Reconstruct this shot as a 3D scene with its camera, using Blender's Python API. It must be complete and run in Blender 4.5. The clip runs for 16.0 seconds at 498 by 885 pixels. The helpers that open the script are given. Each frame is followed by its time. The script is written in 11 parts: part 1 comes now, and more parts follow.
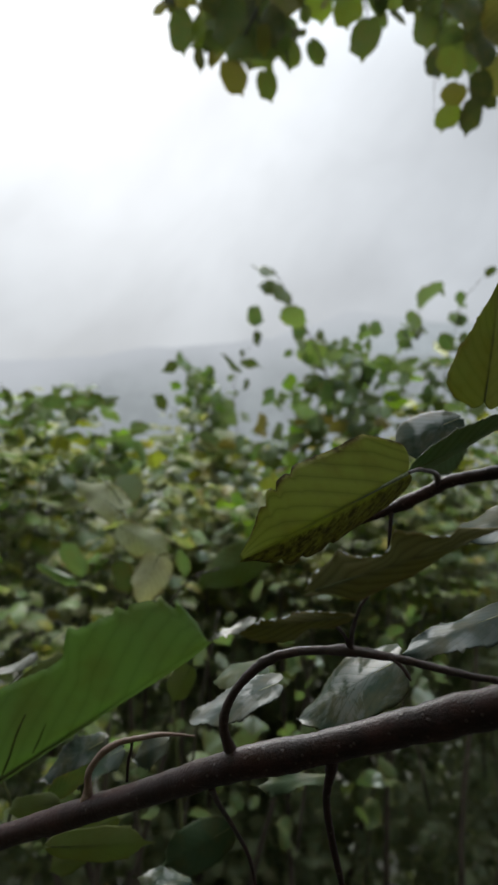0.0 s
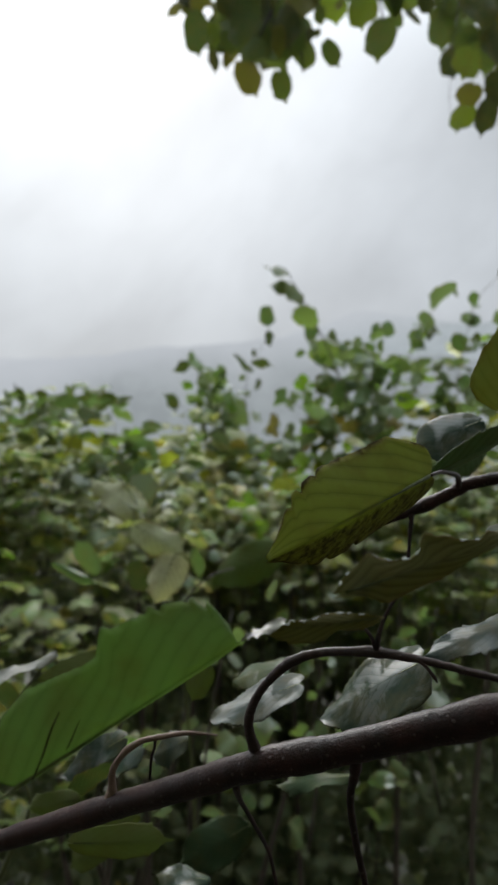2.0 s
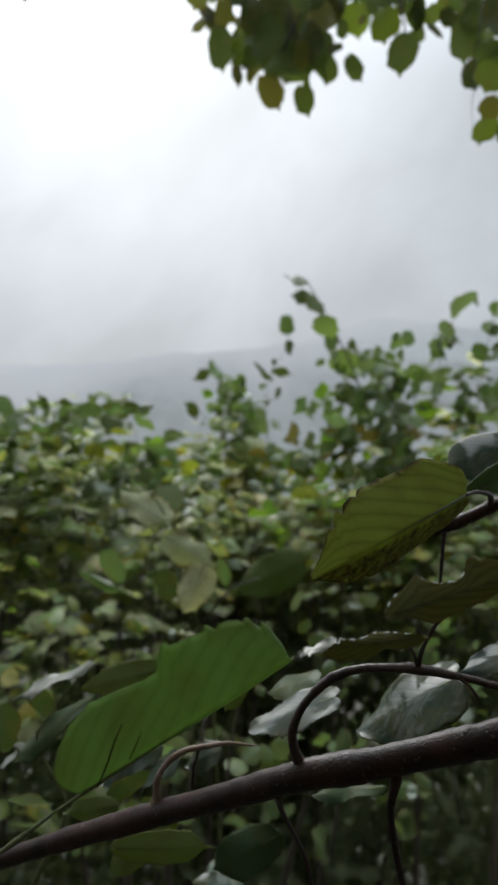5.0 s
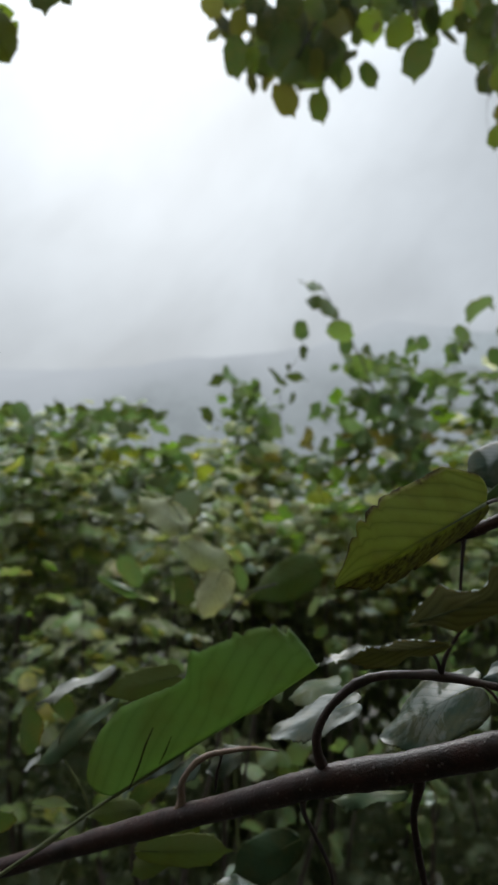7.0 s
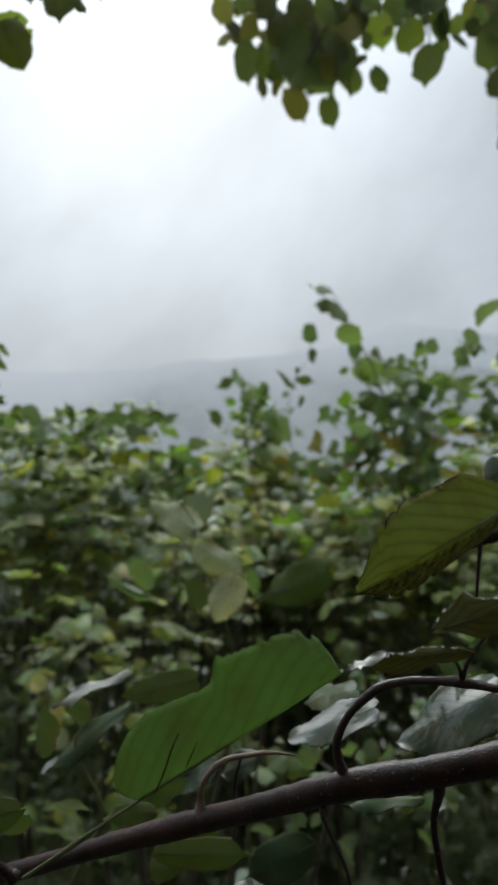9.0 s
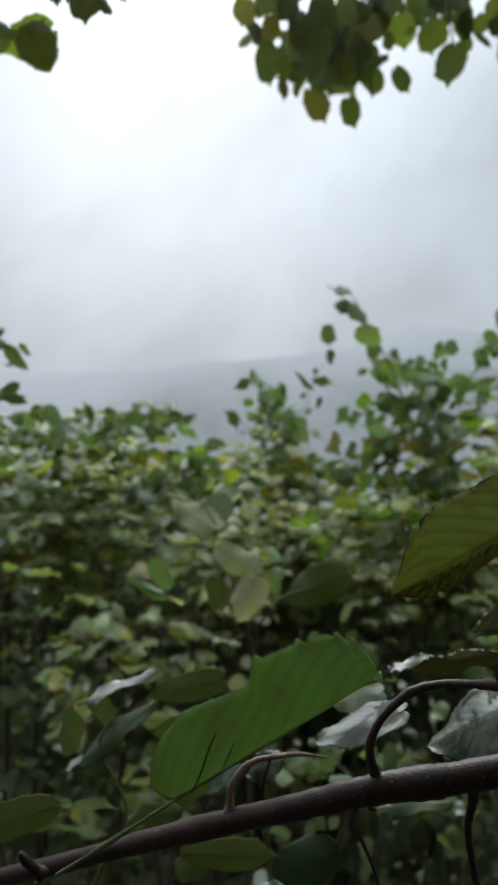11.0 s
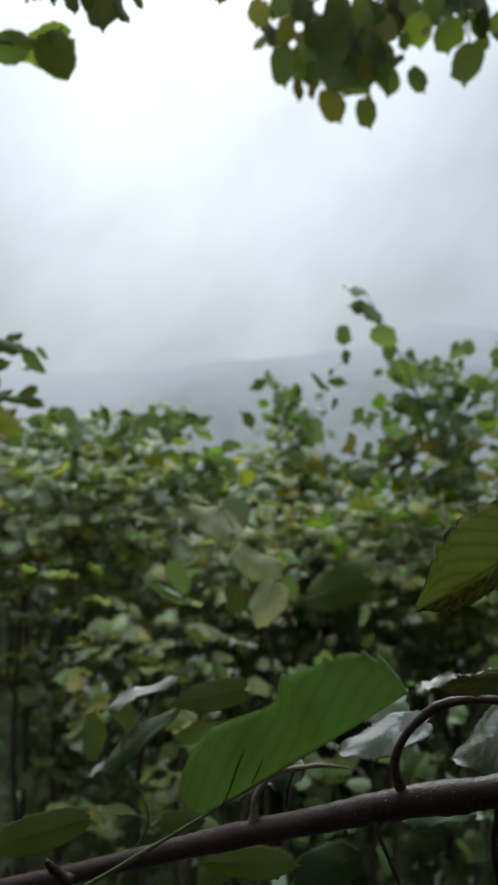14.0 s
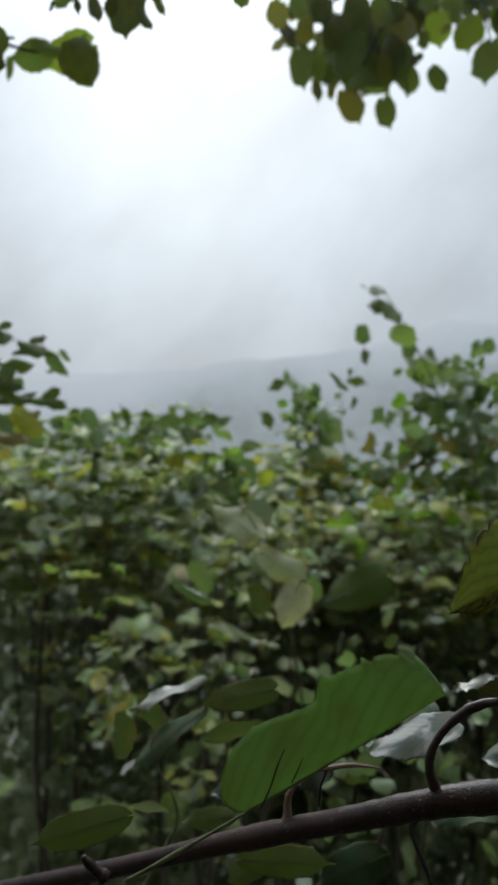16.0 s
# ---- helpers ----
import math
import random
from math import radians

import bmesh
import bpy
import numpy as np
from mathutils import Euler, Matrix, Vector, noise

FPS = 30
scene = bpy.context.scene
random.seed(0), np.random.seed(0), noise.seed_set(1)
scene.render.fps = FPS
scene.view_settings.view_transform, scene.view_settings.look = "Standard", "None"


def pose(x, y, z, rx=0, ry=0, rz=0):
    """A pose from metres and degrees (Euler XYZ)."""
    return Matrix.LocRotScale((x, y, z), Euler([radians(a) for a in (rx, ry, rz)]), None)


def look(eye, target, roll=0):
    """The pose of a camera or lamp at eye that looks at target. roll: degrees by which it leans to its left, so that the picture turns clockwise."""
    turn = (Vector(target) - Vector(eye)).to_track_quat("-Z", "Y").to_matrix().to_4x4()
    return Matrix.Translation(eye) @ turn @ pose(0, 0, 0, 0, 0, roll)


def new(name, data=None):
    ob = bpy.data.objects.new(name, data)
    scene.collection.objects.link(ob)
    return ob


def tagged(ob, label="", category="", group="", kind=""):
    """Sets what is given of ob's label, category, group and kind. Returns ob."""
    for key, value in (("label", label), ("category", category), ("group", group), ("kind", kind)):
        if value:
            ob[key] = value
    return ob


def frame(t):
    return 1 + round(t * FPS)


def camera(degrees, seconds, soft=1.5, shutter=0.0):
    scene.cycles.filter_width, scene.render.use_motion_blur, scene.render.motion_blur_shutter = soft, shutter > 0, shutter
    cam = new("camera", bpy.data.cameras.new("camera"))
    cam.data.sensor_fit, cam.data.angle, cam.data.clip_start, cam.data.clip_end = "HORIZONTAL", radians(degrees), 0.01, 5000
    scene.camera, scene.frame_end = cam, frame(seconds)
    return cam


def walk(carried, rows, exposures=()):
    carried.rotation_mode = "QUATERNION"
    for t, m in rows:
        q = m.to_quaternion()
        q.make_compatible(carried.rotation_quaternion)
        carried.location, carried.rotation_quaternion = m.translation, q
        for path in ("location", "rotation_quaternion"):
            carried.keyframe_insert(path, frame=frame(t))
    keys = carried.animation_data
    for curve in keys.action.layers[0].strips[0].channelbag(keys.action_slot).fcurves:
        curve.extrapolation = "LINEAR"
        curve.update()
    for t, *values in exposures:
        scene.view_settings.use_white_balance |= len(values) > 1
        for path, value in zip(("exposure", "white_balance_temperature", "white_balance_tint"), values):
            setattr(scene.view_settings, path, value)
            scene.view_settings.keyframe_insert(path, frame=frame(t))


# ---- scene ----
cam = camera(41.2, 16.0, soft=2.4)

PATH = [
    (0, (0.039, 0.047, 1.532), (0.002, 2.046, 1.59), 1.0),
    (0.5, (0.038, 0.047, 1.532), (-0.008, 2.046, 1.592), 1.1),
    (1, (0.037, 0.046, 1.532), (-0.017, 2.045, 1.591), 1.1),
    (1.5, (0.034, 0.046, 1.532), (-0.025, 2.045, 1.59), 1.1),
    (2, (0.031, 0.044, 1.533), (-0.034, 2.042, 1.589), 1.3),
    (2.5, (0.029, 0.043, 1.534), (-0.044, 2.041, 1.59), 1.3),
    (3, (0.027, 0.042, 1.534), (-0.053, 2.039, 1.594), 1.4),
    (3.5, (0.025, 0.04, 1.535), (-0.065, 2.037, 1.6), 1.3),
    (4, (0.022, 0.036, 1.537), (-0.076, 2.033, 1.605), 1.4),
    (6.5, (0.013, 0.023, 1.543), (-0.131, 2.016, 1.625), 1.5),
    (7, (0.012, 0.022, 1.543), (-0.142, 2.014, 1.628), 1.5),
    (7.5, (0.011, 0.021, 1.544), (-0.148, 2.012, 1.632), 1.4),
    (8, (0.009, 0.02, 1.545), (-0.156, 2.011, 1.636), 1.4),
    (8.5, (0.007, 0.018, 1.545), (-0.164, 2.009, 1.64), 1.5),
    (9, (0.005, 0.018, 1.545), (-0.17, 2.009, 1.637), 1.6),
    (11.5, (-0.006, 0.018, 1.544), (-0.237, 2.002, 1.64), 2.1),
    (12, (-0.007, 0.017, 1.544), (-0.245, 2.0, 1.651), 2.2),
    (12.5, (-0.009, 0.018, 1.544), (-0.248, 2.002, 1.642), 2.3),
    (13, (-0.009, 0.016, 1.547), (-0.255, 1.999, 1.643), 2.1),
    (13.5, (-0.009, 0.016, 1.549), (-0.261, 1.997, 1.648), 2.0),
    (14, (-0.01, 0.015, 1.552), (-0.272, 1.995, 1.641), 1.9),
    (14.5, (-0.012, 0.013, 1.553), (-0.283, 1.992, 1.645), 1.9),
    (15, (-0.014, 0.012, 1.553), (-0.298, 1.99, 1.643), 1.8),
    (15.5, (-0.015, 0.011, 1.553), (-0.314, 1.987, 1.64), 1.7),
    (16, (-0.018, 0.008, 1.554), (-0.331, 1.981, 1.64), 1.7),
]
walk(cam, [(t, look(eye, target, roll)) for t, eye, target, roll in PATH],
     exposures=[(0, 0.09, 6400, 10), (4, 0.03, 6350, 9.5), (8, 0.0, 6200, 8), (16, 0.0, 6100, 7)])

# depth of field of a small lens focused on the near branch
cam.data.dof.use_dof = True
cam.data.dof.focus_distance = 0.33
cam.data.dof.aperture_fstop = 14.0

# ---- world: overcast sky over a misty valley, brightest high ahead to the west ----
SUN_ELEVATION, SUN_TURN = 38.0, 15.5        # degrees; turn counted from straight ahead to the left
sun_way = Vector((-math.sin(radians(SUN_TURN)) * math.cos(radians(SUN_ELEVATION)),
                  math.cos(radians(SUN_TURN)) * math.cos(radians(SUN_ELEVATION)),
                  math.sin(radians(SUN_ELEVATION))))


def link(tree, a, b):
    tree.links.new(a, b)


def node(tree, kind, **values):
    n = tree.nodes.new(kind)
    for key, value in values.items():
        n.inputs[key.replace("_", " ")].default_value = value
    return n


def maths(tree, op, a, b=None, c=None, clamp=False):
    n = tree.nodes.new("ShaderNodeMath")
    n.operation, n.use_clamp = op, clamp
    for i, v in enumerate((a, b, c)):
        if v is None:
            continue
        if isinstance(v, (int, float)):
            n.inputs[i].default_value = v
        else:
            link(tree, v, n.inputs[i])
    return n.outputs[0]


def mixed(tree, fac, a, b, blend="MIX"):
    n = tree.nodes.new("ShaderNodeMix")
    n.data_type, n.blend_type = "RGBA", blend
    for i, v in ((0, fac), (6, a), (7, b)):
        if isinstance(v, (int, float)):
            n.inputs[i].default_value = v
        elif isinstance(v, tuple):
            n.inputs[i].default_value = (*v, 1)
        else:
            link(tree, v, n.inputs[i])
    return n.outputs[2]


def ramp(tree, fac, stops):
    n = tree.nodes.new("ShaderNodeValToRGB")
    e = n.color_ramp.elements
    while len(e) < len(stops):
        e.new(0.5)
    for k, (p, c) in zip(e, stops):
        k.position, k.color = p, (*c, 1) if isinstance(c, tuple) else (c, c, c, 1)
    link(tree, fac, n.inputs[0])
    return n.outputs[0]


def smooth(tree, value, lo, hi, to_lo=0.0, to_hi=1.0):
    n = tree.nodes.new("ShaderNodeMapRange")
    n.interpolation_type = "SMOOTHSTEP"
    for i, v in enumerate((None, lo, hi, to_lo, to_hi)):
        if v is not None:
            n.inputs[i].default_value = v
    link(tree, value, n.inputs[0])
    return n.outputs[0]


world = bpy.data.worlds.new("overcast_sky")
scene.world = world
world.use_nodes = True
wt = world.node_tree
wt.nodes.clear()
sky = wt.nodes.new("ShaderNodeTexSky")
sky.sky_type, sky.sun_disc = "NISHITA", False
sky.sun_elevation, sky.sun_rotation = radians(SUN_ELEVATION), radians(-SUN_TURN)
sky.dust_density = 6.0
coord = wt.nodes.new("ShaderNodeTexCoord")
dot = wt.nodes.new("ShaderNodeVectorMath")
dot.operation = "DOT_PRODUCT"
dot.inputs[1].default_value = sun_way
link(wt, coord.outputs["Generated"], dot.inputs[0])
# cloud banks slant up to the north
turned = wt.nodes.new("ShaderNodeMapping")
turned.inputs["Rotation"].default_value = (0.0, radians(42), 0.0)
link(wt, coord.outputs["Generated"], turned.inputs[0])
stretch = wt.nodes.new("ShaderNodeMapping")
stretch.inputs["Scale"].default_value = (1.3, 1.3, 2.3)
link(wt, turned.outputs[0], stretch.inputs[0])
cloud = node(wt, "ShaderNodeTexNoise", Scale=3.0, Detail=5.0, Roughness=0.5, Distortion=0.25)
link(wt, stretch.outputs[0], cloud.inputs["Vector"])
glow = smooth(wt, dot.outputs["Value"], 0.86, 0.985)
up = wt.nodes.new("ShaderNodeSeparateXYZ")
link(wt, coord.outputs["Generated"], up.inputs[0])
zenith = smooth(wt, up.outputs[2], 0.50, 1.0)
lump = maths(wt, "MULTIPLY", maths(wt, "SUBTRACT", cloud.outputs[0], 0.5), 0.42)
level = maths(wt, "ADD", maths(wt, "MULTIPLY_ADD", glow, 0.355, 0.55), lump)
level = maths(wt, "MULTIPLY_ADD", zenith, 4.0, level)
grey = mixed(wt, 1.0, (0.940, 0.998, 1.052), level, "MULTIPLY")
faint = mixed(wt, 1.0, sky.outputs[0], (0.08, 0.08, 0.08), "MULTIPLY")
high = mixed(wt, 0.05, grey, faint)
back = node(wt, "ShaderNodeBackground", Strength=1.0)
link(wt, high, back.inputs[0])
link(wt, back.outputs[0], wt.nodes.new("ShaderNodeOutputWorld").inputs[0])

sun = new("sun", bpy.data.lights.new("sun", "SUN"))
sun.data.energy, sun.data.angle, sun.data.color = 2.45, radians(40), (1.0, 0.98, 0.94)
sun.matrix_world = look(sun_way * 50, (0, 0, 0))

# ---- materials ----
def material(name):
    m = bpy.data.materials.new(name)
    m.use_nodes = True
    m.node_tree.nodes.clear()
    return m, m.node_tree


def finish(tree, shader, displacement=None):
    link(tree, shader, tree.nodes.new("ShaderNodeOutputMaterial").inputs[0])


def leaf_material(name, tones, dry=(0.16, 0.11, 0.035), dry_part=0.12, gloss=0.38, coat=0.0, through_part=0.38,
                  vein=0.5, spots=0.0, glow_tone=None, island=False, relief=0.45, shine=0.32, film=0.0, slant=2.6, count=8.0):
    """A hazel leaf: tones are picked leaf by leaf, veins and blotches follow the leaf's own unwrapping."""
    m, t = material(name)
    uv = t.nodes.new("ShaderNodeUVMap")
    sep = t.nodes.new("ShaderNodeSeparateXYZ")
    link(t, uv.outputs[0], sep.inputs[0])
    u, v = sep.outputs[0], sep.outputs[1]
    if island:
        # whole sprays turn colour together, with some variation leaf by leaf
        spray = node(t, "ShaderNodeTexNoise", Scale=5.5, Detail=2.0, Roughness=0.55)
        link(t, t.nodes.new("ShaderNodeNewGeometry").outputs["Position"], spray.inputs["Vector"])
        single = t.nodes.new("ShaderNodeNewGeometry").outputs["Random Per Island"]
        pick = maths(t, "MULTIPLY_ADD", single, 0.45, maths(t, "MULTIPLY", smooth(t, spray.outputs[0], 0.30, 0.70), 0.55))
    else:
        pick = t.nodes.new("ShaderNodeObjectInfo").outputs["Random"]
    step = 1.0 / max(1, len(tones) - 1)
    base = ramp(t, pick, [(i * step, c) for i, c in enumerate(tones)])
    pos = t.nodes.new("ShaderNodeNewGeometry").outputs["Position"]
    blotch = node(t, "ShaderNodeTexNoise", Scale=55.0, Detail=4.0, Roughness=0.6)
    link(t, pos, blotch.inputs["Vector"])
    fine = node(t, "ShaderNodeTexNoise", Scale=900.0, Detail=3.0, Roughness=0.6)
    link(t, pos, fine.inputs["Vector"])
    side = maths(t, "ABSOLUTE", u)
    # side veins leave the midrib at a slant
    along = maths(t, "SUBTRACT", maths(t, "MULTIPLY", v, count), maths(t, "MULTIPLY", side, slant))
    wave = maths(t, "PINGPONG", along, 0.5)
    ribs = smooth(t, wave, 0.0, 0.085, 1.0, 0.0)
    mid = smooth(t, side, 0.0, 0.03, 1.0, 0.0)
    veins = maths(t, "MAXIMUM", ribs, mid)
    pillow = smooth(t, wave, 0.0, 0.5)
    colour = mixed(t, maths(t, "MULTIPLY", smooth(t, blotch.outputs[0], 0.35, 0.75), 0.55), base,
                   mixed(t, 0.55, base, dry))
    # veins paler than the blade on the upper face, darker where the leaf is seen against the light
    if vein < 0:
        # broad dark bands beside the veins put the pleats' shading into the colour
        colour = mixed(t, maths(t, "MULTIPLY", smooth(t, wave, 0.02, 0.36, 1.0, 0.0), 0.55 * abs(vein)), colour, mixed(t, 0.6, colour, (0.02, 0.035, 0.008)))
    colour = mixed(t, maths(t, "MULTIPLY", veins, 0.35 * abs(vein)), colour, (0.20, 0.24, 0.10) if vein > 0 else (0.012, 0.02, 0.006))
    edge = maths(t, "MULTIPLY", smooth(t, maths(t, "ADD", side, maths(t, "MULTIPLY", blotch.outputs[0], 0.5)), 1.05, 1.35), dry_part * 6)
    colour = mixed(t, maths(t, "MINIMUM", edge, 0.9), colour, dry)
    if spots:
        cell = node(t, "ShaderNodeTexNoise", Scale=210.0, Detail=5.0, Roughness=0.7)
        link(t, pos, cell.inputs["Vector"])
        speck = smooth(t, cell.outputs[0], 0.36, 0.66)
        speck = maths(t, "MULTIPLY", speck, smooth(t, maths(t, "MULTIPLY", u, -1.0), 0.02, 0.25, 0.0, spots))
        colour = mixed(t, smooth(t, maths(t, "MULTIPLY", u, -1.0), 0.0, 0.35, 0.0, 0.62), colour, (0.11, 0.085, 0.035))
        rim = smooth(t, maths(t, "ADD", side, maths(t, "MULTIPLY", blotch.outputs[0], 0.75)), 1.30, 1.42)
        colour = mixed(t, maths(t, "MAXIMUM", speck, maths(t, "MULTIPLY", rim, spots)), colour, (0.03, 0.019, 0.008))
    bump = node(t, "ShaderNodeBump", Strength=0.35 * relief, Distance=0.0010)
    height = maths(t, "ADD", maths(t, "MULTIPLY", pillow, 0.8), maths(t, "MULTIPLY", fine.outputs[0], 0.25))
    height = maths(t, "SUBTRACT", height, maths(t, "MULTIPLY", veins, 0.3))
    if relief > 1:
        drip = node(t, "ShaderNodeTexNoise", Scale=160.0, Detail=5.0, Roughness=0.7, Distortion=0.6)
        link(t, pos, drip.inputs["Vector"])
        height = maths(t, "ADD", maths(t, "MULTIPLY", height, 0.5), maths(t, "MULTIPLY", drip.outputs[0], 3.0))
    link(t, height, bump.inputs["Height"])
    p = node(t, "ShaderNodeBsdfPrincipled", Roughness=gloss, Coat_Weight=coat, Coat_Roughness=0.16)
    p.inputs["Specular IOR Level"].default_value = shine
    link(t, colour, p.inputs["Base Color"])
    rough = maths(t, "MULTIPLY_ADD", blotch.outputs[0], 0.3, gloss - 0.15)
    link(t, rough, p.inputs["Roughness"])
    link(t, bump.outputs[0], p.inputs["Normal"])
    if film:
        # rain lies on the leaf in ragged patches
        wetness = node(t, "ShaderNodeTexNoise", Scale=52.0, Detail=8.0, Roughness=0.62, Distortion=0.6)
        link(t, pos, wetness.inputs["Vector"])
        patch = maths(t, "MULTIPLY", smooth(t, wetness.outputs[0], film - 0.01, film + 0.10), maths(t, "SUBTRACT", 1.0, maths(t, "MULTIPLY", veins, 0.6)))
        link(t, maths(t, "MULTIPLY", patch, coat), p.inputs["Coat Weight"])
        link(t, maths(t, "MULTIPLY_ADD", patch, shine - 0.03, 0.03), p.inputs["Specular IOR Level"])
    tr = t.nodes.new("ShaderNodeBsdfTranslucent")
    tone = mixed(t, 1.0, colour, glow_tone or (1.25, 1.35, 0.65), "MULTIPLY")
    link(t, tone, tr.inputs[0])
    mix = node(t, "ShaderNodeMixShader", Fac=through_part)
    link(t, p.outputs[0], mix.inputs[1])
    link(t, tr.outputs[0], mix.inputs[2])
    finish(t, mix.outputs[0])
    return m


GREENS = [(0.060, 0.103, 0.042), (0.097, 0.162, 0.056), (0.145, 0.194, 0.098), (0.080, 0.141, 0.060), (0.163, 0.233, 0.072)]
HEDGE = [(0.106, 0.160, 0.052), (0.147, 0.232, 0.062), (0.187, 0.273, 0.080), (0.268, 0.319, 0.161), (0.360, 0.376, 0.231), (0.234, 0.299, 0.102), (0.162, 0.258, 0.059), (0.324, 0.345, 0.075), (0.415, 0.366, 0.080), (0.304, 0.221, 0.092)]
TANNED = [(0.117, 0.149, 0.055), (0.142, 0.221, 0.064), (0.198, 0.258, 0.086), (0.259, 0.294, 0.156), (0.340, 0.350, 0.220), (0.228, 0.278, 0.102), (0.182, 0.247, 0.070), (0.293, 0.314, 0.092), (0.315, 0.268, 0.107), (0.234, 0.165, 0.080)]
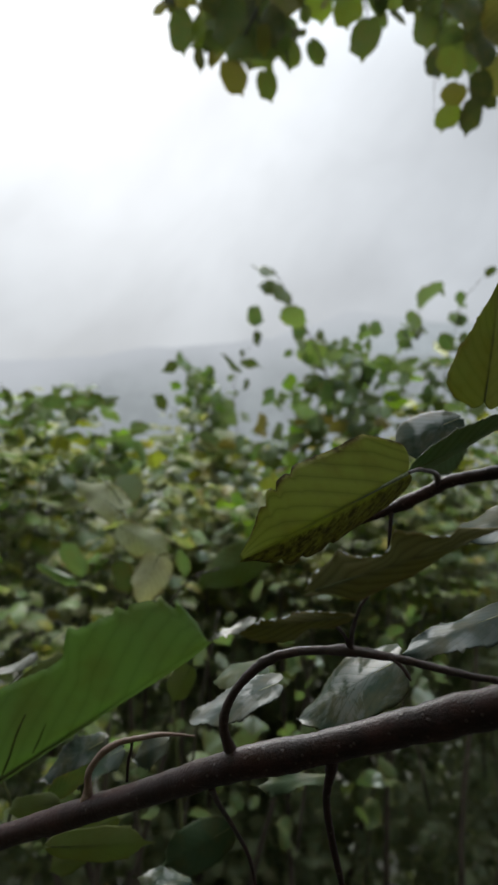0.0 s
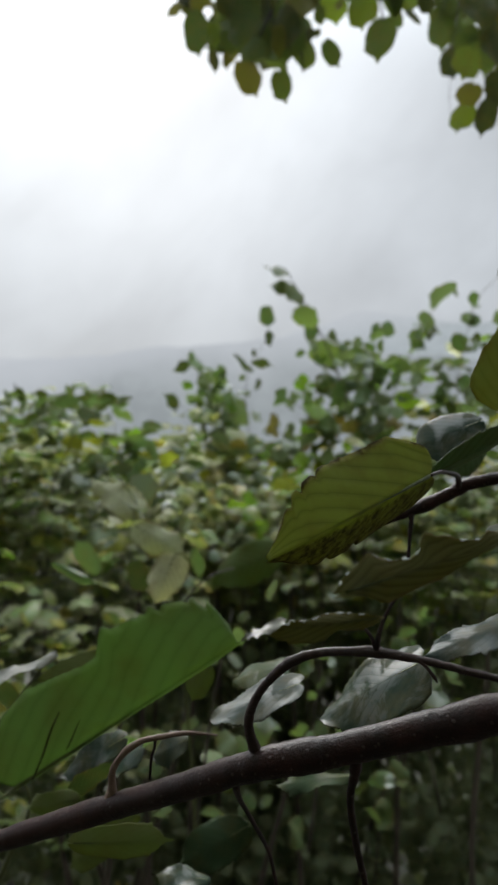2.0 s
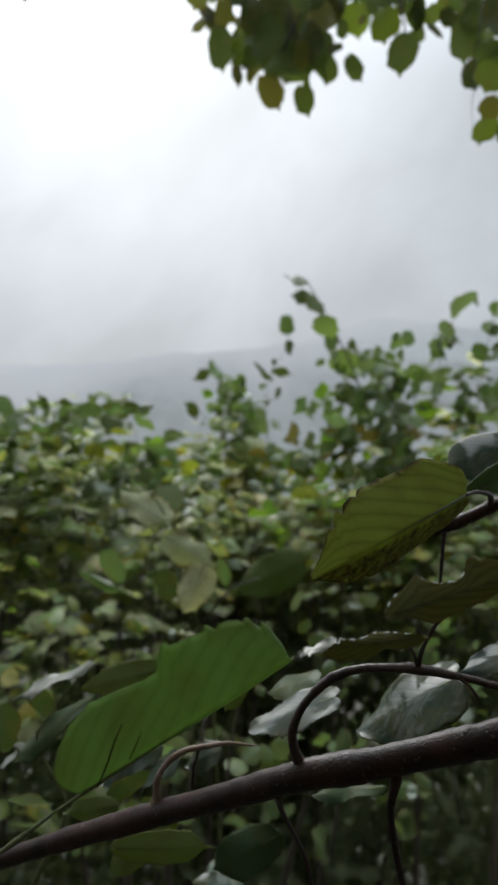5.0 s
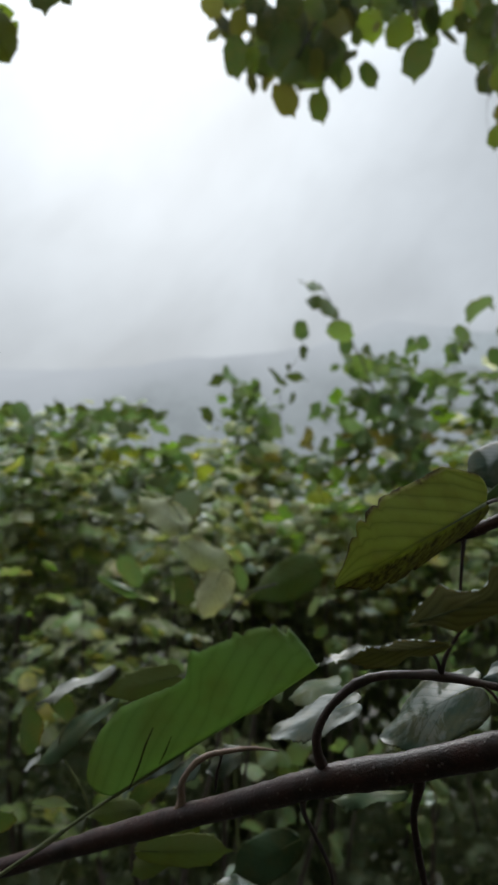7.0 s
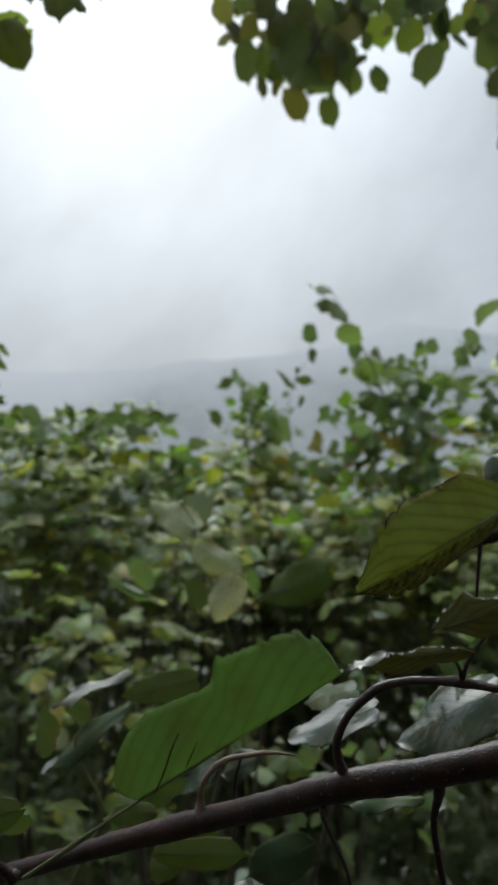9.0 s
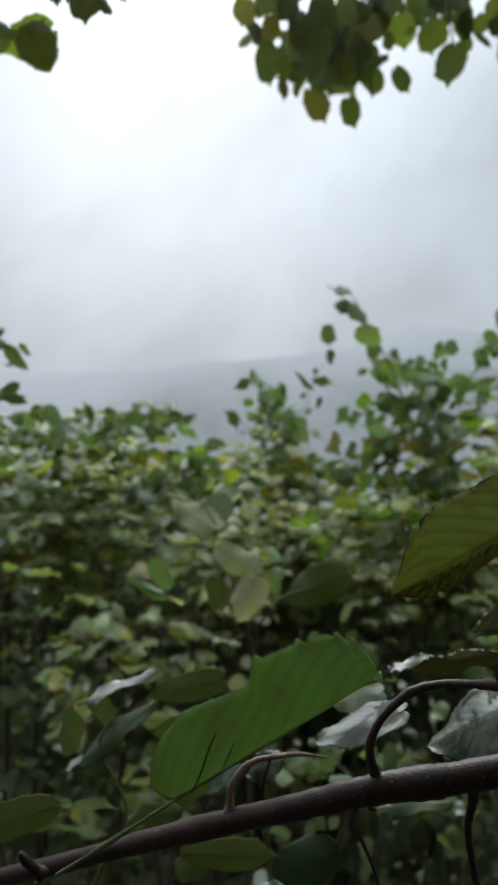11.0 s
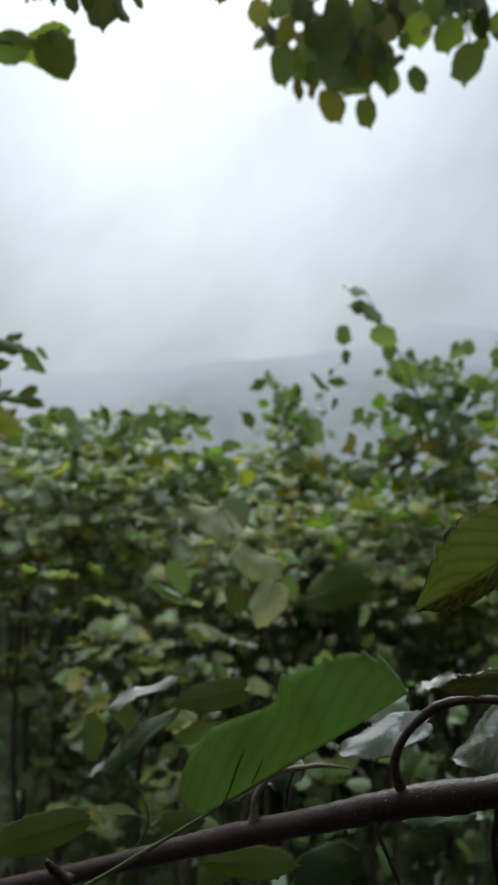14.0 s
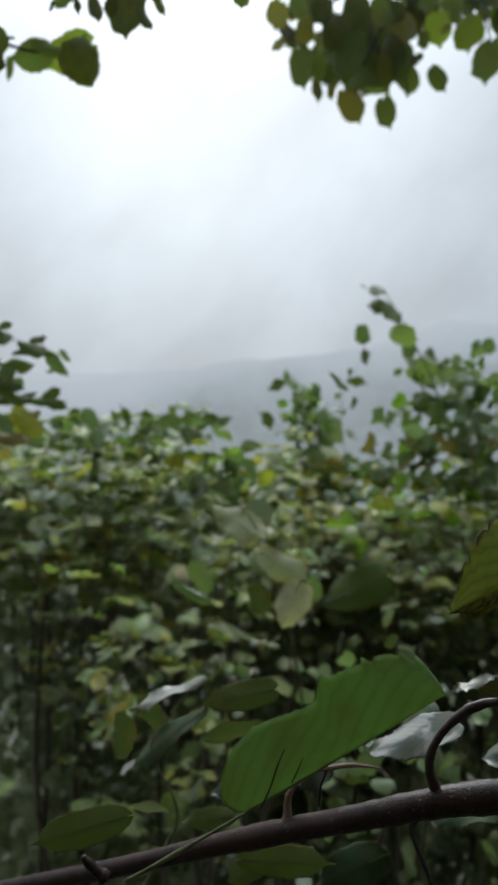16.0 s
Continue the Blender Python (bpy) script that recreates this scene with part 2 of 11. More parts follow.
MAT = {
    "green": leaf_material("hazel_leaf_green", GREENS, glow_tone=(1.2, 1.3, 0.75)),
    "bright": leaf_material("hazel_leaf_bright_green", [(0.12, 0.24, 0.03), (0.17, 0.27, 0.03)], through_part=0.45),
    "yellow": leaf_material("hazel_leaf_yellowing", [(0.27, 0.27, 0.035), (0.21, 0.24, 0.035)], dry_part=0.2),
    "brown": leaf_material("hazel_leaf_browning", [(0.17, 0.13, 0.045), (0.20, 0.17, 0.06)], dry_part=0.3),
    "dark": leaf_material("hazel_leaf_dark_green", [(0.050, 0.078, 0.028), (0.068, 0.100, 0.038)], through_part=0.22, shine=0.12),
    "pale": leaf_material("hazel_leaf_pale_underside", [(0.50, 0.515, 0.37), (0.53, 0.535, 0.39), (0.45, 0.485, 0.33)], gloss=0.65, vein=-0.2, through_part=0.68, glow_tone=(1.28, 1.28, 1.02), shine=0.15),
    "wet": leaf_material("hazel_leaf_wet_grey_green", [(0.11, 0.16, 0.10), (0.15, 0.19, 0.13)], gloss=0.34, coat=0.5, through_part=0.25, shine=0.5, vein=0.12, relief=0.2),
    "canopy": leaf_material("overhead_leaf_olive_green", [(0.062, 0.090, 0.034), (0.106, 0.147, 0.047), (0.073, 0.100, 0.038), (0.129, 0.163, 0.044)], through_part=0.5, vein=-0.5, dry_part=0.03, shine=0.1, gloss=0.5),
    "canopy_dark": leaf_material("overhead_leaf_dark", [(0.038, 0.050, 0.023), (0.054, 0.067, 0.030), (0.046, 0.052, 0.030)], through_part=0.35, dry_part=0.02, shine=0.1, gloss=0.5),
    "canopy_light": leaf_material("overhead_leaf_yellow_green", [(0.146, 0.200, 0.037), (0.157, 0.188, 0.037)], through_part=0.5, vein=-0.5, dry_part=0.05, shine=0.1),
    "canopy_brown": leaf_material("overhead_leaf_browning", [(0.134, 0.119, 0.037), (0.157, 0.156, 0.042)], through_part=0.45, vein=-0.4, shine=0.1),
    "hedge": leaf_material("hazel_foliage", HEDGE, gloss=0.34, island=True, through_part=0.50, shine=0.42, glow_tone=(1.2, 1.18, 0.78)),
    "hedge_tan": leaf_material("hazel_foliage_tan", TANNED, gloss=0.34, island=True, through_part=0.52, shine=0.38, glow_tone=(1.2, 1.15, 0.8)),
    # hedge leaves again in darker, greyer tones: inner shade put into the colour
    "inner": leaf_material("hazel_foliage_shaded_copy", [(0.10, 0.13, 0.07), (0.15, 0.195, 0.105), (0.20, 0.23, 0.125), (0.12, 0.17, 0.09), (0.18, 0.165, 0.10)], gloss=0.4, island=True, through_part=0.4, glow_tone=(1.15, 1.2, 0.85)),
    "crown": leaf_material("hazel_crown_foliage", GREENS, gloss=0.42, island=True),
    "hero_green": leaf_material("near_leaf_fresh_green", [(0.215, 0.285, 0.150), (0.215, 0.285, 0.150)], gloss=0.6, through_part=0.65, glow_tone=(1.15, 1.25, 0.8), vein=-0.22, dry_part=0.0, slant=3.6),
    # darker copy of the near green leaf, with shade put into its colour
    "hero_shade": leaf_material("near_leaf_green_shaded_copy", [(0.14, 0.185, 0.075), (0.14, 0.185, 0.075)], gloss=0.6, through_part=0.4, vein=-0.2, dry_part=0.02, shine=0.2),
    # soaked leaf; its pale grey base paints in the sheen of the sky
    "hero_soaked_sheen": leaf_material("near_leaf_soaked_painted_sheen", [(0.29, 0.29, 0.26), (0.29, 0.29, 0.26)], gloss=0.38, coat=0.5, relief=1.1, shine=0.45, through_part=0.1, vein=-0.4, dry_part=0.03),
    "hero_mid": leaf_material("near_leaf_soft_green", [(0.19, 0.225, 0.10), (0.19, 0.225, 0.10)], gloss=0.55, through_part=0.38, vein=-0.05, dry_part=0.02, shine=0.1, relief=0.12),
    "hero_olive": leaf_material("near_leaf_olive_spotted", [(0.275, 0.295, 0.080), (0.275, 0.295, 0.080)], gloss=0.55, through_part=0.58, shine=0.14, glow_tone=(1.15, 1.28, 0.55), vein=-0.45, spots=0.8, dry_part=0.16, slant=3.4, count=6.5),
    "hero_plain": leaf_material("near_leaf_plain_olive", [(0.225, 0.235, 0.135), (0.225, 0.235, 0.135)], gloss=0.55, through_part=0.62, vein=-0.2, dry_part=0.08),
    "hero_dull": leaf_material("near_leaf_dull_olive", [(0.165, 0.155, 0.072), (0.165, 0.155, 0.072)], gloss=0.55, through_part=0.38, vein=-0.6, dry_part=0.12, shine=0.14),
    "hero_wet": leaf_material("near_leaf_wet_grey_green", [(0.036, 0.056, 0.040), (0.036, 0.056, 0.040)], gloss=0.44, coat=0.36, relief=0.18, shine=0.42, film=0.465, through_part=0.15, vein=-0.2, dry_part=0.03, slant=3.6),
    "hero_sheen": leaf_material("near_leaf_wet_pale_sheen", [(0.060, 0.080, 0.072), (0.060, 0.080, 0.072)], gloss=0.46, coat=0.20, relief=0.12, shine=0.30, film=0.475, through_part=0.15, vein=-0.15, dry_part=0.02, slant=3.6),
    # damp in patches; base darkened so the colour carries the shade behind the branch
    "hero_damp_shaded": leaf_material("near_leaf_damp_shaded_green", [(0.055, 0.085, 0.045), (0.055, 0.085, 0.045)], gloss=0.55, coat=0.08, relief=0.15, shine=0.14, film=0.50, through_part=0.25, vein=-0.1, dry_part=0.03),
    "hero_dark": leaf_material("near_leaf_dark_green", [(0.13, 0.185, 0.11), (0.13, 0.185, 0.11)], gloss=0.4, coat=0.2, through_part=0.3, vein=-0.4, dry_part=0.03),
}


def bark_material(name, low, high, wet=0.3, scale=220.0, shine=0.3):
    m, t = material(name)
    pos = t.nodes.new("ShaderNodeNewGeometry").outputs["Position"]
    big = node(t, "ShaderNodeTexNoise", Scale=scale * 0.18, Detail=4.0, Roughness=0.6)
    small = node(t, "ShaderNodeTexNoise", Scale=scale * 3, Detail=4.0, Roughness=0.65)
    pore = node(t, "ShaderNodeTexVoronoi", Scale=scale)
    for n in (big, small, pore):
        link(t, pos, n.inputs["Vector"])
    lenticel = smooth(t, pore.outputs["Distance"], 0.12, 0.2, 1.0, 0.0)
    c = mixed(t, smooth(t, big.outputs[0], 0.3, 0.7), low, high)
    c = mixed(t, maths(t, "MULTIPLY", smooth(t, small.outputs[0], 0.4, 0.75), 0.5), c, tuple(0.4 * v for v in low))
    c = mixed(t, maths(t, "MULTIPLY", lenticel, 0.2), c, (0.17, 0.13, 0.105))
    bump = node(t, "ShaderNodeBump", Strength=0.75, Distance=0.0008)
    link(t, maths(t, "ADD", maths(t, "ADD", small.outputs[0], maths(t, "MULTIPLY", lenticel, 0.5)), big.outputs[0]), bump.inputs["Height"])
    p = node(t, "ShaderNodeBsdfPrincipled", Roughness=0.45, Coat_Weight=wet, Coat_Roughness=0.22)
    p.inputs["Specular IOR Level"].default_value = shine
    link(t, c, p.inputs["Base Color"])
    link(t, maths(t, "MULTIPLY_ADD", small.outputs[0], 0.35, 0.3), p.inputs["Roughness"])
    link(t, bump.outputs[0], p.inputs["Normal"])
    finish(t, p.outputs[0])
    return m


BARK = bark_material("wet_dark_bark", (0.0131, 0.0043, 0.0032), (0.0377, 0.0125, 0.0091), 0.18, shine=0.20)
OVERHEAD = bark_material("overhead_twig_bark", (0.020, 0.014, 0.010), (0.040, 0.030, 0.022), 0.0, 300.0, shine=0.1)
TWIG = bark_material("red_brown_twig_bark", (0.0182, 0.0068, 0.0048), (0.0430, 0.0174, 0.0120), 0.25, 500.0)
TAN = bark_material("tan_twig_bark", (0.135, 0.082, 0.054), (0.21, 0.135, 0.095), 0.15, 500.0)
STALK = bark_material("green_leaf_stalk", (0.09, 0.11, 0.03), (0.15, 0.16, 0.05), 0.2, 600.0)
STEM = bark_material("grey_brown_stem_bark", (0.055, 0.043, 0.032), (0.115, 0.092, 0.07), 0.2, 90.0)


def soil_material():
    m, t = material("leaf_litter_soil")
    pos = t.nodes.new("ShaderNodeNewGeometry").outputs["Position"]
    a = node(t, "ShaderNodeTexNoise", Scale=3.0, Detail=6.0, Roughness=0.65)
    b = node(t, "ShaderNodeTexNoise", Scale=45.0, Detail=5.0, Roughness=0.7)
    for n in (a, b):
        link(t, pos, n.inputs["Vector"])
    c = mixed(t, smooth(t, a.outputs[0], 0.35, 0.65), (0.026, 0.019, 0.012), (0.02, 0.03, 0.012))
    c = mixed(t, smooth(t, b.outputs[0], 0.5, 0.7), c, (0.055, 0.038, 0.02))
    bump = node(t, "ShaderNodeBump", Strength=0.9, Distance=0.03)
    link(t, b.outputs[0], bump.inputs["Height"])
    p = node(t, "ShaderNodeBsdfPrincipled", Roughness=0.85)
    link(t, c, p.inputs["Base Color"])
    link(t, bump.outputs[0], p.inputs["Normal"])
    finish(t, p.outputs[0])
    return m


# pale colour stands in for the sky's glint on rain-wet leaf edges
RIM_GLINT = leaf_material("painted_rim_glint", [(0.66, 0.69, 0.67), (0.72, 0.74, 0.72)], gloss=0.2, coat=1.0, through_part=0.1, dry_part=0.0, vein=0.1)
SOIL = soil_material()


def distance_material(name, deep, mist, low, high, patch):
    """Far wooded slopes; bright mist and its sky glow are painted into their emission colour."""
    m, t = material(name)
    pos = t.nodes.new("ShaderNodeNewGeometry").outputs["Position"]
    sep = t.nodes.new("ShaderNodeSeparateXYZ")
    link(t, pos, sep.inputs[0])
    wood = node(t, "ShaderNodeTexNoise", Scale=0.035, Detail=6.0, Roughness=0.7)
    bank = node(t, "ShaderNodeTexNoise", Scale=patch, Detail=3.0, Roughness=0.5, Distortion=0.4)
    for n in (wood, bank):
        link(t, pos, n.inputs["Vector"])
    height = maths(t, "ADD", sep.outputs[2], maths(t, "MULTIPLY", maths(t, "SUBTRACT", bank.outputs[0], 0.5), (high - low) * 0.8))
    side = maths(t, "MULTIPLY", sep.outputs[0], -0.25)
    painted_mist = smooth(t, maths(t, "ADD", height, side), low, high)
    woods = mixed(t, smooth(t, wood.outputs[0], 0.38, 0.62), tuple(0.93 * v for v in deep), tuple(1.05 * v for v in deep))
    c = mixed(t, painted_mist, woods, mist)
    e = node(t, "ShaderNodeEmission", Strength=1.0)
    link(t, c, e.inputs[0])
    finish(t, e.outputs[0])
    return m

# ---- builders ----
rng = random.Random(7)


def attach(ob, parent, m=None):
    """Make ob a part of parent. Parts of a top-level thing are given in the place's own metres, parts of parts in their own."""
    ob.parent = parent
    if parent is not None and parent.parent is None:
        ob.matrix_parent_inverse = Matrix.Translation(parent.location).inverted()
    if m is not None:
        ob.matrix_basis = m
    return ob


def mesh_object(name, verts, faces, mat, parent=None, uvs=None, smooth_faces=True):
    me = bpy.data.meshes.new(name)
    me.from_pydata(verts, [], faces)
    if uvs is not None:
        layer = me.uv_layers.new(name="UVMap")
        idx = np.empty(len(me.loops), dtype=np.int32)
        me.loops.foreach_get("vertex_index", idx)
        layer.data.foreach_set("uv", np.asarray(uvs, dtype=np.float32)[idx].ravel())
    if smooth_faces:
        me.polygons.foreach_set("use_smooth", [True] * len(me.polygons))
    me.materials.append(mat)
    me.update()
    return attach(new(name, me), parent)


def spline(points, steps):
    """A smooth line through the points; the values after x, y, z glide along."""
    p = np.array(points, float)
    p = np.vstack([2 * p[0] - p[1], p, 2 * p[-1] - p[-2]])
    out = []
    for i in range(1, len(p) - 2):
        for s in range(steps):
            u = s / steps
            out.append(0.5 * (2 * p[i] + (p[i + 1] - p[i - 1]) * u + (2 * p[i - 1] - 5 * p[i] + 4 * p[i + 1] - p[i + 2]) * u * u
                              + (3 * p[i] - p[i - 1] - 3 * p[i + 1] + p[i + 2]) * u ** 3))
    out.append(p[-2])
    return np.array(out)


def tube(name, points, mat, parent=None, steps=8, sides=8, rough=0.06, knots=()):
    """A round stem through points (x, y, z, radius), a little uneven, with swellings at the knots (share of the length, size)."""
    line = spline(points, steps)
    verts, faces = [], []
    n = len(line)
    up = Vector((0.13, 0.2, 1.0))
    for i, (x, y, z, r) in enumerate(line):
        a = Vector(line[min(i + 1, n - 1)][:3]) - Vector(line[max(i - 1, 0)][:3])
        a.normalize()
        s = a.cross(up)
        if s.length < 0.05:
            s = a.cross(Vector((1, 0, 0)))
        s.normalize()
        w = a.cross(s)
        for k, size in knots:
            r *= 1 + size * math.exp(-((i / (n - 1) - k) * n * 0.9 / steps * 2.2) ** 2)
        for j in range(sides):
            g = 2 * math.pi * j / sides
            d = s * math.cos(g) + w * math.sin(g)
            q = Vector((x, y, z)) + d * r
            q += d * r * rough * 2 * noise.noise(q * (0.45 / max(r, 0.0008)))
            verts.append(q)
    for i in range(n - 1):
        for j in range(sides):
            k = (j + 1) % sides
            faces.append((i * sides + j, i * sides + k, (i + 1) * sides + k, (i + 1) * sides + j))
    faces.append(tuple(range(sides))[::-1])
    faces.append(tuple((n - 1) * sides + j for j in range(sides)))
    return mesh_object(name, verts, faces, mat, parent)


OUTLINE = ((0.0, 0.14), (0.04, 0.50), (0.12, 0.76), (0.28, 0.93), (0.48, 1.0), (0.64, 0.97), (0.75, 0.80), (0.82, 0.56), (0.865, 0.30), (0.90, 0.15), (1.0, 0.0))


BROAD = ((0.0, 0.45), (0.03, 0.72), (0.1, 0.86), (0.25, 0.97), (0.45, 1.0), (0.62, 0.86), (0.74, 0.66), (0.86, 0.42), (0.95, 0.18), (1.0, 0.0))
POINTED = ((0.0, 0.10), (0.05, 0.45), (0.15, 0.80), (0.32, 1.0), (0.5, 0.96), (0.66, 0.75), (0.8, 0.48), (0.9, 0.22), (1.0, 0.0))
EATEN = ((0.0, 0.45), (0.03, 0.72), (0.1, 0.86), (0.25, 0.97), (0.45, 1.0), (0.62, 0.9), (0.76, 0.74), (0.88, 0.52), (0.96, 0.32), (1.0, 0.1))
ROUND = ((0.0, 0.35), (0.05, 0.66), (0.14, 0.88), (0.30, 1.0), (0.48, 1.0), (0.62, 0.90), (0.72, 0.70), (0.79, 0.44), (0.83, 0.24), (0.90, 0.12), (1.0, 0.0))
NOTCHED = ((0.0, 0.45), (0.05, 0.64), (0.12, 0.81), (0.22, 0.90), (0.32, 0.85), (0.43, 0.80), (0.505, 0.80), (0.545, 0.94), (0.57, 1.0), (0.68, 0.96), (0.80, 0.87), (0.92, 0.70), (0.965, 0.58), (0.985, 0.44), (1.0, 0.22))
STUMPED = ((0.0, 0.55), (0.09, 0.80), (0.17, 1.0), (0.30, 0.97), (0.58, 0.96), (0.68, 0.88), (0.76, 0.78), (0.84, 0.54), (0.92, 0.27), (1.0, 0.05))
SHRUNK = ((0.0, 0.55), (0.08, 0.80), (0.2, 0.86), (0.38, 1.0), (0.52, 0.98), (0.67, 0.90), (0.8, 0.55), (0.915, 0.23), (1.0, 0.05))
LOWER = ((0.0, 0.25), (0.2, 0.5), (0.5, 0.8), (0.75, 1.0), (0.92, 1.0), (0.975, 0.85), (1.0, 0.45))
TEAR = ((0.0, 0.40), (0.05, 0.78), (0.14, 1.0), (0.25, 0.96), (0.4, 0.78), (0.6, 0.52), (0.8, 0.28), (1.0, 0.0))
GNAWED = ((0.0, 0.10), (0.054, 0.44), (0.127, 0.66), (0.187, 0.92), (0.215, 0.70), (0.27, 0.47), (0.354, 0.37), (0.40, 0.52), (0.425, 0.84), (0.45, 1.0), (0.50, 0.80), (0.555, 0.71), (0.617, 0.46), (0.71, 0.28), (0.77, 0.44), (0.88, 0.24), (1.0, 0.0))
BELLIED = ((0.0, 0.1), (0.08, 0.24), (0.15, 0.6), (0.21, 1.0), (0.30, 0.88), (0.485, 0.69), (0.65, 0.3), (0.79, 0.06), (1.0, 0.0))


def half_width(s, outline=OUTLINE):
    for (a, wa), (b, wb) in zip(outline, outline[1:]):
        if s <= b:
            return wa + (wb - wa) * (s - a) / (b - a)
    return 0.0


def leaf_shape(rows, cols, left, right, fold_left, fold_right, curl, teeth, tooth_size, wavy, seed, bites=(), ragged=0.0, pleats=0.004, outline=OUTLINE, lobe=0.16, twist=0.0, right_outline=None):
    """Vertices, faces and unwrapping of a leaf of length 1 along y, facing z: a folded midrib, toothed edges, lobes beside the stalk."""
    r = random.Random(seed)
    right_outline = right_outline or outline
    verts, uvs, faces = [], [], []
    phase = r.uniform(0, 6)
    tear = {(i, side): 1 + ragged * r.uniform(-1, 1) for i in range(rows + 1) for side in (-1, 1)}
    for i in range(rows + 1):
        s = i / rows
        if rows < 20:
            s = 0.5 * s + 0.5 * (s * s * (3 - 2 * s))
        bend = curl * s * s
        for j in range(-cols, cols + 1):
            c = abs(j) / cols
            side_line = outline if j < 0 else right_outline
            w = half_width(s, side_line) * (left if j < 0 else right)
            w *= tear[i, -1 if j < 0 else 1] if c > 0.6 else 1
            if teeth:
                t = (s * teeth + 0.8 * math.sin(s * 17 + phase)) % 1.0
                big = (s * teeth / 3.7 + 0.3 * math.sin(s * 11 + phase)) % 1.0
                w += (t * 0.45 + big * (0.5 + 0.5 * math.sin(s * 23 + seed)) - 0.5) * tooth_size * (0.12 + 0.88 * s) * (c ** 4) * min(1.0, 1.6 * half_width(s, side_line))
            for side, at, wide, deep in bites:
                if side * j > 0:
                    w *= 1 - deep * math.exp(-((s - at) / wide) ** 2) * c
            w = max(w, 0.0005)
            fold = radians(fold_left if j < 0 else fold_right)
            d = w * c
            lift = -math.sin(fold) * d * (0.6 + 0.4 * c)
            x = math.copysign(d * math.cos(fold), j)
            y = s - lobe * (1 - s) ** 5 * c * (1.3 - c) * 2 + 0.10 * c * half_width(s) * (s - 0.2) * (1 - s)
            pleat = abs(((s * 8 - c * 2.6) % 1.0) - 0.5) * 2
            z = lift - bend + pleats * (1 - pleat) * min(1, c * 4) * (1 - c * 0.5)
            z += wavy * c * c * math.sin(s * 9 + phase + (1.7 if j < 0 else 0))
            if twist:
                a = twist * (s - 0.4)
                x, z = x * math.cos(a) - (z + bend) * math.sin(a), x * math.sin(a) + (z + bend) * math.cos(a) - bend
            verts.append((x, y, z))
            uvs.append((j / cols, s))
    n = 2 * cols + 1
    for i in range(rows):
        for j in range(n - 1):
            faces.append((i * n + j, i * n + j + 1, (i + 1) * n + j + 1, (i + 1) * n + j))
    return verts, faces, uvs


def leaf_frame(base, tip, roll):
    """The pose of a leaf from its stalk end to its tip; roll turns it about its midrib from facing the path."""
    base, tip = Vector(base), Vector(tip)
    y = (tip - base).normalized()
    z = Vector((0, -1, 0)) - y * Vector((0, -1, 0)).dot(y)
    if z.length < 0.1:
        z = Vector((0, 0, 1)) - y * y.z
    z.normalize()
    x = y.cross(z)
    m = Matrix((x, y, z)).transposed().to_4x4()
    return Matrix.Translation(base) @ m @ Matrix.Rotation(radians(roll), 4, "Y"), (tip - base).length


LEAF_MESHES = {}


def leaf_mesh(tone, k, teeth):
    key = (tone, k, teeth)
    if key not in LEAF_MESHES:
        r = random.Random(k * 13 + 5)
        shape = leaf_shape(28 if teeth else 22, 2 if teeth else 1, 0.42 * r.uniform(0.85, 1.12), 0.42 * r.uniform(0.85, 1.12), r.uniform(2, 16 if teeth else 40), r.uniform(2, 16 if teeth else 40),
                           r.uniform(-0.1, 0.15 if teeth else 0.4), 9 if teeth else 7, 0.05 if tone.startswith("canopy") else 0.09, r.uniform(0.01, 0.05 if teeth else 0.10), k, twist=r.uniform(-1, 1) * (0.12 if teeth else 0.7), pleats=0.0015, ragged=0.055, outline=ROUND if tone.startswith("canopy") else POINTED if k % 3 == 1 else OUTLINE)
        me = bpy.data.meshes.new("leaf")
        me.from_pydata(shape[0], [], shape[1])
        layer = me.uv_layers.new(name="UVMap")
        layer.data.foreach_set("uv", np.array([shape[2][l.vertex_index] for l in me.loops], dtype=np.float32).ravel())
        me.polygons.foreach_set("use_smooth", [True] * len(me.polygons))
        me.materials.append(MAT[tone])
        LEAF_MESHES[key] = me
    return LEAF_MESHES[key]


def leaf(parent, base, tip, width, roll, tone="green", teeth=False, shape=None):
    """One leaf of a shoot as a part of its own."""
    m, length = leaf_frame(base, tip, roll)
    ob = new("leaf", leaf_mesh(tone, rng.randrange(9) if shape is None else shape, teeth))
    return attach(ob, parent, m @ Matrix.Diagonal((width / 0.84, length, length, 1)))


def near_leaf(parent, base, tip, left, right, roll, fold_left, fold_right, curl, tone, seed, teeth=26, tooth=0.035, wavy=0.012, bites=(), label="", outline=OUTLINE, right_outline=None, pleats=0.0012):
    """A leaf close to the path: fine toothed outline, pleated between its side veins, with a raised midrib."""
    m, length = leaf_frame(base, tip, roll)
    v, f, uv = leaf_shape(96, 9, left / length, right / length, fold_left, fold_right, curl, teeth, tooth, wavy, seed, bites, outline=outline, pleats=pleats, lobe=0.07, right_outline=right_outline)
    ob = mesh_object("leaf", v, f, MAT[tone], parent, uv)
    thick = ob.modifiers.new("thickness", "SOLIDIFY")
    thick.thickness, thick.offset = 0.004, 0
    ob.matrix_basis = m @ Matrix.Scale(length, 4)
    rib = tube("midrib", [(0, s, -curl * s * s - 0.006, 0.011 * (1.05 - s)) for s in (0.0, 0.25, 0.5, 0.75, 0.97)], STALK, ob, 5, 6, 0.0)
    if label:
        tagged(ob, label)
    return ob


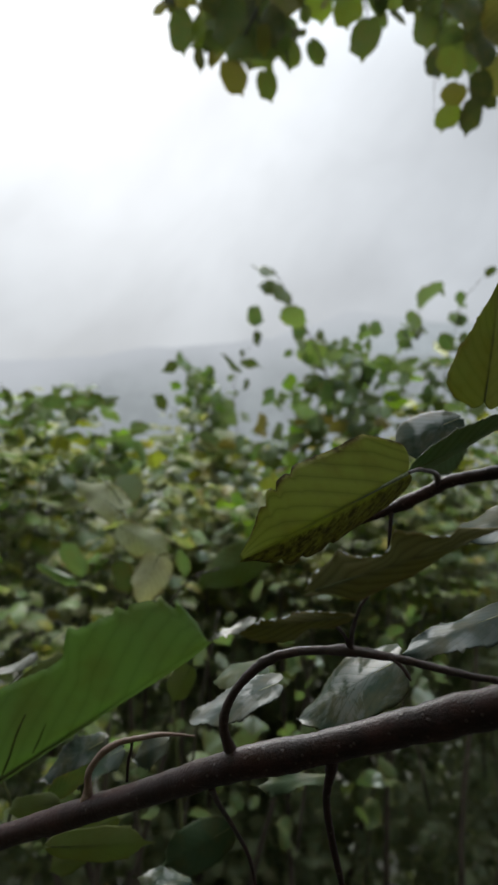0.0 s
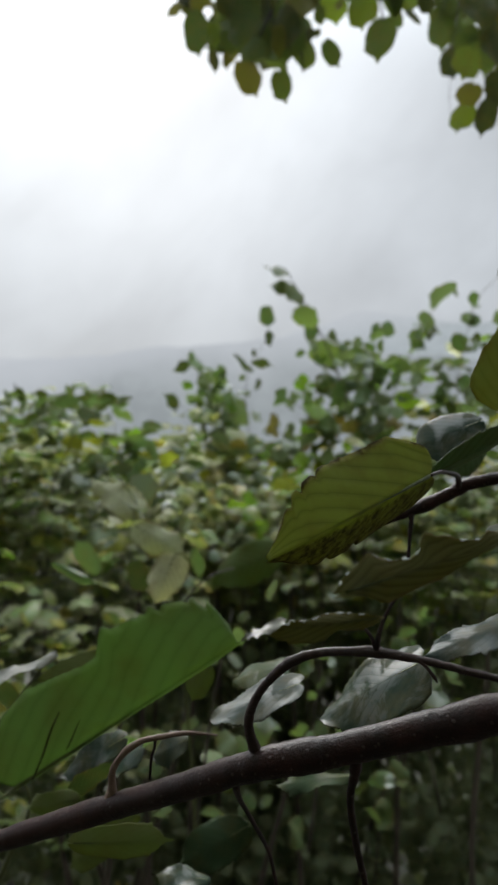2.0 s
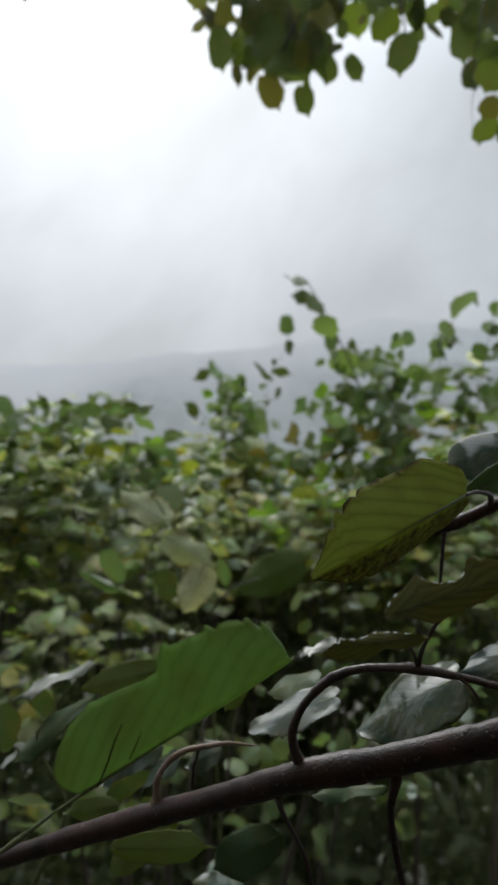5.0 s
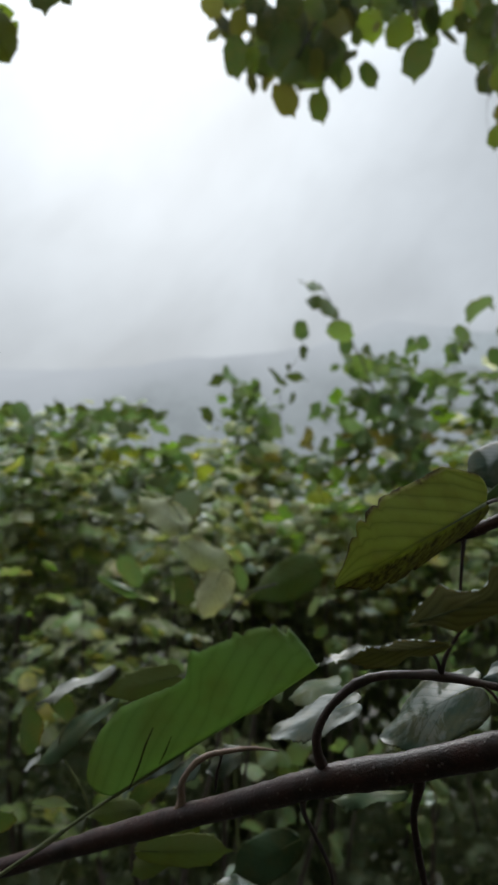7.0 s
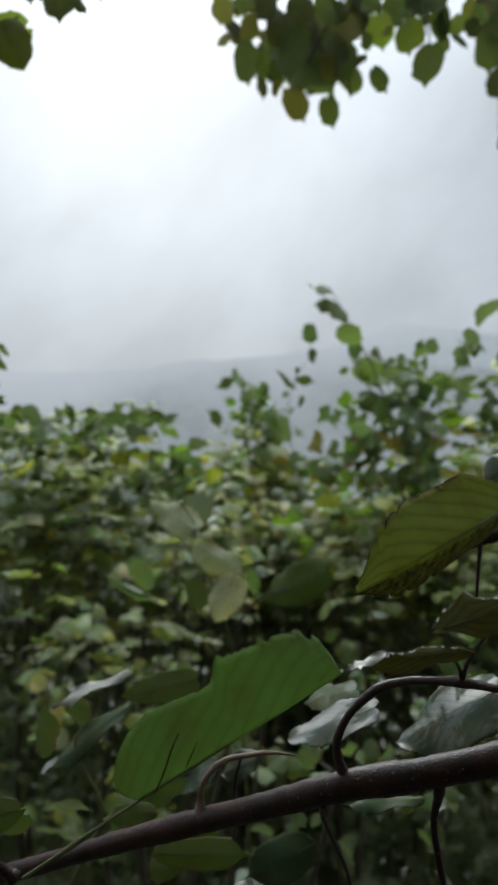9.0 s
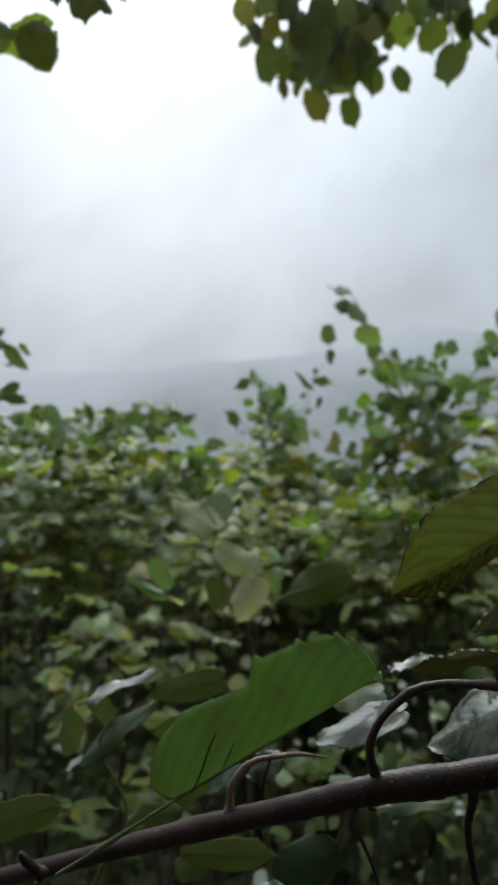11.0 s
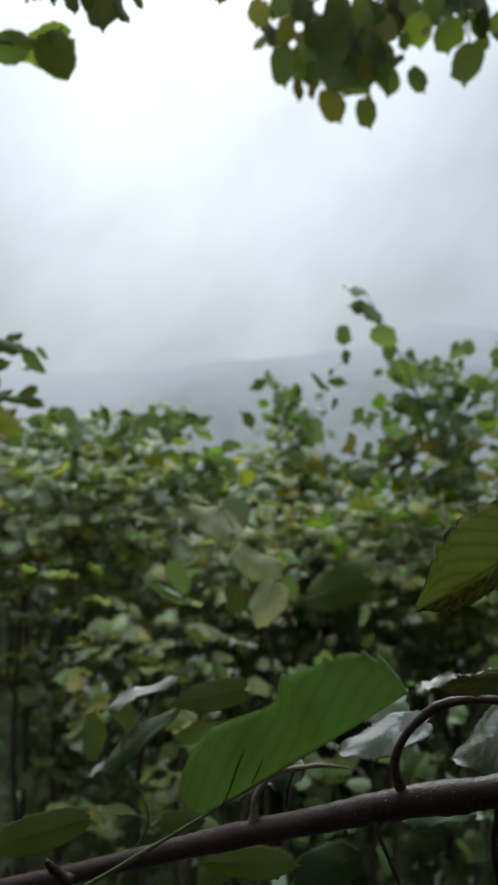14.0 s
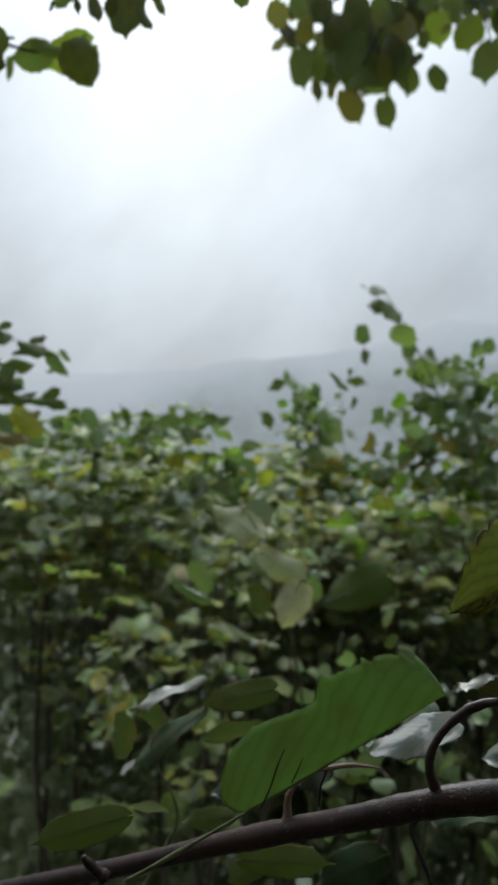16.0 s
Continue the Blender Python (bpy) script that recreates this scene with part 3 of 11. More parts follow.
def wet_edge_glint(ob, side, s0, s1, thick):
    """Rain glint along a stretch of a near leaf's wet edge, painted as a pale bead, as a part of that leaf."""
    size = ob.matrix_basis.to_scale()[0]
    rows = [i for i in range(97) if s0 <= i / 96 <= s1]
    points = []
    for k, i in enumerate(rows):
        co = ob.data.vertices[i * 19 + (0 if side < 0 else 18)].co
        points.append((*co, thick / size * (0.35 if k in (0, len(rows) - 1) else 0.75 + 0.35 * math.sin(k * 1.3 + 20 * s0))))
    return tube("wet_rim", points, RIM_GLINT, ob, 3, 6, 0.3)


def foliage(name, places, mat, parent):
    """Many leaves joined into one mesh. places: base, way, facing, length, width."""
    shapes = []
    for k in range(16):
        r = random.Random(k + 40)
        v, f, uv = leaf_shape(7, 1, 0.42, 0.42, r.uniform(2, 32), r.uniform(2, 32), r.uniform(-0.15, 0.45), 0, 0, r.uniform(0.02, 0.10), k, twist=r.uniform(-0.6, 0.6), ragged=0.12, outline=POINTED if k % 2 else OUTLINE)
        shapes.append((np.array(v), np.array(f), np.array(uv)))
    vs, fs, us, n = [], [], [], 0
    for i, (base, way, face, length, width) in enumerate(places):
        v, f, uv = shapes[i % 16]
        y = np.array(way) / np.linalg.norm(way)
        z = np.array(face) - y * np.dot(face, y)
        z /= np.linalg.norm(z) + 1e-9
        x = np.cross(y, z)
        vs.append(np.array(base) + v[:, :1] * x * (width / 0.84) + v[:, 1:2] * y * length + v[:, 2:] * z * length)
        fs.append(f + n)
        us.append(uv)
        n += len(v)
    ob = mesh_object(name, np.vstack(vs).tolist(), np.vstack(fs).tolist(), mat, parent, np.vstack(us))
    return tagged(ob, kind="stuff")


def thing(name, place, label, category, group="", kind=""):
    ob = new(name)
    ob.empty_display_size = 0.1
    ob.location = place
    return tagged(ob, label, category, group, kind)

# ---- the setting: hillside, valley and the misty mountains beyond ----
def ground_height(x, y):
    # unseen bank behind the path, made steep to block light from there
    bank = 0.6 * max(0.0, -y - 0.4) if y < 0 else 0.0
    fall = -0.20 * max(0.0, y) - 0.0001 * max(0.0, y) ** 2
    floor_level = -190.0
    z = max(fall, floor_level) if y > 0 else min(bank, 55.0)
    return z + 0.10 * noise.noise((x * 0.7, y * 0.7, 0)) * min(1.0, 0.3 + abs(y) * 0.2)


def graded(limit, first, growth):
    out, d, a = [0.0], first, 0.0
    while a < limit:
        a += d
        d *= growth
        out.append(a)
    return [-v for v in out[:0:-1]] + out


gx, gy = graded(3500, 0.25, 1.16), graded(3500, 0.25, 1.16)
verts = [(x, y, ground_height(x, y)) for y in gy for x in gx]
w = len(gx)
faces = [(i * w + j, i * w + j + 1, (i + 1) * w + j + 1, (i + 1) * w + j) for i in range(len(gy) - 1) for j in range(w - 1)]
tagged(mesh_object("ground", verts, faces, SOIL), "dark damp hillside soil with fallen leaves under the bushes", "ground", kind="structure")


def mountain(name, label, far, rise, shape, mat, seed):
    """A wooded mountainside that rises away from the valley to an uneven ridge; shape: bearing in degrees to ridge angle in degrees."""
    verts, faces = [], []
    cols, rows = 150, 26
    for i in range(rows + 1):
        for j in range(cols + 1):
            a = -75 + 150 * j / cols
            for (a0, e0), (a1, e1) in zip(shape, shape[1:]):
                if a0 <= a <= a1:
                    f = (a - a0) / (a1 - a0)
                    e = e0 + (e1 - e0) * f * f * (3 - 2 * f)
                    break
            s = i / rows
            d = far * (1 + rise * s)
            top = d * math.tan(radians(e))
            z = -200 + (top + 200) * s ** 0.9
            z += 0.010 * far * s * noise.fractal((a * 0.35, s * 2.5, seed), 0.9, 2.0, 5) * (1.0 if i < rows else 0.45)
            x = d * math.sin(radians(a))
            verts.append((x, d * math.cos(radians(a)), z + 1.5))
    n = cols + 1
    for i in range(rows):
        for j in range(cols):
            faces.append((i * n + j, i * n + j + 1, (i + 1) * n + j + 1, (i + 1) * n + j))
    return tagged(mesh_object(name, verts, faces, mat), label, "mountain", kind="structure")


# glowing slope colours, paler with height where mist is painted in
FAR_SLOPE = distance_material("far_slope_painted_mist", (0.39, 0.43, 0.45), (0.52, 0.545, 0.575), 260, 500, 0.0016)
NEAR_SLOPE = distance_material("wooded_slope_painted_mist", (0.300, 0.328, 0.338), (0.50, 0.525, 0.555), 110, 300, 0.004)
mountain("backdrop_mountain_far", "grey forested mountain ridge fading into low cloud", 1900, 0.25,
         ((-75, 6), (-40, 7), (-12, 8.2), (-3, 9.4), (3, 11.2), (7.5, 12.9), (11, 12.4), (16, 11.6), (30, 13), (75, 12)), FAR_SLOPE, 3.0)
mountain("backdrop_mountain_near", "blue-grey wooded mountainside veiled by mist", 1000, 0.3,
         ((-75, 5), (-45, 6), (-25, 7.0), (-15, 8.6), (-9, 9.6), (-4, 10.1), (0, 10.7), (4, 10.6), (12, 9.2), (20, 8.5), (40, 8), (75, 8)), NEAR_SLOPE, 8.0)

# ---- the near hazel branch with its twigs and leaves ----
branch = thing("hazel_branch", (-0.35, 0.55, 1.2), "wet dark brown hazel branch with arching twigs and rain-soaked leaves", "branch")
tube("bark", [(-0.4795, 0.58, 1.1245, 0.0060), (-0.2594, 0.5, 1.2312, 0.0060), (-0.1702, 0.46, 1.2784, 0.0060), (-0.1086, 0.435, 1.3116, 0.0061), (-0.0538, 0.412, 1.3401, 0.0066), (-0.0072, 0.385, 1.3674, 0.0068), (0.0275, 0.366, 1.3873, 0.0074), (0.0514, 0.363, 1.3940, 0.0081), (0.0749, 0.361, 1.4003, 0.0074), (0.109, 0.35, 1.4145, 0.0082), (0.142, 0.335, 1.4293, 0.0087), (0.1656, 0.325, 1.4374, 0.0088), (0.2131, 0.31, 1.4481, 0.0086)], BARK, branch, steps=14, sides=20, rough=0.05, knots=((0.3, 0.1),))
tube("twig", [(0.0279, 0.366, 1.3924, 0.0035), (0.0251, 0.365, 1.3996, 0.0026), (0.0235, 0.362, 1.4092, 0.0023), (0.0258, 0.36, 1.4192, 0.0021), (0.0323, 0.358, 1.4299, 0.0021), (0.0426, 0.355, 1.4401, 0.0021), (0.0553, 0.35, 1.4462, 0.0021), (0.0685, 0.342, 1.4495, 0.002), (0.0793, 0.336, 1.4512, 0.0021), (0.097, 0.33, 1.4503, 0.0018), (0.1184, 0.322, 1.4476, 0.0016), (0.1358, 0.318, 1.4457, 0.0015), (0.1588, 0.31, 1.4469, 0.0013)], TWIG, branch, steps=8, sides=10, rough=0.1, knots=((0.65, 0.35), (0.42, 0.2)))
tube("twig", [(-0.053, 0.411, 1.3443, 0.004), (-0.0519, 0.411, 1.3519, 0.0025), (-0.0519, 0.411, 1.361, 0.0019), (-0.0467, 0.413, 1.3696, 0.0017), (-0.0385, 0.416, 1.375, 0.0016), (-0.028, 0.418, 1.3772, 0.0016), (-0.0133, 0.425, 1.3772, 0.0013), (0.0034, 0.435, 1.3726, 0.0005)], TAN, branch, steps=8, sides=10, rough=0.1, knots=((0.5, 0.25),))
tube("twig", [(0.0745, 0.362, 1.3987, 0.0035), (0.0742, 0.362, 1.3882, 0.0023), (0.0725, 0.364, 1.3729, 0.0018), (0.0762, 0.366, 1.3509, 0.0018), (0.0812, 0.37, 1.3302, 0.0015), (0.0874, 0.375, 1.2978, 0.0013)], BARK, branch, steps=8, sides=10, rough=0.1, knots=((0.2, 0.2),))
tube("twig", [(0.0173, 0.368, 1.3774, 0.0022), (0.0191, 0.4, 1.3533, 0.0014), (0.0261, 0.42, 1.331, 0.0013), (0.0356, 0.44, 1.3027, 0.0012), (0.0409, 0.45, 1.2755, 0.001)], BARK, branch, steps=6, sides=8)
tube("twig", [(0.0946, 0.33, 1.4507, 0.0012), (0.0985, 0.328, 1.4481, 0.0007), (0.1014, 0.326, 1.4446, 0.0009), (0.1028, 0.326, 1.4423, 0.0004)], TWIG, branch, steps=6, sides=8)
tube("leaf_stalk", [(0.079, 0.336, 1.452, 0.0011), (0.0781, 0.325, 1.462, 0.0011), (0.0776, 0.312, 1.4706, 0.0009), (0.0782, 0.302, 1.4781, 0.0008), (0.0801, 0.298, 1.4824, 0.0006)], TWIG, branch, steps=6, sides=8)
tube("leaf_stalk", [(0.0785, 0.336, 1.4526, 0.001), (0.0758, 0.328, 1.459, 0.0008), (0.0713, 0.315, 1.4659, 0.0008), (0.0667, 0.303, 1.4705, 0.0007)], TWIG, branch, steps=6, sides=8)
tube("leaf_stalk", [(-0.1235, 0.33, 1.3512, 0.0010), (-0.1019, 0.315, 1.3714, 0.0009), (-0.086, 0.302, 1.3873, 0.0009), (-0.0834, 0.3, 1.39, 0.0011)], STALK, branch, steps=6, sides=8, knots=((0.5, 0.5),))
tube("twig", [(-0.1745, 0.44, 1.2819, 0.0050), (-0.1803, 0.437, 1.288, 0.0034), (-0.1842, 0.433, 1.2945, 0.0028), (-0.1868, 0.431, 1.2993, 0.0016)], BARK, branch, steps=6, sides=8, rough=0.12)
tube("leaf_stalk", [(-0.0852, 0.301, 1.3886, 0.0007), (-0.0817, 0.299, 1.3915, 0.0008), (-0.0702, 0.292, 1.4023, 0.0006), (-0.0579, 0.287, 1.4127, 0.0007)], STALK, branch, steps=6, sides=8)
near_leaf(branch, (-0.0588, 0.287, 1.412), (0.0208, 0.286, 1.4663), 0.0305, 0.0250, 6, 8, 71, 0.03, "hero_green", 1, outline=NOTCHED, right_outline=LOWER, teeth=17, tooth=0.022, wavy=0.02,
          bites=((-1, 0.775, 0.012, -0.07), (-1, 0.80, 0.012, 0.06), (-1, 0.935, 0.010, -0.16), (-1, 0.955, 0.008, 0.10), (-1, 0.985, 0.010, -0.35), (-1, 0.58, 0.012, -0.05)), label="large fresh green leaf folded along its midrib")
dull_leaf = near_leaf(branch, (0.0590, 0.283, 1.4870), (0.1310, 0.300, 1.5085), 0.0118, 0.0100, 0, 8, 18, 0.0, "hero_dull", 3, outline=GNAWED, right_outline=BELLIED, teeth=22, tooth=0.02, label="dull olive leaf with bitten edges")
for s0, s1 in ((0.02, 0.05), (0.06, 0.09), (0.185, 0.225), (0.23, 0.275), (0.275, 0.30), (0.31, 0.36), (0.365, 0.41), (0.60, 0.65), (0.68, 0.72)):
    wet_edge_glint(dull_leaf, -1, s0, s1, 0.00045)
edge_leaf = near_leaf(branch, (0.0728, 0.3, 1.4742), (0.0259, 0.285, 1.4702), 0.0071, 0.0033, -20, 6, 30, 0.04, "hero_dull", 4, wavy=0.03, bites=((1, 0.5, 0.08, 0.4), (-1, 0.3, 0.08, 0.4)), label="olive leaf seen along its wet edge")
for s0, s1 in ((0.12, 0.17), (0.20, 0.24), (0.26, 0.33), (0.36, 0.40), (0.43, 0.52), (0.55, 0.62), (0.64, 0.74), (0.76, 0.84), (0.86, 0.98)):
    wet_edge_glint(edge_leaf, 1, s0, s1, 0.00045)
near_leaf(branch, (0.1141, 0.41, 1.4254), (0.0601, 0.43, 1.3875), 0.0267, 0.0254, 70, 12, 8, 0.06, "hero_wet", 5, tooth=0.09, wavy=0.035, outline=BROAD, pleats=0.0009, label="wet grey-green leaf shining with rain")
near_leaf(branch, (0.0513, 0.455, 1.397), (-0.0045, 0.465, 1.3727), 0.0175, 0.0180, 72, 4, 6, 0.06, "hero_sheen", 6, tooth=0.09, wavy=0.025, outline=EATEN, pleats=0.0003, label="wet grey-green leaf with wavy edges")
near_leaf(branch, (0.0446, 0.52, 1.3878), (0.0068, 0.52, 1.3778), 0.0185, 0.0202, 76, 8, 10, 0.06, "hero_damp_shaded", 7, tooth=0.09, wavy=0.035, outline=BROAD, pleats=0.0009, label="wet grey-green leaf shining with rain")
near_leaf(branch, (0.1702, 0.4, 1.4552), (0.1131, 0.4, 1.4348), 0.0150, 0.0150, 72, 14, 10, 0.06, "hero_sheen", 8, tooth=0.09, wavy=0.035, outline=BROAD, pleats=0.0003, label="wet grey-green leaf shining with rain")
near_leaf(branch, (-0.1145, 0.3, 1.398), (-0.1566, 0.29, 1.3846), 0.0088, 0.0088, -6, 8, 10, 0.05, "hero_mid", 9, pleats=0.0004, label="green leaf beside the branch")
near_leaf(branch, (-0.0864, 0.46, 1.2928), (-0.0234, 0.47, 1.2888), 0.0114, 0.0114, 0, 10, 10, 0.08, "hero_mid", 10, pleats=0.0004, label="green leaf under the branch")
near_leaf(branch, (0.1522, 0.33, 1.5154), (0.1202, 0.32, 1.5031), 0.0142, 0.0142, 70, 10, 10, 0.08, "hero_wet", 32, tooth=0.08, wavy=0.04, label="wet grey leaf with torn edges")
# strip added beside the edge leaf for its bright wet glint
near_leaf(branch, (0.0376, 0.286, 1.4754), (0.0216, 0.284, 1.4691), 0.0026, 0.0026, 66, 4, 4, 0.05, "hero_soaked_sheen", 31, tooth=0.2, wavy=0.05, label="pale strip at the wet leaf tip, standing in for its glint")
leaf(branch, (0.067, 0.287, 1.492), (0.06, 0.287, 1.49), 0.005, -25, "dark", True)
tube("side_vein", [(-0.0432, 0.284, 1.4408, 0.0002), (-0.0459, 0.283, 1.434, 0.0004), (-0.0484, 0.283, 1.4256, 0.0004), (-0.0522, 0.284, 1.4163, 0.0003)], BARK, branch, steps=5, sides=6)
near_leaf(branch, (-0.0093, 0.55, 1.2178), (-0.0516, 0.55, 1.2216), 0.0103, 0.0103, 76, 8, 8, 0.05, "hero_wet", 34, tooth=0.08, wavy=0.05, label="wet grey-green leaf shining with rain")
near_leaf(branch, (0.0892, 0.5, 1.3219), (0.0343, 0.5, 1.3144), 0.0082, 0.0078, 72, 10, 8, 0.05, "hero_damp_shaded", 35, tooth=0.08, wavy=0.05, label="wet grey-green leaf under the branch")
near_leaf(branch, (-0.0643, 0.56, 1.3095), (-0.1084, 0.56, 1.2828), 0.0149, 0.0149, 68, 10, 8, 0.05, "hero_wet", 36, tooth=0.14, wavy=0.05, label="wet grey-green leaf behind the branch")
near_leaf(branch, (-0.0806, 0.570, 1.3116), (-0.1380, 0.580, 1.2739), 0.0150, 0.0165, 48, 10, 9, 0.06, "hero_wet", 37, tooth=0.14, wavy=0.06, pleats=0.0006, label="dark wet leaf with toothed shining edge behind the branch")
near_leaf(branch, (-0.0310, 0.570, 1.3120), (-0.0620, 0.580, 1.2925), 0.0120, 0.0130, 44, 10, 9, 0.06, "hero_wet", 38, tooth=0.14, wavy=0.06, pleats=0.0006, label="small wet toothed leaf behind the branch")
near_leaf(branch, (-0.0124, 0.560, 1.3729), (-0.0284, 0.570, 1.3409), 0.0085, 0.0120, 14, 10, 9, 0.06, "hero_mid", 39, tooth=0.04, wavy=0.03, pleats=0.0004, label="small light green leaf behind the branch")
near_leaf(branch, (0.0171, 0.620, 1.2195), (-0.0444, 0.630, 1.1772), 0.0200, 0.0190, 20, 10, 9, 0.06, "hero_damp_shaded", 45, tooth=0.05, wavy=0.04, pleats=0.0006, label="dark green leaf hanging in deep shade")
near_leaf(branch, (-0.0788, 0.520, 1.2571), (-0.1098, 0.530, 1.2325), 0.0090, 0.0100, 8, 10, 9, 0.06, "hero_mid", 46, tooth=0.04, wavy=0.04, pleats=0.0004, label="yellowish green leaf under the branch")
near_leaf(branch, (-0.0548, 0.500, 1.2896), (-0.0882, 0.510, 1.2697), 0.0080, 0.0090, 4, 10, 9, 0.06, "hero_mid", 47, tooth=0.03, wavy=0.03, pleats=0.0004, label="smooth green leaf under the branch")
near_leaf(branch, (-0.1070, 0.540, 1.2787), (-0.1518, 0.550, 1.2639), 0.0090, 0.0090, 6, 10, 9, 0.06, "hero_mid", 48, tooth=0.04, wavy=0.03, pleats=0.0004, label="smooth green leaf behind the branch")
tube("twig", [(-0.0300, 0.418, 1.3765, 0.0010), (-0.0312, 0.424, 1.3690, 0.0008), (-0.0335, 0.428, 1.3610, 0.0009), (-0.0345, 0.430, 1.3480, 0.0008)], BARK, branch, steps=5, sides=6, rough=0.15)
tube("side_vein", [(-0.0355, 0.2835, 1.4385, 0.0001), (-0.0378, 0.2832, 1.4325, 0.0003), (-0.0400, 0.2832, 1.4275, 0.0002)], BARK, branch, steps=5, sides=6)

upper_branch = thing("hazel_branch", (0.4, 0.44, 1.5), "thin dark hazel branch carrying a large spotted olive leaf", "branch")
tube("bark", [(0.2784, 0.46, 1.5461, 0.0053), (0.2312, 0.47, 1.5376, 0.0049), (0.1929, 0.48, 1.5282, 0.0046), (0.1659, 0.49, 1.5216, 0.0043), (0.1542, 0.495, 1.5152, 0.0046), (0.1384, 0.5, 1.5063, 0.0039), (0.1233, 0.505, 1.4987, 0.0031), (0.104, 0.51, 1.4895, 0.0019), (0.084, 0.515, 1.4815, 0.0008)], BARK, upper_branch, steps=8, sides=12, rough=0.1, knots=((0.65, 0.25),))
tube("twig", [(0.1291, 0.503, 1.5021, 0.0023), (0.1275, 0.5, 1.4889, 0.0015), (0.1265, 0.5, 1.4717, 0.0012), (0.1256, 0.5, 1.4545, 0.001)], BARK, upper_branch, steps=6, sides=8)
tube("leaf_stalk", [(0.1577, 0.494, 1.5176, 0.0023), (0.1502, 0.47, 1.5262, 0.0018), (0.1333, 0.44, 1.5291, 0.0013), (0.1224, 0.425, 1.5272, 0.0011)], TWIG, upper_branch, steps=6, sides=8)
near_leaf(upper_branch, (0.1224, 0.425, 1.5272), (0.0341, 0.345, 1.489), 0.0300, 0.0308, 0, 52, 8, 0.04, "hero_olive", 21, outline=SHRUNK, right_outline=STUMPED, teeth=30, tooth=0.014,
          bites=((1, 0.44, 0.015, -0.03), (1, 0.61, 0.012, 0.08), (1, 0.72, 0.014, 0.14), (1, 0.80, 0.014, 0.16), (-1, 0.44, 0.02, 0.12), (-1, 0.62, 0.02, 0.12), (-1, 0.75, 0.02, 0.15)), label="olive leaf with dark spots and brown eaten rim")
near_leaf(upper_branch, (0.1346, 0.46, 1.5289), (0.1943, 0.44, 1.5625), 0.0105, 0.0085, 42, 16, 20, 0.06, "hero_dark", 22, tooth=0.04, label="dark green leaf seen edge-on")
near_leaf(upper_branch, (0.1671, 0.43, 1.5688), (0.1734, 0.42, 1.6356), 0.0235, 0.0242, 20, 20, 14, 0.05, "hero_plain", 23, outline=TEAR, tooth=0.04, label="upright olive leaf of the upper branch")
near_leaf(upper_branch, (0.173, 0.5, 1.5637), (0.1265, 0.5, 1.5445), 0.0193, 0.0201, 38, 10, 14, 0.06, "hero_wet", 24, label="wet grey leaf above the branch")
near_leaf(upper_branch, (0.187, 0.55, 1.5574), (0.1576, 0.55, 1.5291), 0.0193, 0.0193, 20, 14, 14, 0.1, "hero_dark", 25, label="dark green leaf of the upper branch")

# ---- single shoots between the branch and the hedge ----
low_shoot = thing("hazel_shoot", (-0.2, 0.7, 0.0), "low hazel shoot with wet silvery leaves in the shade", "shoot")
near_leaf(low_shoot, (-0.0719, 0.5, 1.3941), (-0.1271, 0.5, 1.3784), 0.0110, 0.0110, 10, 8, 8, 0.05, "hero_mid", 43, outline=BROAD, tooth=0.05, pleats=0.0004, label="smooth olive leaf in the shade")
near_leaf(low_shoot, (-0.2024, 0.58, 1.2968), (-0.2172, 0.58, 1.2837), 0.0062, 0.0062, 70, 8, 8, 0.05, "hero_soaked_sheen", 44, tooth=0.06, wavy=0.04, label="small wet leaf tip with its sky sheen painted pale")
leaf(low_shoot, (-0.231, 0.62, 1.284), (-0.222, 0.614, 1.33), 0.033, -25, "dark", True)
leaf(low_shoot, (-0.251, 0.6, 1.221), (-0.231, 0.6, 1.241), 0.022, 25, "dark", True)
leaf(low_shoot, (-0.192, 0.55, 1.272), (-0.159, 0.549, 1.27), 0.012, 25, "wet", True)
leaf(low_shoot, (-0.14, 0.6, 1.314), (-0.088, 0.6, 1.332), 0.022, 25, "dark", True)
leaf(low_shoot, (-0.216, 0.7, 1.277), (-0.241, 0.7, 1.316), 0.035, -25, "dark", True)
leaf(low_shoot, (-0.114, 0.55, 1.278), (-0.082, 0.544, 1.304), 0.020, 25, "dark", True)
near_leaf(low_shoot, (-0.1481, 0.6, 1.3665), (-0.2164, 0.6, 1.3346), 0.0089, 0.0094, 70, 6, 6, 0.03, "hero_soaked_sheen", 41, tooth=0.06, wavy=0.04, label="wet leaf in the shade with silvery sheen painted in")
near_leaf(low_shoot, (-0.1515, 0.62, 1.3312), (-0.2242, 0.6, 1.2744), 0.0131, 0.0141, 56, 10, 8, 0.05, "hero_damp_shaded", 42, tooth=0.06, wavy=0.04, label="green leaf wet in patches in the shade")
tube("stem", [(-0.2546, 0.7, 1.0434, 0.0041), (-0.2034, 0.66, 1.1599, 0.0027), (-0.1741, 0.63, 1.2297, 0.0013), (-0.1958, 0.61, 1.2925, 0.001), (-0.1814, 0.61, 1.3231, 0.0009), (-0.1515, 0.6, 1.3624, 0.0007)], STALK, low_shoot, steps=6, sides=7)

middle_shoot = thing("hazel_shoot", (0.0, 1.05, -0.2), "hazel shoot with pale leaf undersides in front of the hedge", "shoot")
leaf(middle_shoot, (-0.18, 1.1, 1.461), (-0.163, 1.1, 1.513), 0.057, -16, "wet", True)
leaf(middle_shoot, (-0.077, 1, 1.401), (-0.067, 0.996, 1.361), 0.023, 25, "green", True)
leaf(middle_shoot, (-0.152, 0.95, 1.39), (-0.138, 0.949, 1.348), 0.038, 20, "dark", True)
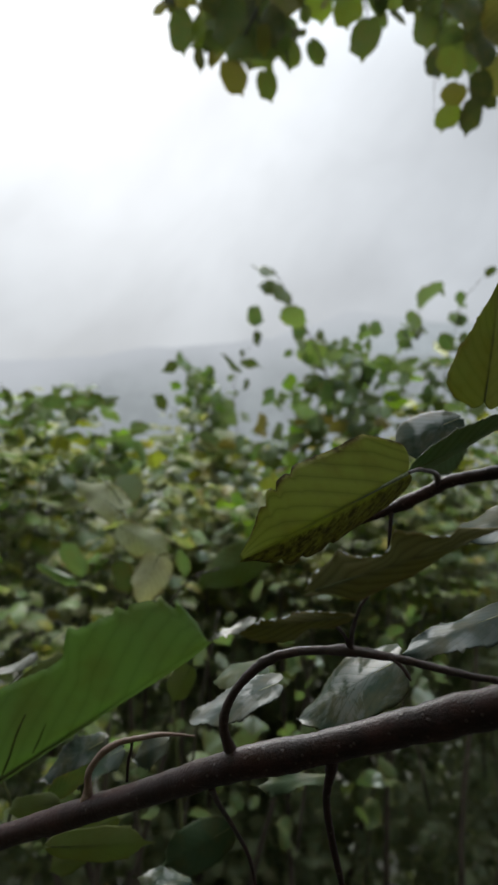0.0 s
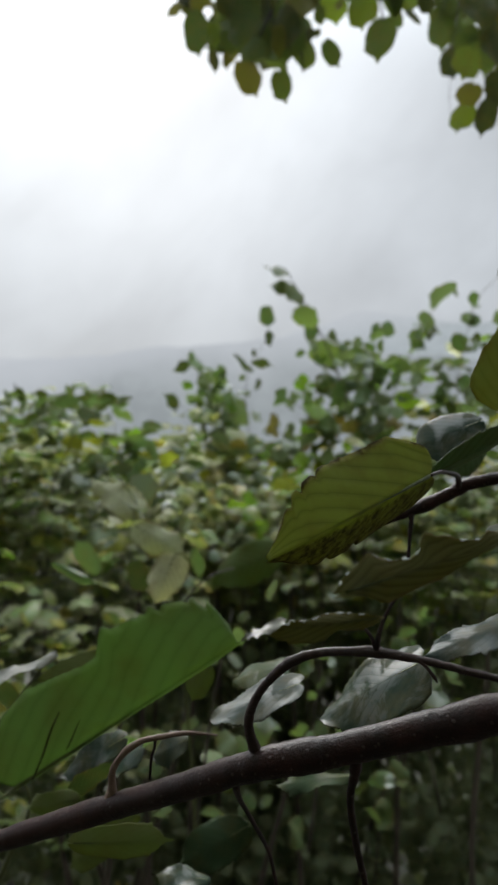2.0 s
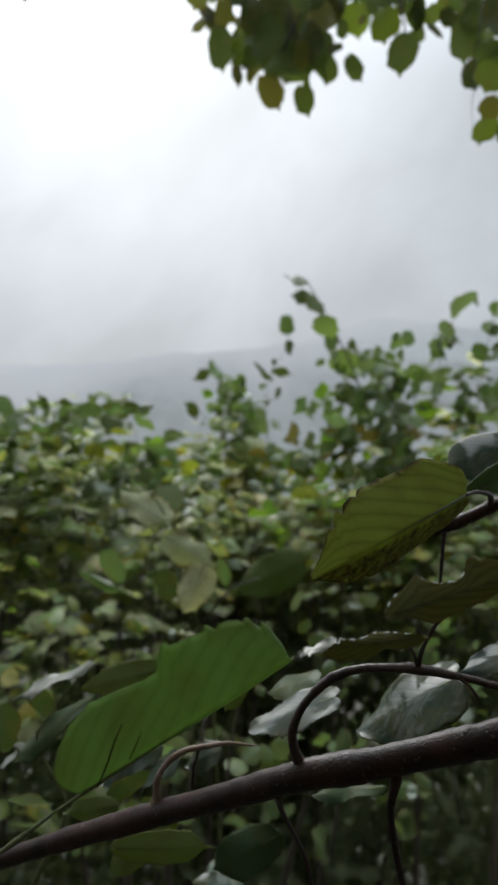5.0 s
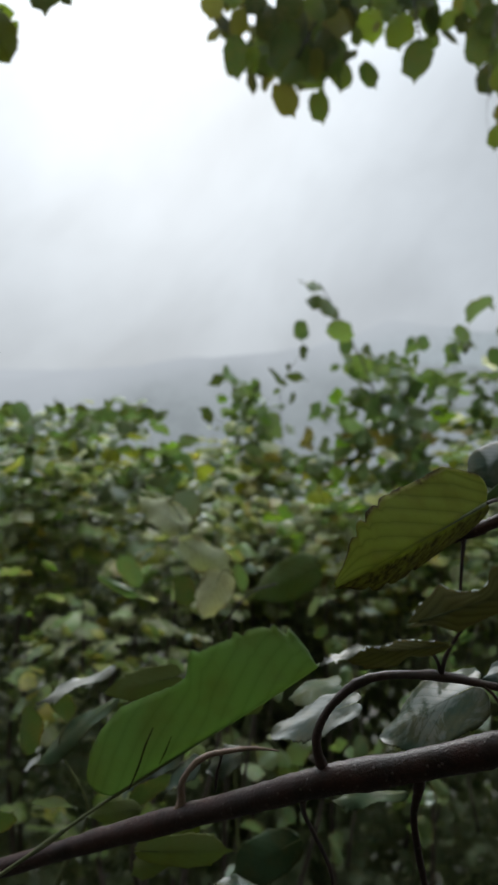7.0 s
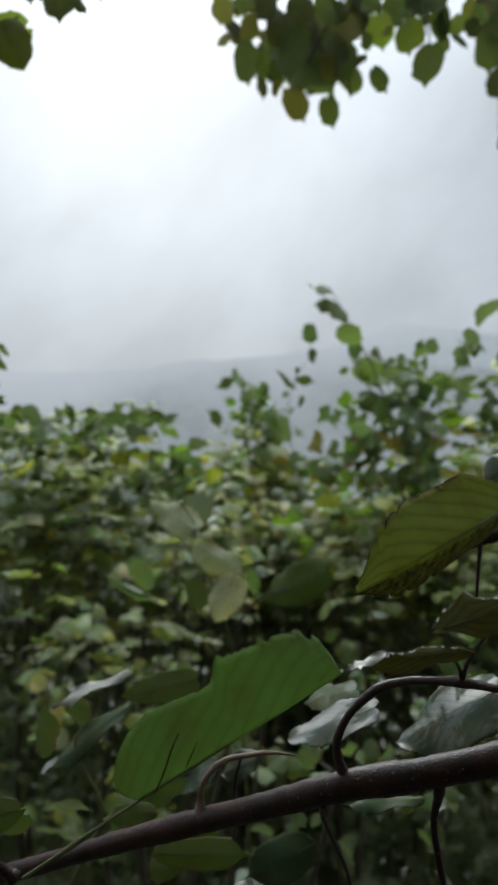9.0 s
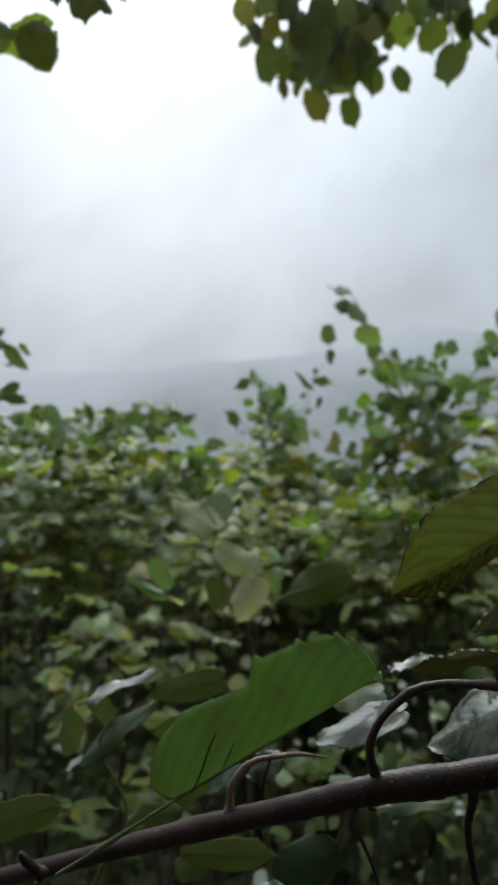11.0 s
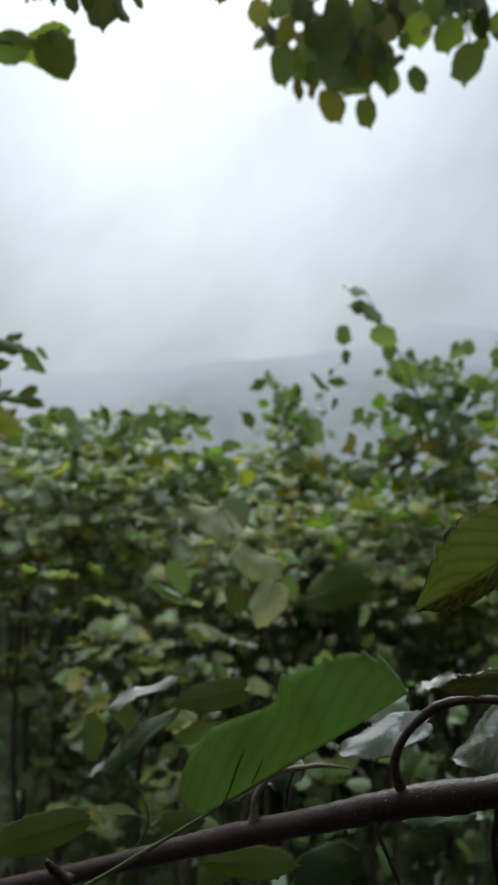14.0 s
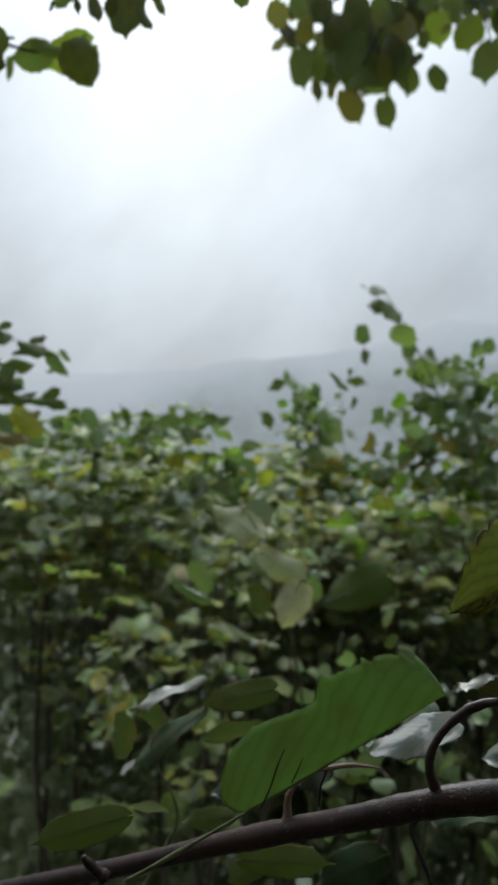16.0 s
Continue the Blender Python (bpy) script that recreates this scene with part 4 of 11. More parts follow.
leaf(middle_shoot, (-0.295, 1.3, 1.318), (-0.335, 1.295, 1.377), 0.041, 25, "green", True)
leaf(middle_shoot, (-0.309, 1.1, 1.36), (-0.241, 1.095, 1.332), 0.016, -25, "green", True)
leaf(middle_shoot, (0.032, 1, 1.336), (0.044, 0.997, 1.366), 0.015, 25, "wet", True)
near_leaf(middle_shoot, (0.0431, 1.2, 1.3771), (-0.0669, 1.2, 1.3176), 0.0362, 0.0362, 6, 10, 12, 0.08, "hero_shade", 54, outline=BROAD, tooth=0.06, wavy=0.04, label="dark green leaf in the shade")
near_leaf(middle_shoot, (-0.0800, 0.83, 1.4180), (-0.0980, 0.80, 1.3710), 0.0240, 0.0230, 8, 10, 18, 0.1, "pale", 51, outline=BROAD, tooth=0.09, wavy=0.05, label="pale rounded leaf underside with ragged edge")
near_leaf(middle_shoot, (-0.1350, 0.87, 1.4480), (-0.0680, 0.84, 1.4240), 0.0230, 0.0250, -40, 14, 18, 0.15, "pale", 52, tooth=0.1, wavy=0.07, bites=((1, 0.6, 0.08, 0.4),), label="pale leaf underside with ragged edge")
near_leaf(middle_shoot, (-0.1600, 0.97, 1.4620), (-0.2400, 1.04, 1.5080), 0.0270, 0.0320, 34, 18, 12, 0.12, "pale", 53, outline=BROAD, tooth=0.1, wavy=0.07, bites=((1, 0.45, 0.06, 0.4), (-1, 0.65, 0.08, 0.4)), label="pale leaf underside with ragged edge")
tube("stem", [(-0.0581, 1.05, 0.8125, 0.0022), (-0.074, 1, 1.1244, 0.0021), (-0.0934, 0.95, 1.2986, 0.0018), (-0.1206, 0.9, 1.4067, 0.0015), (-0.1551, 0.98, 1.4668, 0.0014), (-0.1896, 1, 1.5062, 0.001)], STALK, middle_shoot, steps=6, sides=7)
tube("stem", [(-0.094, 0.95, 1.3219, 0.0016), (-0.057, 0.97, 1.3665, 0.0012), (-0.0181, 1, 1.3789, 0.0013)], OVERHEAD, middle_shoot, steps=6, sides=6)

def leafy(parent, line, count, spread, seed, tones, scale=1.0):
    """Leaves scattered along a shoot's stem, hanging outward in loose tufts."""
    r = random.Random(seed)
    for _ in range(count):
        k = r.uniform(0, len(line) - 1.001)
        p = Vector(line[int(k)]).lerp(Vector(line[int(k) + 1]), k - int(k))
        turn = r.uniform(0, 2 * math.pi)
        out = Vector((math.cos(turn), math.sin(turn), 0))
        base = p + out * r.uniform(0.01, spread)
        size = scale * r.choice((0.035, 0.045, 0.055, 0.070, 0.085))
        tip = base + (out * r.uniform(0.4, 1.0) + Vector((0, -0.15, r.uniform(-0.9, 0.15)))).normalized() * size
        leaf(parent, tuple(base), tuple(tip), size * r.uniform(0.65, 0.95), r.uniform(-45, 45), r.choice(tones), shape=r.randrange(9))


# undergrowth of the middle shoot, in the gap below the hedge
for line, seed in ((((-0.09, 1.25, 0.85), (-0.06, 1.20, 1.10), (-0.03, 1.22, 1.27)), 321), (((0.12, 1.32, 0.80), (0.14, 1.30, 1.05), (0.11, 1.28, 1.24)), 322), (((0.30, 1.40, 0.85), (0.33, 1.36, 1.10), (0.36, 1.34, 1.26)), 323)):
    tube("stem", [(*line[0], 0.0030), (*line[1], 0.0022), (*line[2], 0.0010)], STEM, middle_shoot, steps=5, sides=6)
    leafy(middle_shoot, line, 26, 0.15, seed, ("green", "green", "dark", "dark", "wet"), 0.62)


# ---- shoots that rise out of the hedge against the mist ----
SHOOTS = "shoots rising out of the hedge"
tall_shoot = thing("hazel_shoot", (0.25, 2.42, -0.5), "tall bushy hazel shoot with green and yellowing leaves", "shoot", SHOOTS)
tube("stem", [(0.3788, 2.42, 1.1656, 0.0055), (0.3599, 2.42, 1.3799, 0.0050), (0.3417, 2.42, 1.531, 0.0045), (0.3009, 2.42, 1.7485, 0.0040), (0.2387, 2.42, 1.9239, 0.0034), (0.1936, 2.42, 2.0122, 0.0029), (0.1506, 2.42, 2.0933, 0.0024), (0.0972, 2.42, 2.185, 0.0019), (0.0664, 2.42, 2.2333, 0.0014)], STEM, tall_shoot, steps=5, sides=6)
tube("stem", [(0.3477, 2.42, 1.4878, 0.0024), (0.3825, 2.42, 1.6844, 0.0019), (0.3966, 2.42, 1.8378, 0.0015), (0.4224, 2.42, 1.9261, 0.0011), (0.4318, 2.42, 2.0364, 0.0006)], STEM, tall_shoot, steps=5, sides=6)
tube("stem", [(0.3238, 2.42, 1.6614, 0.0015), (0.2317, 2.42, 1.6814, 0.0012), (0.144, 2.42, 1.7237, 0.0008), (0.0886, 2.42, 1.7669, 0.0004)], STEM, tall_shoot, steps=5, sides=6)
tube("stem", [(0.3570, 2.42, 1.4100, 0.0016), (0.3400, 2.33, 1.4350, 0.0013), (0.2400, 2.22, 1.4500, 0.0009), (0.0900, 2.16, 1.4700, 0.0004)], STEM, tall_shoot, steps=5, sides=6)
tube("stem", [(0.3459, 2.45, 1.5308, 0.0016), (0.2585, 2.45, 1.5507, 0.0012), (0.1259, 2.45, 1.603, 0.0008), (0.0473, 2.45, 1.657, 0.0004)], STEM, tall_shoot, steps=5, sides=6)
tube("stem", [(0.3515, 2.42, 1.5965, 0.0015), (0.4251, 2.42, 1.707, 0.0010), (0.4779, 2.42, 1.7516, 0.0004)], STEM, tall_shoot, steps=5, sides=6)
leaf(tall_shoot, (0.078, 2.421, 2.219), (-0.009, 2.397, 2.226), 0.076, 46, "dark")
leaf(tall_shoot, (0.088, 2.455, 2.175), (0.015, 2.448, 2.168), 0.063, 16, "dark")
leaf(tall_shoot, (0.091, 2.379, 2.157), (0.135, 2.346, 2.084), 0.072, -26, "dark")
leaf(tall_shoot, (0.104, 2.391, 2.059), (0.195, 2.347, 2.022), 0.091, 48, "green")
leaf(tall_shoot, (0.169, 2.445, 2.039), (0.168, 2.449, 1.961), 0.066, 32, "green")
leaf(tall_shoot, (0.177, 2.45, 1.945), (0.294, 2.424, 1.89), 0.113, 38, "green")
leaf(tall_shoot, (0.25, 2.469, 2.019), (0.26, 2.459, 1.968), 0.043, -50, "dark")
leaf(tall_shoot, (0.264, 2.604, 2.025), (0.238, 2.609, 2.019), 0.024, -45, "dark")
leaf(tall_shoot, (0.256, 2.536, 2.001), (0.292, 2.538, 1.985), 0.033, -46, "dark")
leaf(tall_shoot, (0.343, 2.476, 1.995), (0.332, 2.471, 1.944), 0.043, 45, "green")
leaf(tall_shoot, (0.349, 2.464, 1.979), (0.37, 2.458, 1.973), 0.020, -52, "green")
leaf(tall_shoot, (0.331, 2.515, 1.993), (0.352, 2.504, 1.989), 0.022, -47, "green")
leaf(tall_shoot, (0.367, 2.423, 1.964), (0.392, 2.423, 1.927), 0.038, 29, "green")
leaf(tall_shoot, (0.387, 2.531, 1.956), (0.414, 2.528, 1.979), 0.031, -40, "wet")
leaf(tall_shoot, (0.378, 2.612, 1.991), (0.35, 2.608, 1.989), 0.024, -54, "wet")
leaf(tall_shoot, (0.149, 2.399, 1.84), (0.116, 2.4, 1.79), 0.051, 18, "bright")
leaf(tall_shoot, (0.156, 2.491, 1.809), (0.112, 2.498, 1.812), 0.036, -54, "bright")
leaf(tall_shoot, (0.134, 2.449, 1.8), (0.18, 2.453, 1.8), 0.039, -53, "green")
leaf(tall_shoot, (0.222, 2.487, 1.857), (0.238, 2.484, 1.773), 0.077, -16, "dark")
leaf(tall_shoot, (0.214, 2.512, 1.812), (0.157, 2.496, 1.815), 0.036, -54, "green")
leaf(tall_shoot, (0.233, 2.595, 1.835), (0.194, 2.573, 1.858), 0.039, -54, "dark")
leaf(tall_shoot, (0.143, 2.317, 1.727), (0.244, 2.334, 1.709), 0.087, -47, "bright")
leaf(tall_shoot, (0.177, 2.434, 1.714), (0.216, 2.436, 1.683), 0.032, 54, "green")
leaf(tall_shoot, (0.221, 2.448, 1.729), (0.288, 2.416, 1.726), 0.067, -49, "wet")
leaf(tall_shoot, (0.218, 2.328, 1.699), (0.217, 2.308, 1.635), 0.057, -16, "green")
leaf(tall_shoot, (0.236, 2.516, 1.694), (0.195, 2.506, 1.701), 0.027, -54, "wet")
leaf(tall_shoot, (0.259, 2.502, 1.657), (0.224, 2.487, 1.656), 0.026, -54, "dark")
leaf(tall_shoot, (0.207, 2.436, 1.679), (0.169, 2.435, 1.671), 0.033, -46, "dark")
leaf(tall_shoot, (0.223, 2.327, 1.653), (0.241, 2.319, 1.604), 0.062, 16, "dark")
leaf(tall_shoot, (0.217, 2.463, 1.656), (0.251, 2.447, 1.67), 0.023, -54, "wet")
leaf(tall_shoot, (0.215, 2.491, 1.643), (0.193, 2.491, 1.627), 0.018, 54, "green")
leaf(tall_shoot, (0.109, 2.343, 1.665), (0.11, 2.336, 1.599), 0.056, -42, "wet")
leaf(tall_shoot, (0.087, 2.496, 1.607), (0.053, 2.496, 1.605), 0.018, -54, "green")
leaf(tall_shoot, (0.124, 2.408, 1.61), (0.095, 2.386, 1.567), 0.047, 45, "wet")
leaf(tall_shoot, (0.124, 2.556, 1.623), (0.171, 2.552, 1.602), 0.040, 54, "green")
leaf(tall_shoot, (0.047, 2.396, 1.698), (0.041, 2.364, 1.61), 0.057, -54, "brown")
leaf(tall_shoot, (0.057, 2.574, 1.649), (0.014, 2.568, 1.626), 0.037, -54, "dark")
leaf(tall_shoot, (0.062, 2.418, 1.663), (0.015, 2.393, 1.627), 0.031, -54, "green")
leaf(tall_shoot, (0.08, 2.356, 1.783), (0.054, 2.333, 1.726), 0.054, -34, "green")
leaf(tall_shoot, (0.08, 2.61, 1.784), (0.116, 2.59, 1.751), 0.041, -54, "green")
leaf(tall_shoot, (0.1, 2.495, 1.757), (0.142, 2.501, 1.766), 0.035, 54, "green")
leaf(tall_shoot, (0.095, 2.619, 1.771), (0.125, 2.627, 1.731), 0.028, -54, "green")
leaf(tall_shoot, (0.106, 2.405, 1.781), (0.103, 2.407, 1.728), 0.045, 37, "green")
leaf(tall_shoot, (0.122, 2.488, 1.776), (0.147, 2.485, 1.774), 0.019, 54, "green")
leaf(tall_shoot, (0.106, 2.379, 1.753), (0.072, 2.37, 1.762), 0.028, 54, "dark")
leaf(tall_shoot, (0.111, 2.566, 1.762), (0.084, 2.57, 1.74), 0.023, -54, "green")
leaf(tall_shoot, (0.17, 2.338, 1.772), (0.148, 2.313, 1.722), 0.049, -27, "green")
leaf(tall_shoot, (0.177, 2.482, 1.76), (0.21, 2.464, 1.744), 0.020, -54, "wet")
leaf(tall_shoot, (0.162, 2.425, 1.746), (0.19, 2.418, 1.74), 0.025, 42, "green")
leaf(tall_shoot, (0.286, 2.38, 1.808), (0.259, 2.343, 1.722), 0.080, -41, "green")
leaf(tall_shoot, (0.327, 2.432, 1.818), (0.263, 2.401, 1.793), 0.045, 54, "dark")
leaf(tall_shoot, (0.326, 2.518, 1.749), (0.25, 2.486, 1.747), 0.068, -46, "green")
leaf(tall_shoot, (0.355, 2.305, 1.786), (0.309, 2.293, 1.723), 0.066, 32, "green")
leaf(tall_shoot, (0.447, 2.605, 1.82), (0.392, 2.592, 1.827), 0.048, -44, "green")
leaf(tall_shoot, (0.365, 2.399, 1.745), (0.311, 2.393, 1.739), 0.046, -45, "wet")
leaf(tall_shoot, (0.416, 2.601, 1.779), (0.355, 2.605, 1.786), 0.053, 54, "dark")
leaf(tall_shoot, (0.386, 2.407, 1.908), (0.345, 2.406, 1.829), 0.076, 21, "green")
leaf(tall_shoot, (0.397, 2.558, 1.881), (0.365, 2.532, 1.826), 0.037, -54, "wet")
leaf(tall_shoot, (0.437, 2.482, 1.906), (0.378, 2.495, 1.899), 0.054, 45, "dark")
leaf(tall_shoot, (0.429, 2.347, 1.873), (0.393, 2.351, 1.807), 0.064, -40, "green")
leaf(tall_shoot, (0.445, 2.382, 1.823), (0.421, 2.389, 1.79), 0.028, 54, "green")
leaf(tall_shoot, (0.509, 2.565, 1.855), (0.565, 2.547, 1.832), 0.050, -54, "green")
leaf(tall_shoot, (0.424, 2.398, 1.832), (0.373, 2.404, 1.852), 0.048, 46, "green")
leaf(tall_shoot, (0.326, 2.526, 1.921), (0.373, 2.503, 1.868), 0.063, 23, "wet")
leaf(tall_shoot, (0.312, 2.481, 1.866), (0.359, 2.466, 1.879), 0.045, -54, "green")
leaf(tall_shoot, (0.364, 2.552, 1.863), (0.325, 2.541, 1.84), 0.035, 54, "green")
leaf(tall_shoot, (0.382, 2.619, 1.913), (0.343, 2.601, 1.873), 0.038, 54, "dark")
leaf(tall_shoot, (0.397, 2.36, 1.832), (0.364, 2.34, 1.763), 0.064, -51, "green")
leaf(tall_shoot, (0.443, 2.607, 1.828), (0.406, 2.614, 1.812), 0.033, 54, "green")
leaf(tall_shoot, (0.425, 2.593, 1.774), (0.385, 2.593, 1.732), 0.030, 54, "green")
leaf(tall_shoot, (0.431, 2.478, 1.798), (0.382, 2.47, 1.799), 0.033, 54, "dark")
leaf(tall_shoot, (0.513, 2.488, 1.73), (0.401, 2.443, 1.757), 0.102, 52, "green")
leaf(tall_shoot, (0.519, 2.589, 1.767), (0.577, 2.6, 1.727), 0.061, 41, "dark")
leaf(tall_shoot, (0.443, 2.583, 1.748), (0.419, 2.539, 1.658), 0.066, 54, "dark")
leaf(tall_shoot, (0.439, 2.386, 1.675), (0.506, 2.392, 1.69), 0.058, -34, "brown")
leaf(tall_shoot, (0.498, 2.421, 1.689), (0.532, 2.41, 1.665), 0.024, -54, "wet")
leaf(tall_shoot, (0.496, 2.596, 1.685), (0.537, 2.593, 1.68), 0.029, -54, "green")
leaf(tall_shoot, (0.368, 2.408, 1.736), (0.368, 2.384, 1.662), 0.066, -30, "green")
leaf(tall_shoot, (0.402, 2.572, 1.727), (0.351, 2.581, 1.741), 0.048, -43, "green")
leaf(tall_shoot, (0.327, 2.44, 1.695), (0.282, 2.414, 1.658), 0.047, 54, "green")
leaf(tall_shoot, (0.272, 2.315, 1.647), (0.349, 2.321, 1.656), 0.066, 46, "brown")
leaf(tall_shoot, (0.367, 2.578, 1.658), (0.318, 2.565, 1.62), 0.037, 54, "green")
leaf(tall_shoot, (0.277, 2.449, 1.635), (0.226, 2.425, 1.631), 0.030, 54, "brown")
leaf(tall_shoot, (0.239, 2.355, 1.582), (0.236, 2.342, 1.508), 0.064, -33, "green")
leaf(tall_shoot, (0.258, 2.537, 1.549), (0.299, 2.515, 1.557), 0.026, 54, "dark")
leaf(tall_shoot, (0.269, 2.466, 1.49), (0.246, 2.45, 1.439), 0.035, 54, "wet")
leaf(tall_shoot, (0.288, 2.615, 1.539), (0.228, 2.605, 1.513), 0.043, -54, "green")
leaf(tall_shoot, (0.305, 2.477, 1.572), (0.284, 2.476, 1.509), 0.057, 17, "dark")
leaf(tall_shoot, (0.355, 2.478, 1.555), (0.383, 2.472, 1.541), 0.029, 51, "wet")
leaf(tall_shoot, (0.374, 2.618, 1.503), (0.417, 2.616, 1.491), 0.028, 54, "wet")
leaf(tall_shoot, (0.157, 2.313, 1.552), (0.108, 2.315, 1.526), 0.053, 16, "bright")
leaf(tall_shoot, (0.2, 2.466, 1.516), (0.224, 2.457, 1.481), 0.037, 54, "green")
leaf(tall_shoot, (0.147, 2.389, 1.518), (0.171, 2.376, 1.509), 0.025, 48, "green")
leaf(tall_shoot, (0.144, 2.491, 1.51), (0.114, 2.486, 1.513), 0.026, -42, "dark")
leaf(tall_shoot, (0.039, 2.427, 1.562), (0.104, 2.436, 1.497), 0.079, 33, "dark")
leaf(tall_shoot, (0.09, 2.603, 1.509), (0.043, 2.584, 1.466), 0.055, -54, "green")
leaf(tall_shoot, (0.075, 2.615, 1.499), (0.005, 2.609, 1.462), 0.043, 54, "wet")
leaf(tall_shoot, (0.447, 2.438, 1.67), (0.362, 2.405, 1.656), 0.076, 54, "green")
leaf(tall_shoot, (0.397, 2.407, 1.638), (0.365, 2.388, 1.593), 0.041, 54, "green")
leaf(tall_shoot, (0.399, 2.551, 1.678), (0.345, 2.557, 1.683), 0.048, -48, "dark")
leaf(tall_shoot, (0.369, 2.369, 1.641), (0.363, 2.382, 1.572), 0.060, 29, "brown")
leaf(tall_shoot, (0.36, 2.454, 1.616), (0.319, 2.463, 1.604), 0.027, -54, "green")
leaf(tall_shoot, (0.419, 2.564, 1.594), (0.458, 2.549, 1.58), 0.041, 48, "green")
leaf(tall_shoot, (0.411, 2.587, 1.649), (0.448, 2.577, 1.65), 0.031, 54, "brown")
leaf(tall_shoot, (0.384, 2.421, 1.599), (0.465, 2.401, 1.618), 0.078, 37, "green")
leaf(tall_shoot, (0.457, 2.524, 1.589), (0.397, 2.532, 1.555), 0.052, 54, "green")
leaf(tall_shoot, (0.461, 2.577, 1.576), (0.5, 2.566, 1.538), 0.049, -49, "green")
leaf(tall_shoot, (0.36, 2.329, 1.592), (0.298, 2.338, 1.555), 0.063, 45, "green")
leaf(tall_shoot, (0.355, 2.591, 1.572), (0.297, 2.561, 1.543), 0.039, 54, "wet")
leaf(tall_shoot, (0.369, 2.607, 1.561), (0.405, 2.6, 1.564), 0.032, 54, "dark")
leaf(tall_shoot, (0.472, 2.535, 1.564), (0.556, 2.534, 1.561), 0.074, 49, "green")
leaf(tall_shoot, (0.504, 2.476, 1.554), (0.451, 2.481, 1.577), 0.049, 54, "green")
leaf(tall_shoot, (0.473, 2.377, 1.561), (0.515, 2.37, 1.542), 0.042, -52, "green")
leaf(tall_shoot, (0.427, 2.32, 1.589), (0.409, 2.296, 1.521), 0.063, 35, "green")
leaf(tall_shoot, (0.425, 2.427, 1.527), (0.377, 2.413, 1.523), 0.042, -43, "green")
leaf(tall_shoot, (0.446, 2.554, 1.541), (0.412, 2.547, 1.522), 0.033, -45, "green")
leaf(tall_shoot, (0.354, 2.506, 1.884), (0.31, 2.502, 1.833), 0.057, 30, "green")
leaf(tall_shoot, (0.337, 2.469, 1.851), (0.359, 2.459, 1.873), 0.030, -45, "green")
leaf(tall_shoot, (0.355, 2.467, 1.844), (0.386, 2.456, 1.859), 0.028, 54, "green")
leaf(tall_shoot, (0.31, 2.313, 1.904), (0.252, 2.324, 1.892), 0.053, -35, "green")
leaf(tall_shoot, (0.28, 2.424, 1.913), (0.315, 2.421, 1.91), 0.030, 50, "dark")
leaf(tall_shoot, (0.278, 2.39, 1.895), (0.241, 2.395, 1.87), 0.033, 54, "green")
leaf(tall_shoot, (0.278, 2.467, 1.916), (0.236, 2.475, 1.923), 0.035, 54, "green")
leaf(tall_shoot, (0.381, 2.539, 1.932), (0.435, 2.529, 1.909), 0.052, 46, "green")
leaf(tall_shoot, (0.4, 2.505, 1.938), (0.432, 2.497, 1.937), 0.027, 54, "wet")
leaf(tall_shoot, (0.388, 2.518, 1.928), (0.423, 2.522, 1.928), 0.029, -41, "green")
leaf(tall_shoot, (0.244, 2.43, 1.847), (0.305, 2.442, 1.829), 0.054, -44, "green")
leaf(tall_shoot, (0.282, 2.415, 1.828), (0.315, 2.415, 1.839), 0.025, -54, "dark")
leaf(tall_shoot, (0.276, 2.491, 1.83), (0.311, 2.482, 1.84), 0.033, 44, "green")
leaf(tall_shoot, (0.184, 2.398, 1.915), (0.225, 2.393, 1.88), 0.046, 29, "green")
leaf(tall_shoot, (0.234, 2.467, 1.887), (0.263, 2.462, 1.869), 0.020, 54, "green")
leaf(tall_shoot, (0.201, 2.423, 1.906), (0.176, 2.419, 1.91), 0.017, 54, "green")
leaf(tall_shoot, (0.239, 2.435, 1.875), (0.268, 2.435, 1.872), 0.020, -54, "dark")
leaf(tall_shoot, (0.317, 2.324, 1.734), (0.294, 2.324, 1.684), 0.047, -45, "green")
leaf(tall_shoot, (0.321, 2.537, 1.697), (0.358, 2.544, 1.699), 0.023, 54, "dark")
leaf(tall_shoot, (0.301, 2.434, 1.717), (0.258, 2.42, 1.706), 0.039, -49, "green")
leaf(tall_shoot, (0.347, 2.56, 1.703), (0.376, 2.56, 1.71), 0.020, 54, "green")
leaf(tall_shoot, (0.286, 2.468, 1.724), (0.274, 2.465, 1.668), 0.053, 16, "brown")
leaf(tall_shoot, (0.303, 2.555, 1.66), (0.265, 2.539, 1.654), 0.030, 54, "green")
leaf(tall_shoot, (0.288, 2.54, 1.684), (0.327, 2.519, 1.679), 0.024, 54, "green")
leaf(tall_shoot, (0.411, 2.488, 1.777), (0.394, 2.473, 1.711), 0.054, 54, "wet")
leaf(tall_shoot, (0.407, 2.372, 1.715), (0.365, 2.366, 1.721), 0.032, 54, "dark")
leaf(tall_shoot, (0.415, 2.504, 1.739), (0.461, 2.501, 1.715), 0.028, 54, "dark")
leaf(tall_shoot, (0.438, 2.441, 2.046), (0.446, 2.423, 1.993), 0.049, 16, "green")
leaf(tall_shoot, (0.407, 2.454, 2.045), (0.373, 2.467, 1.993), 0.057, 47, "green")
leaf(tall_shoot, (0.41, 2.35, 1.963), (0.409, 2.346, 1.914), 0.041, -41, "green")
leaf(tall_shoot, (0.417, 2.343, 1.982), (0.373, 2.333, 1.95), 0.046, -54, "green")
leaf(tall_shoot, (0.441, 2.525, 2.04), (0.406, 2.533, 2.008), 0.043, 34, "green")
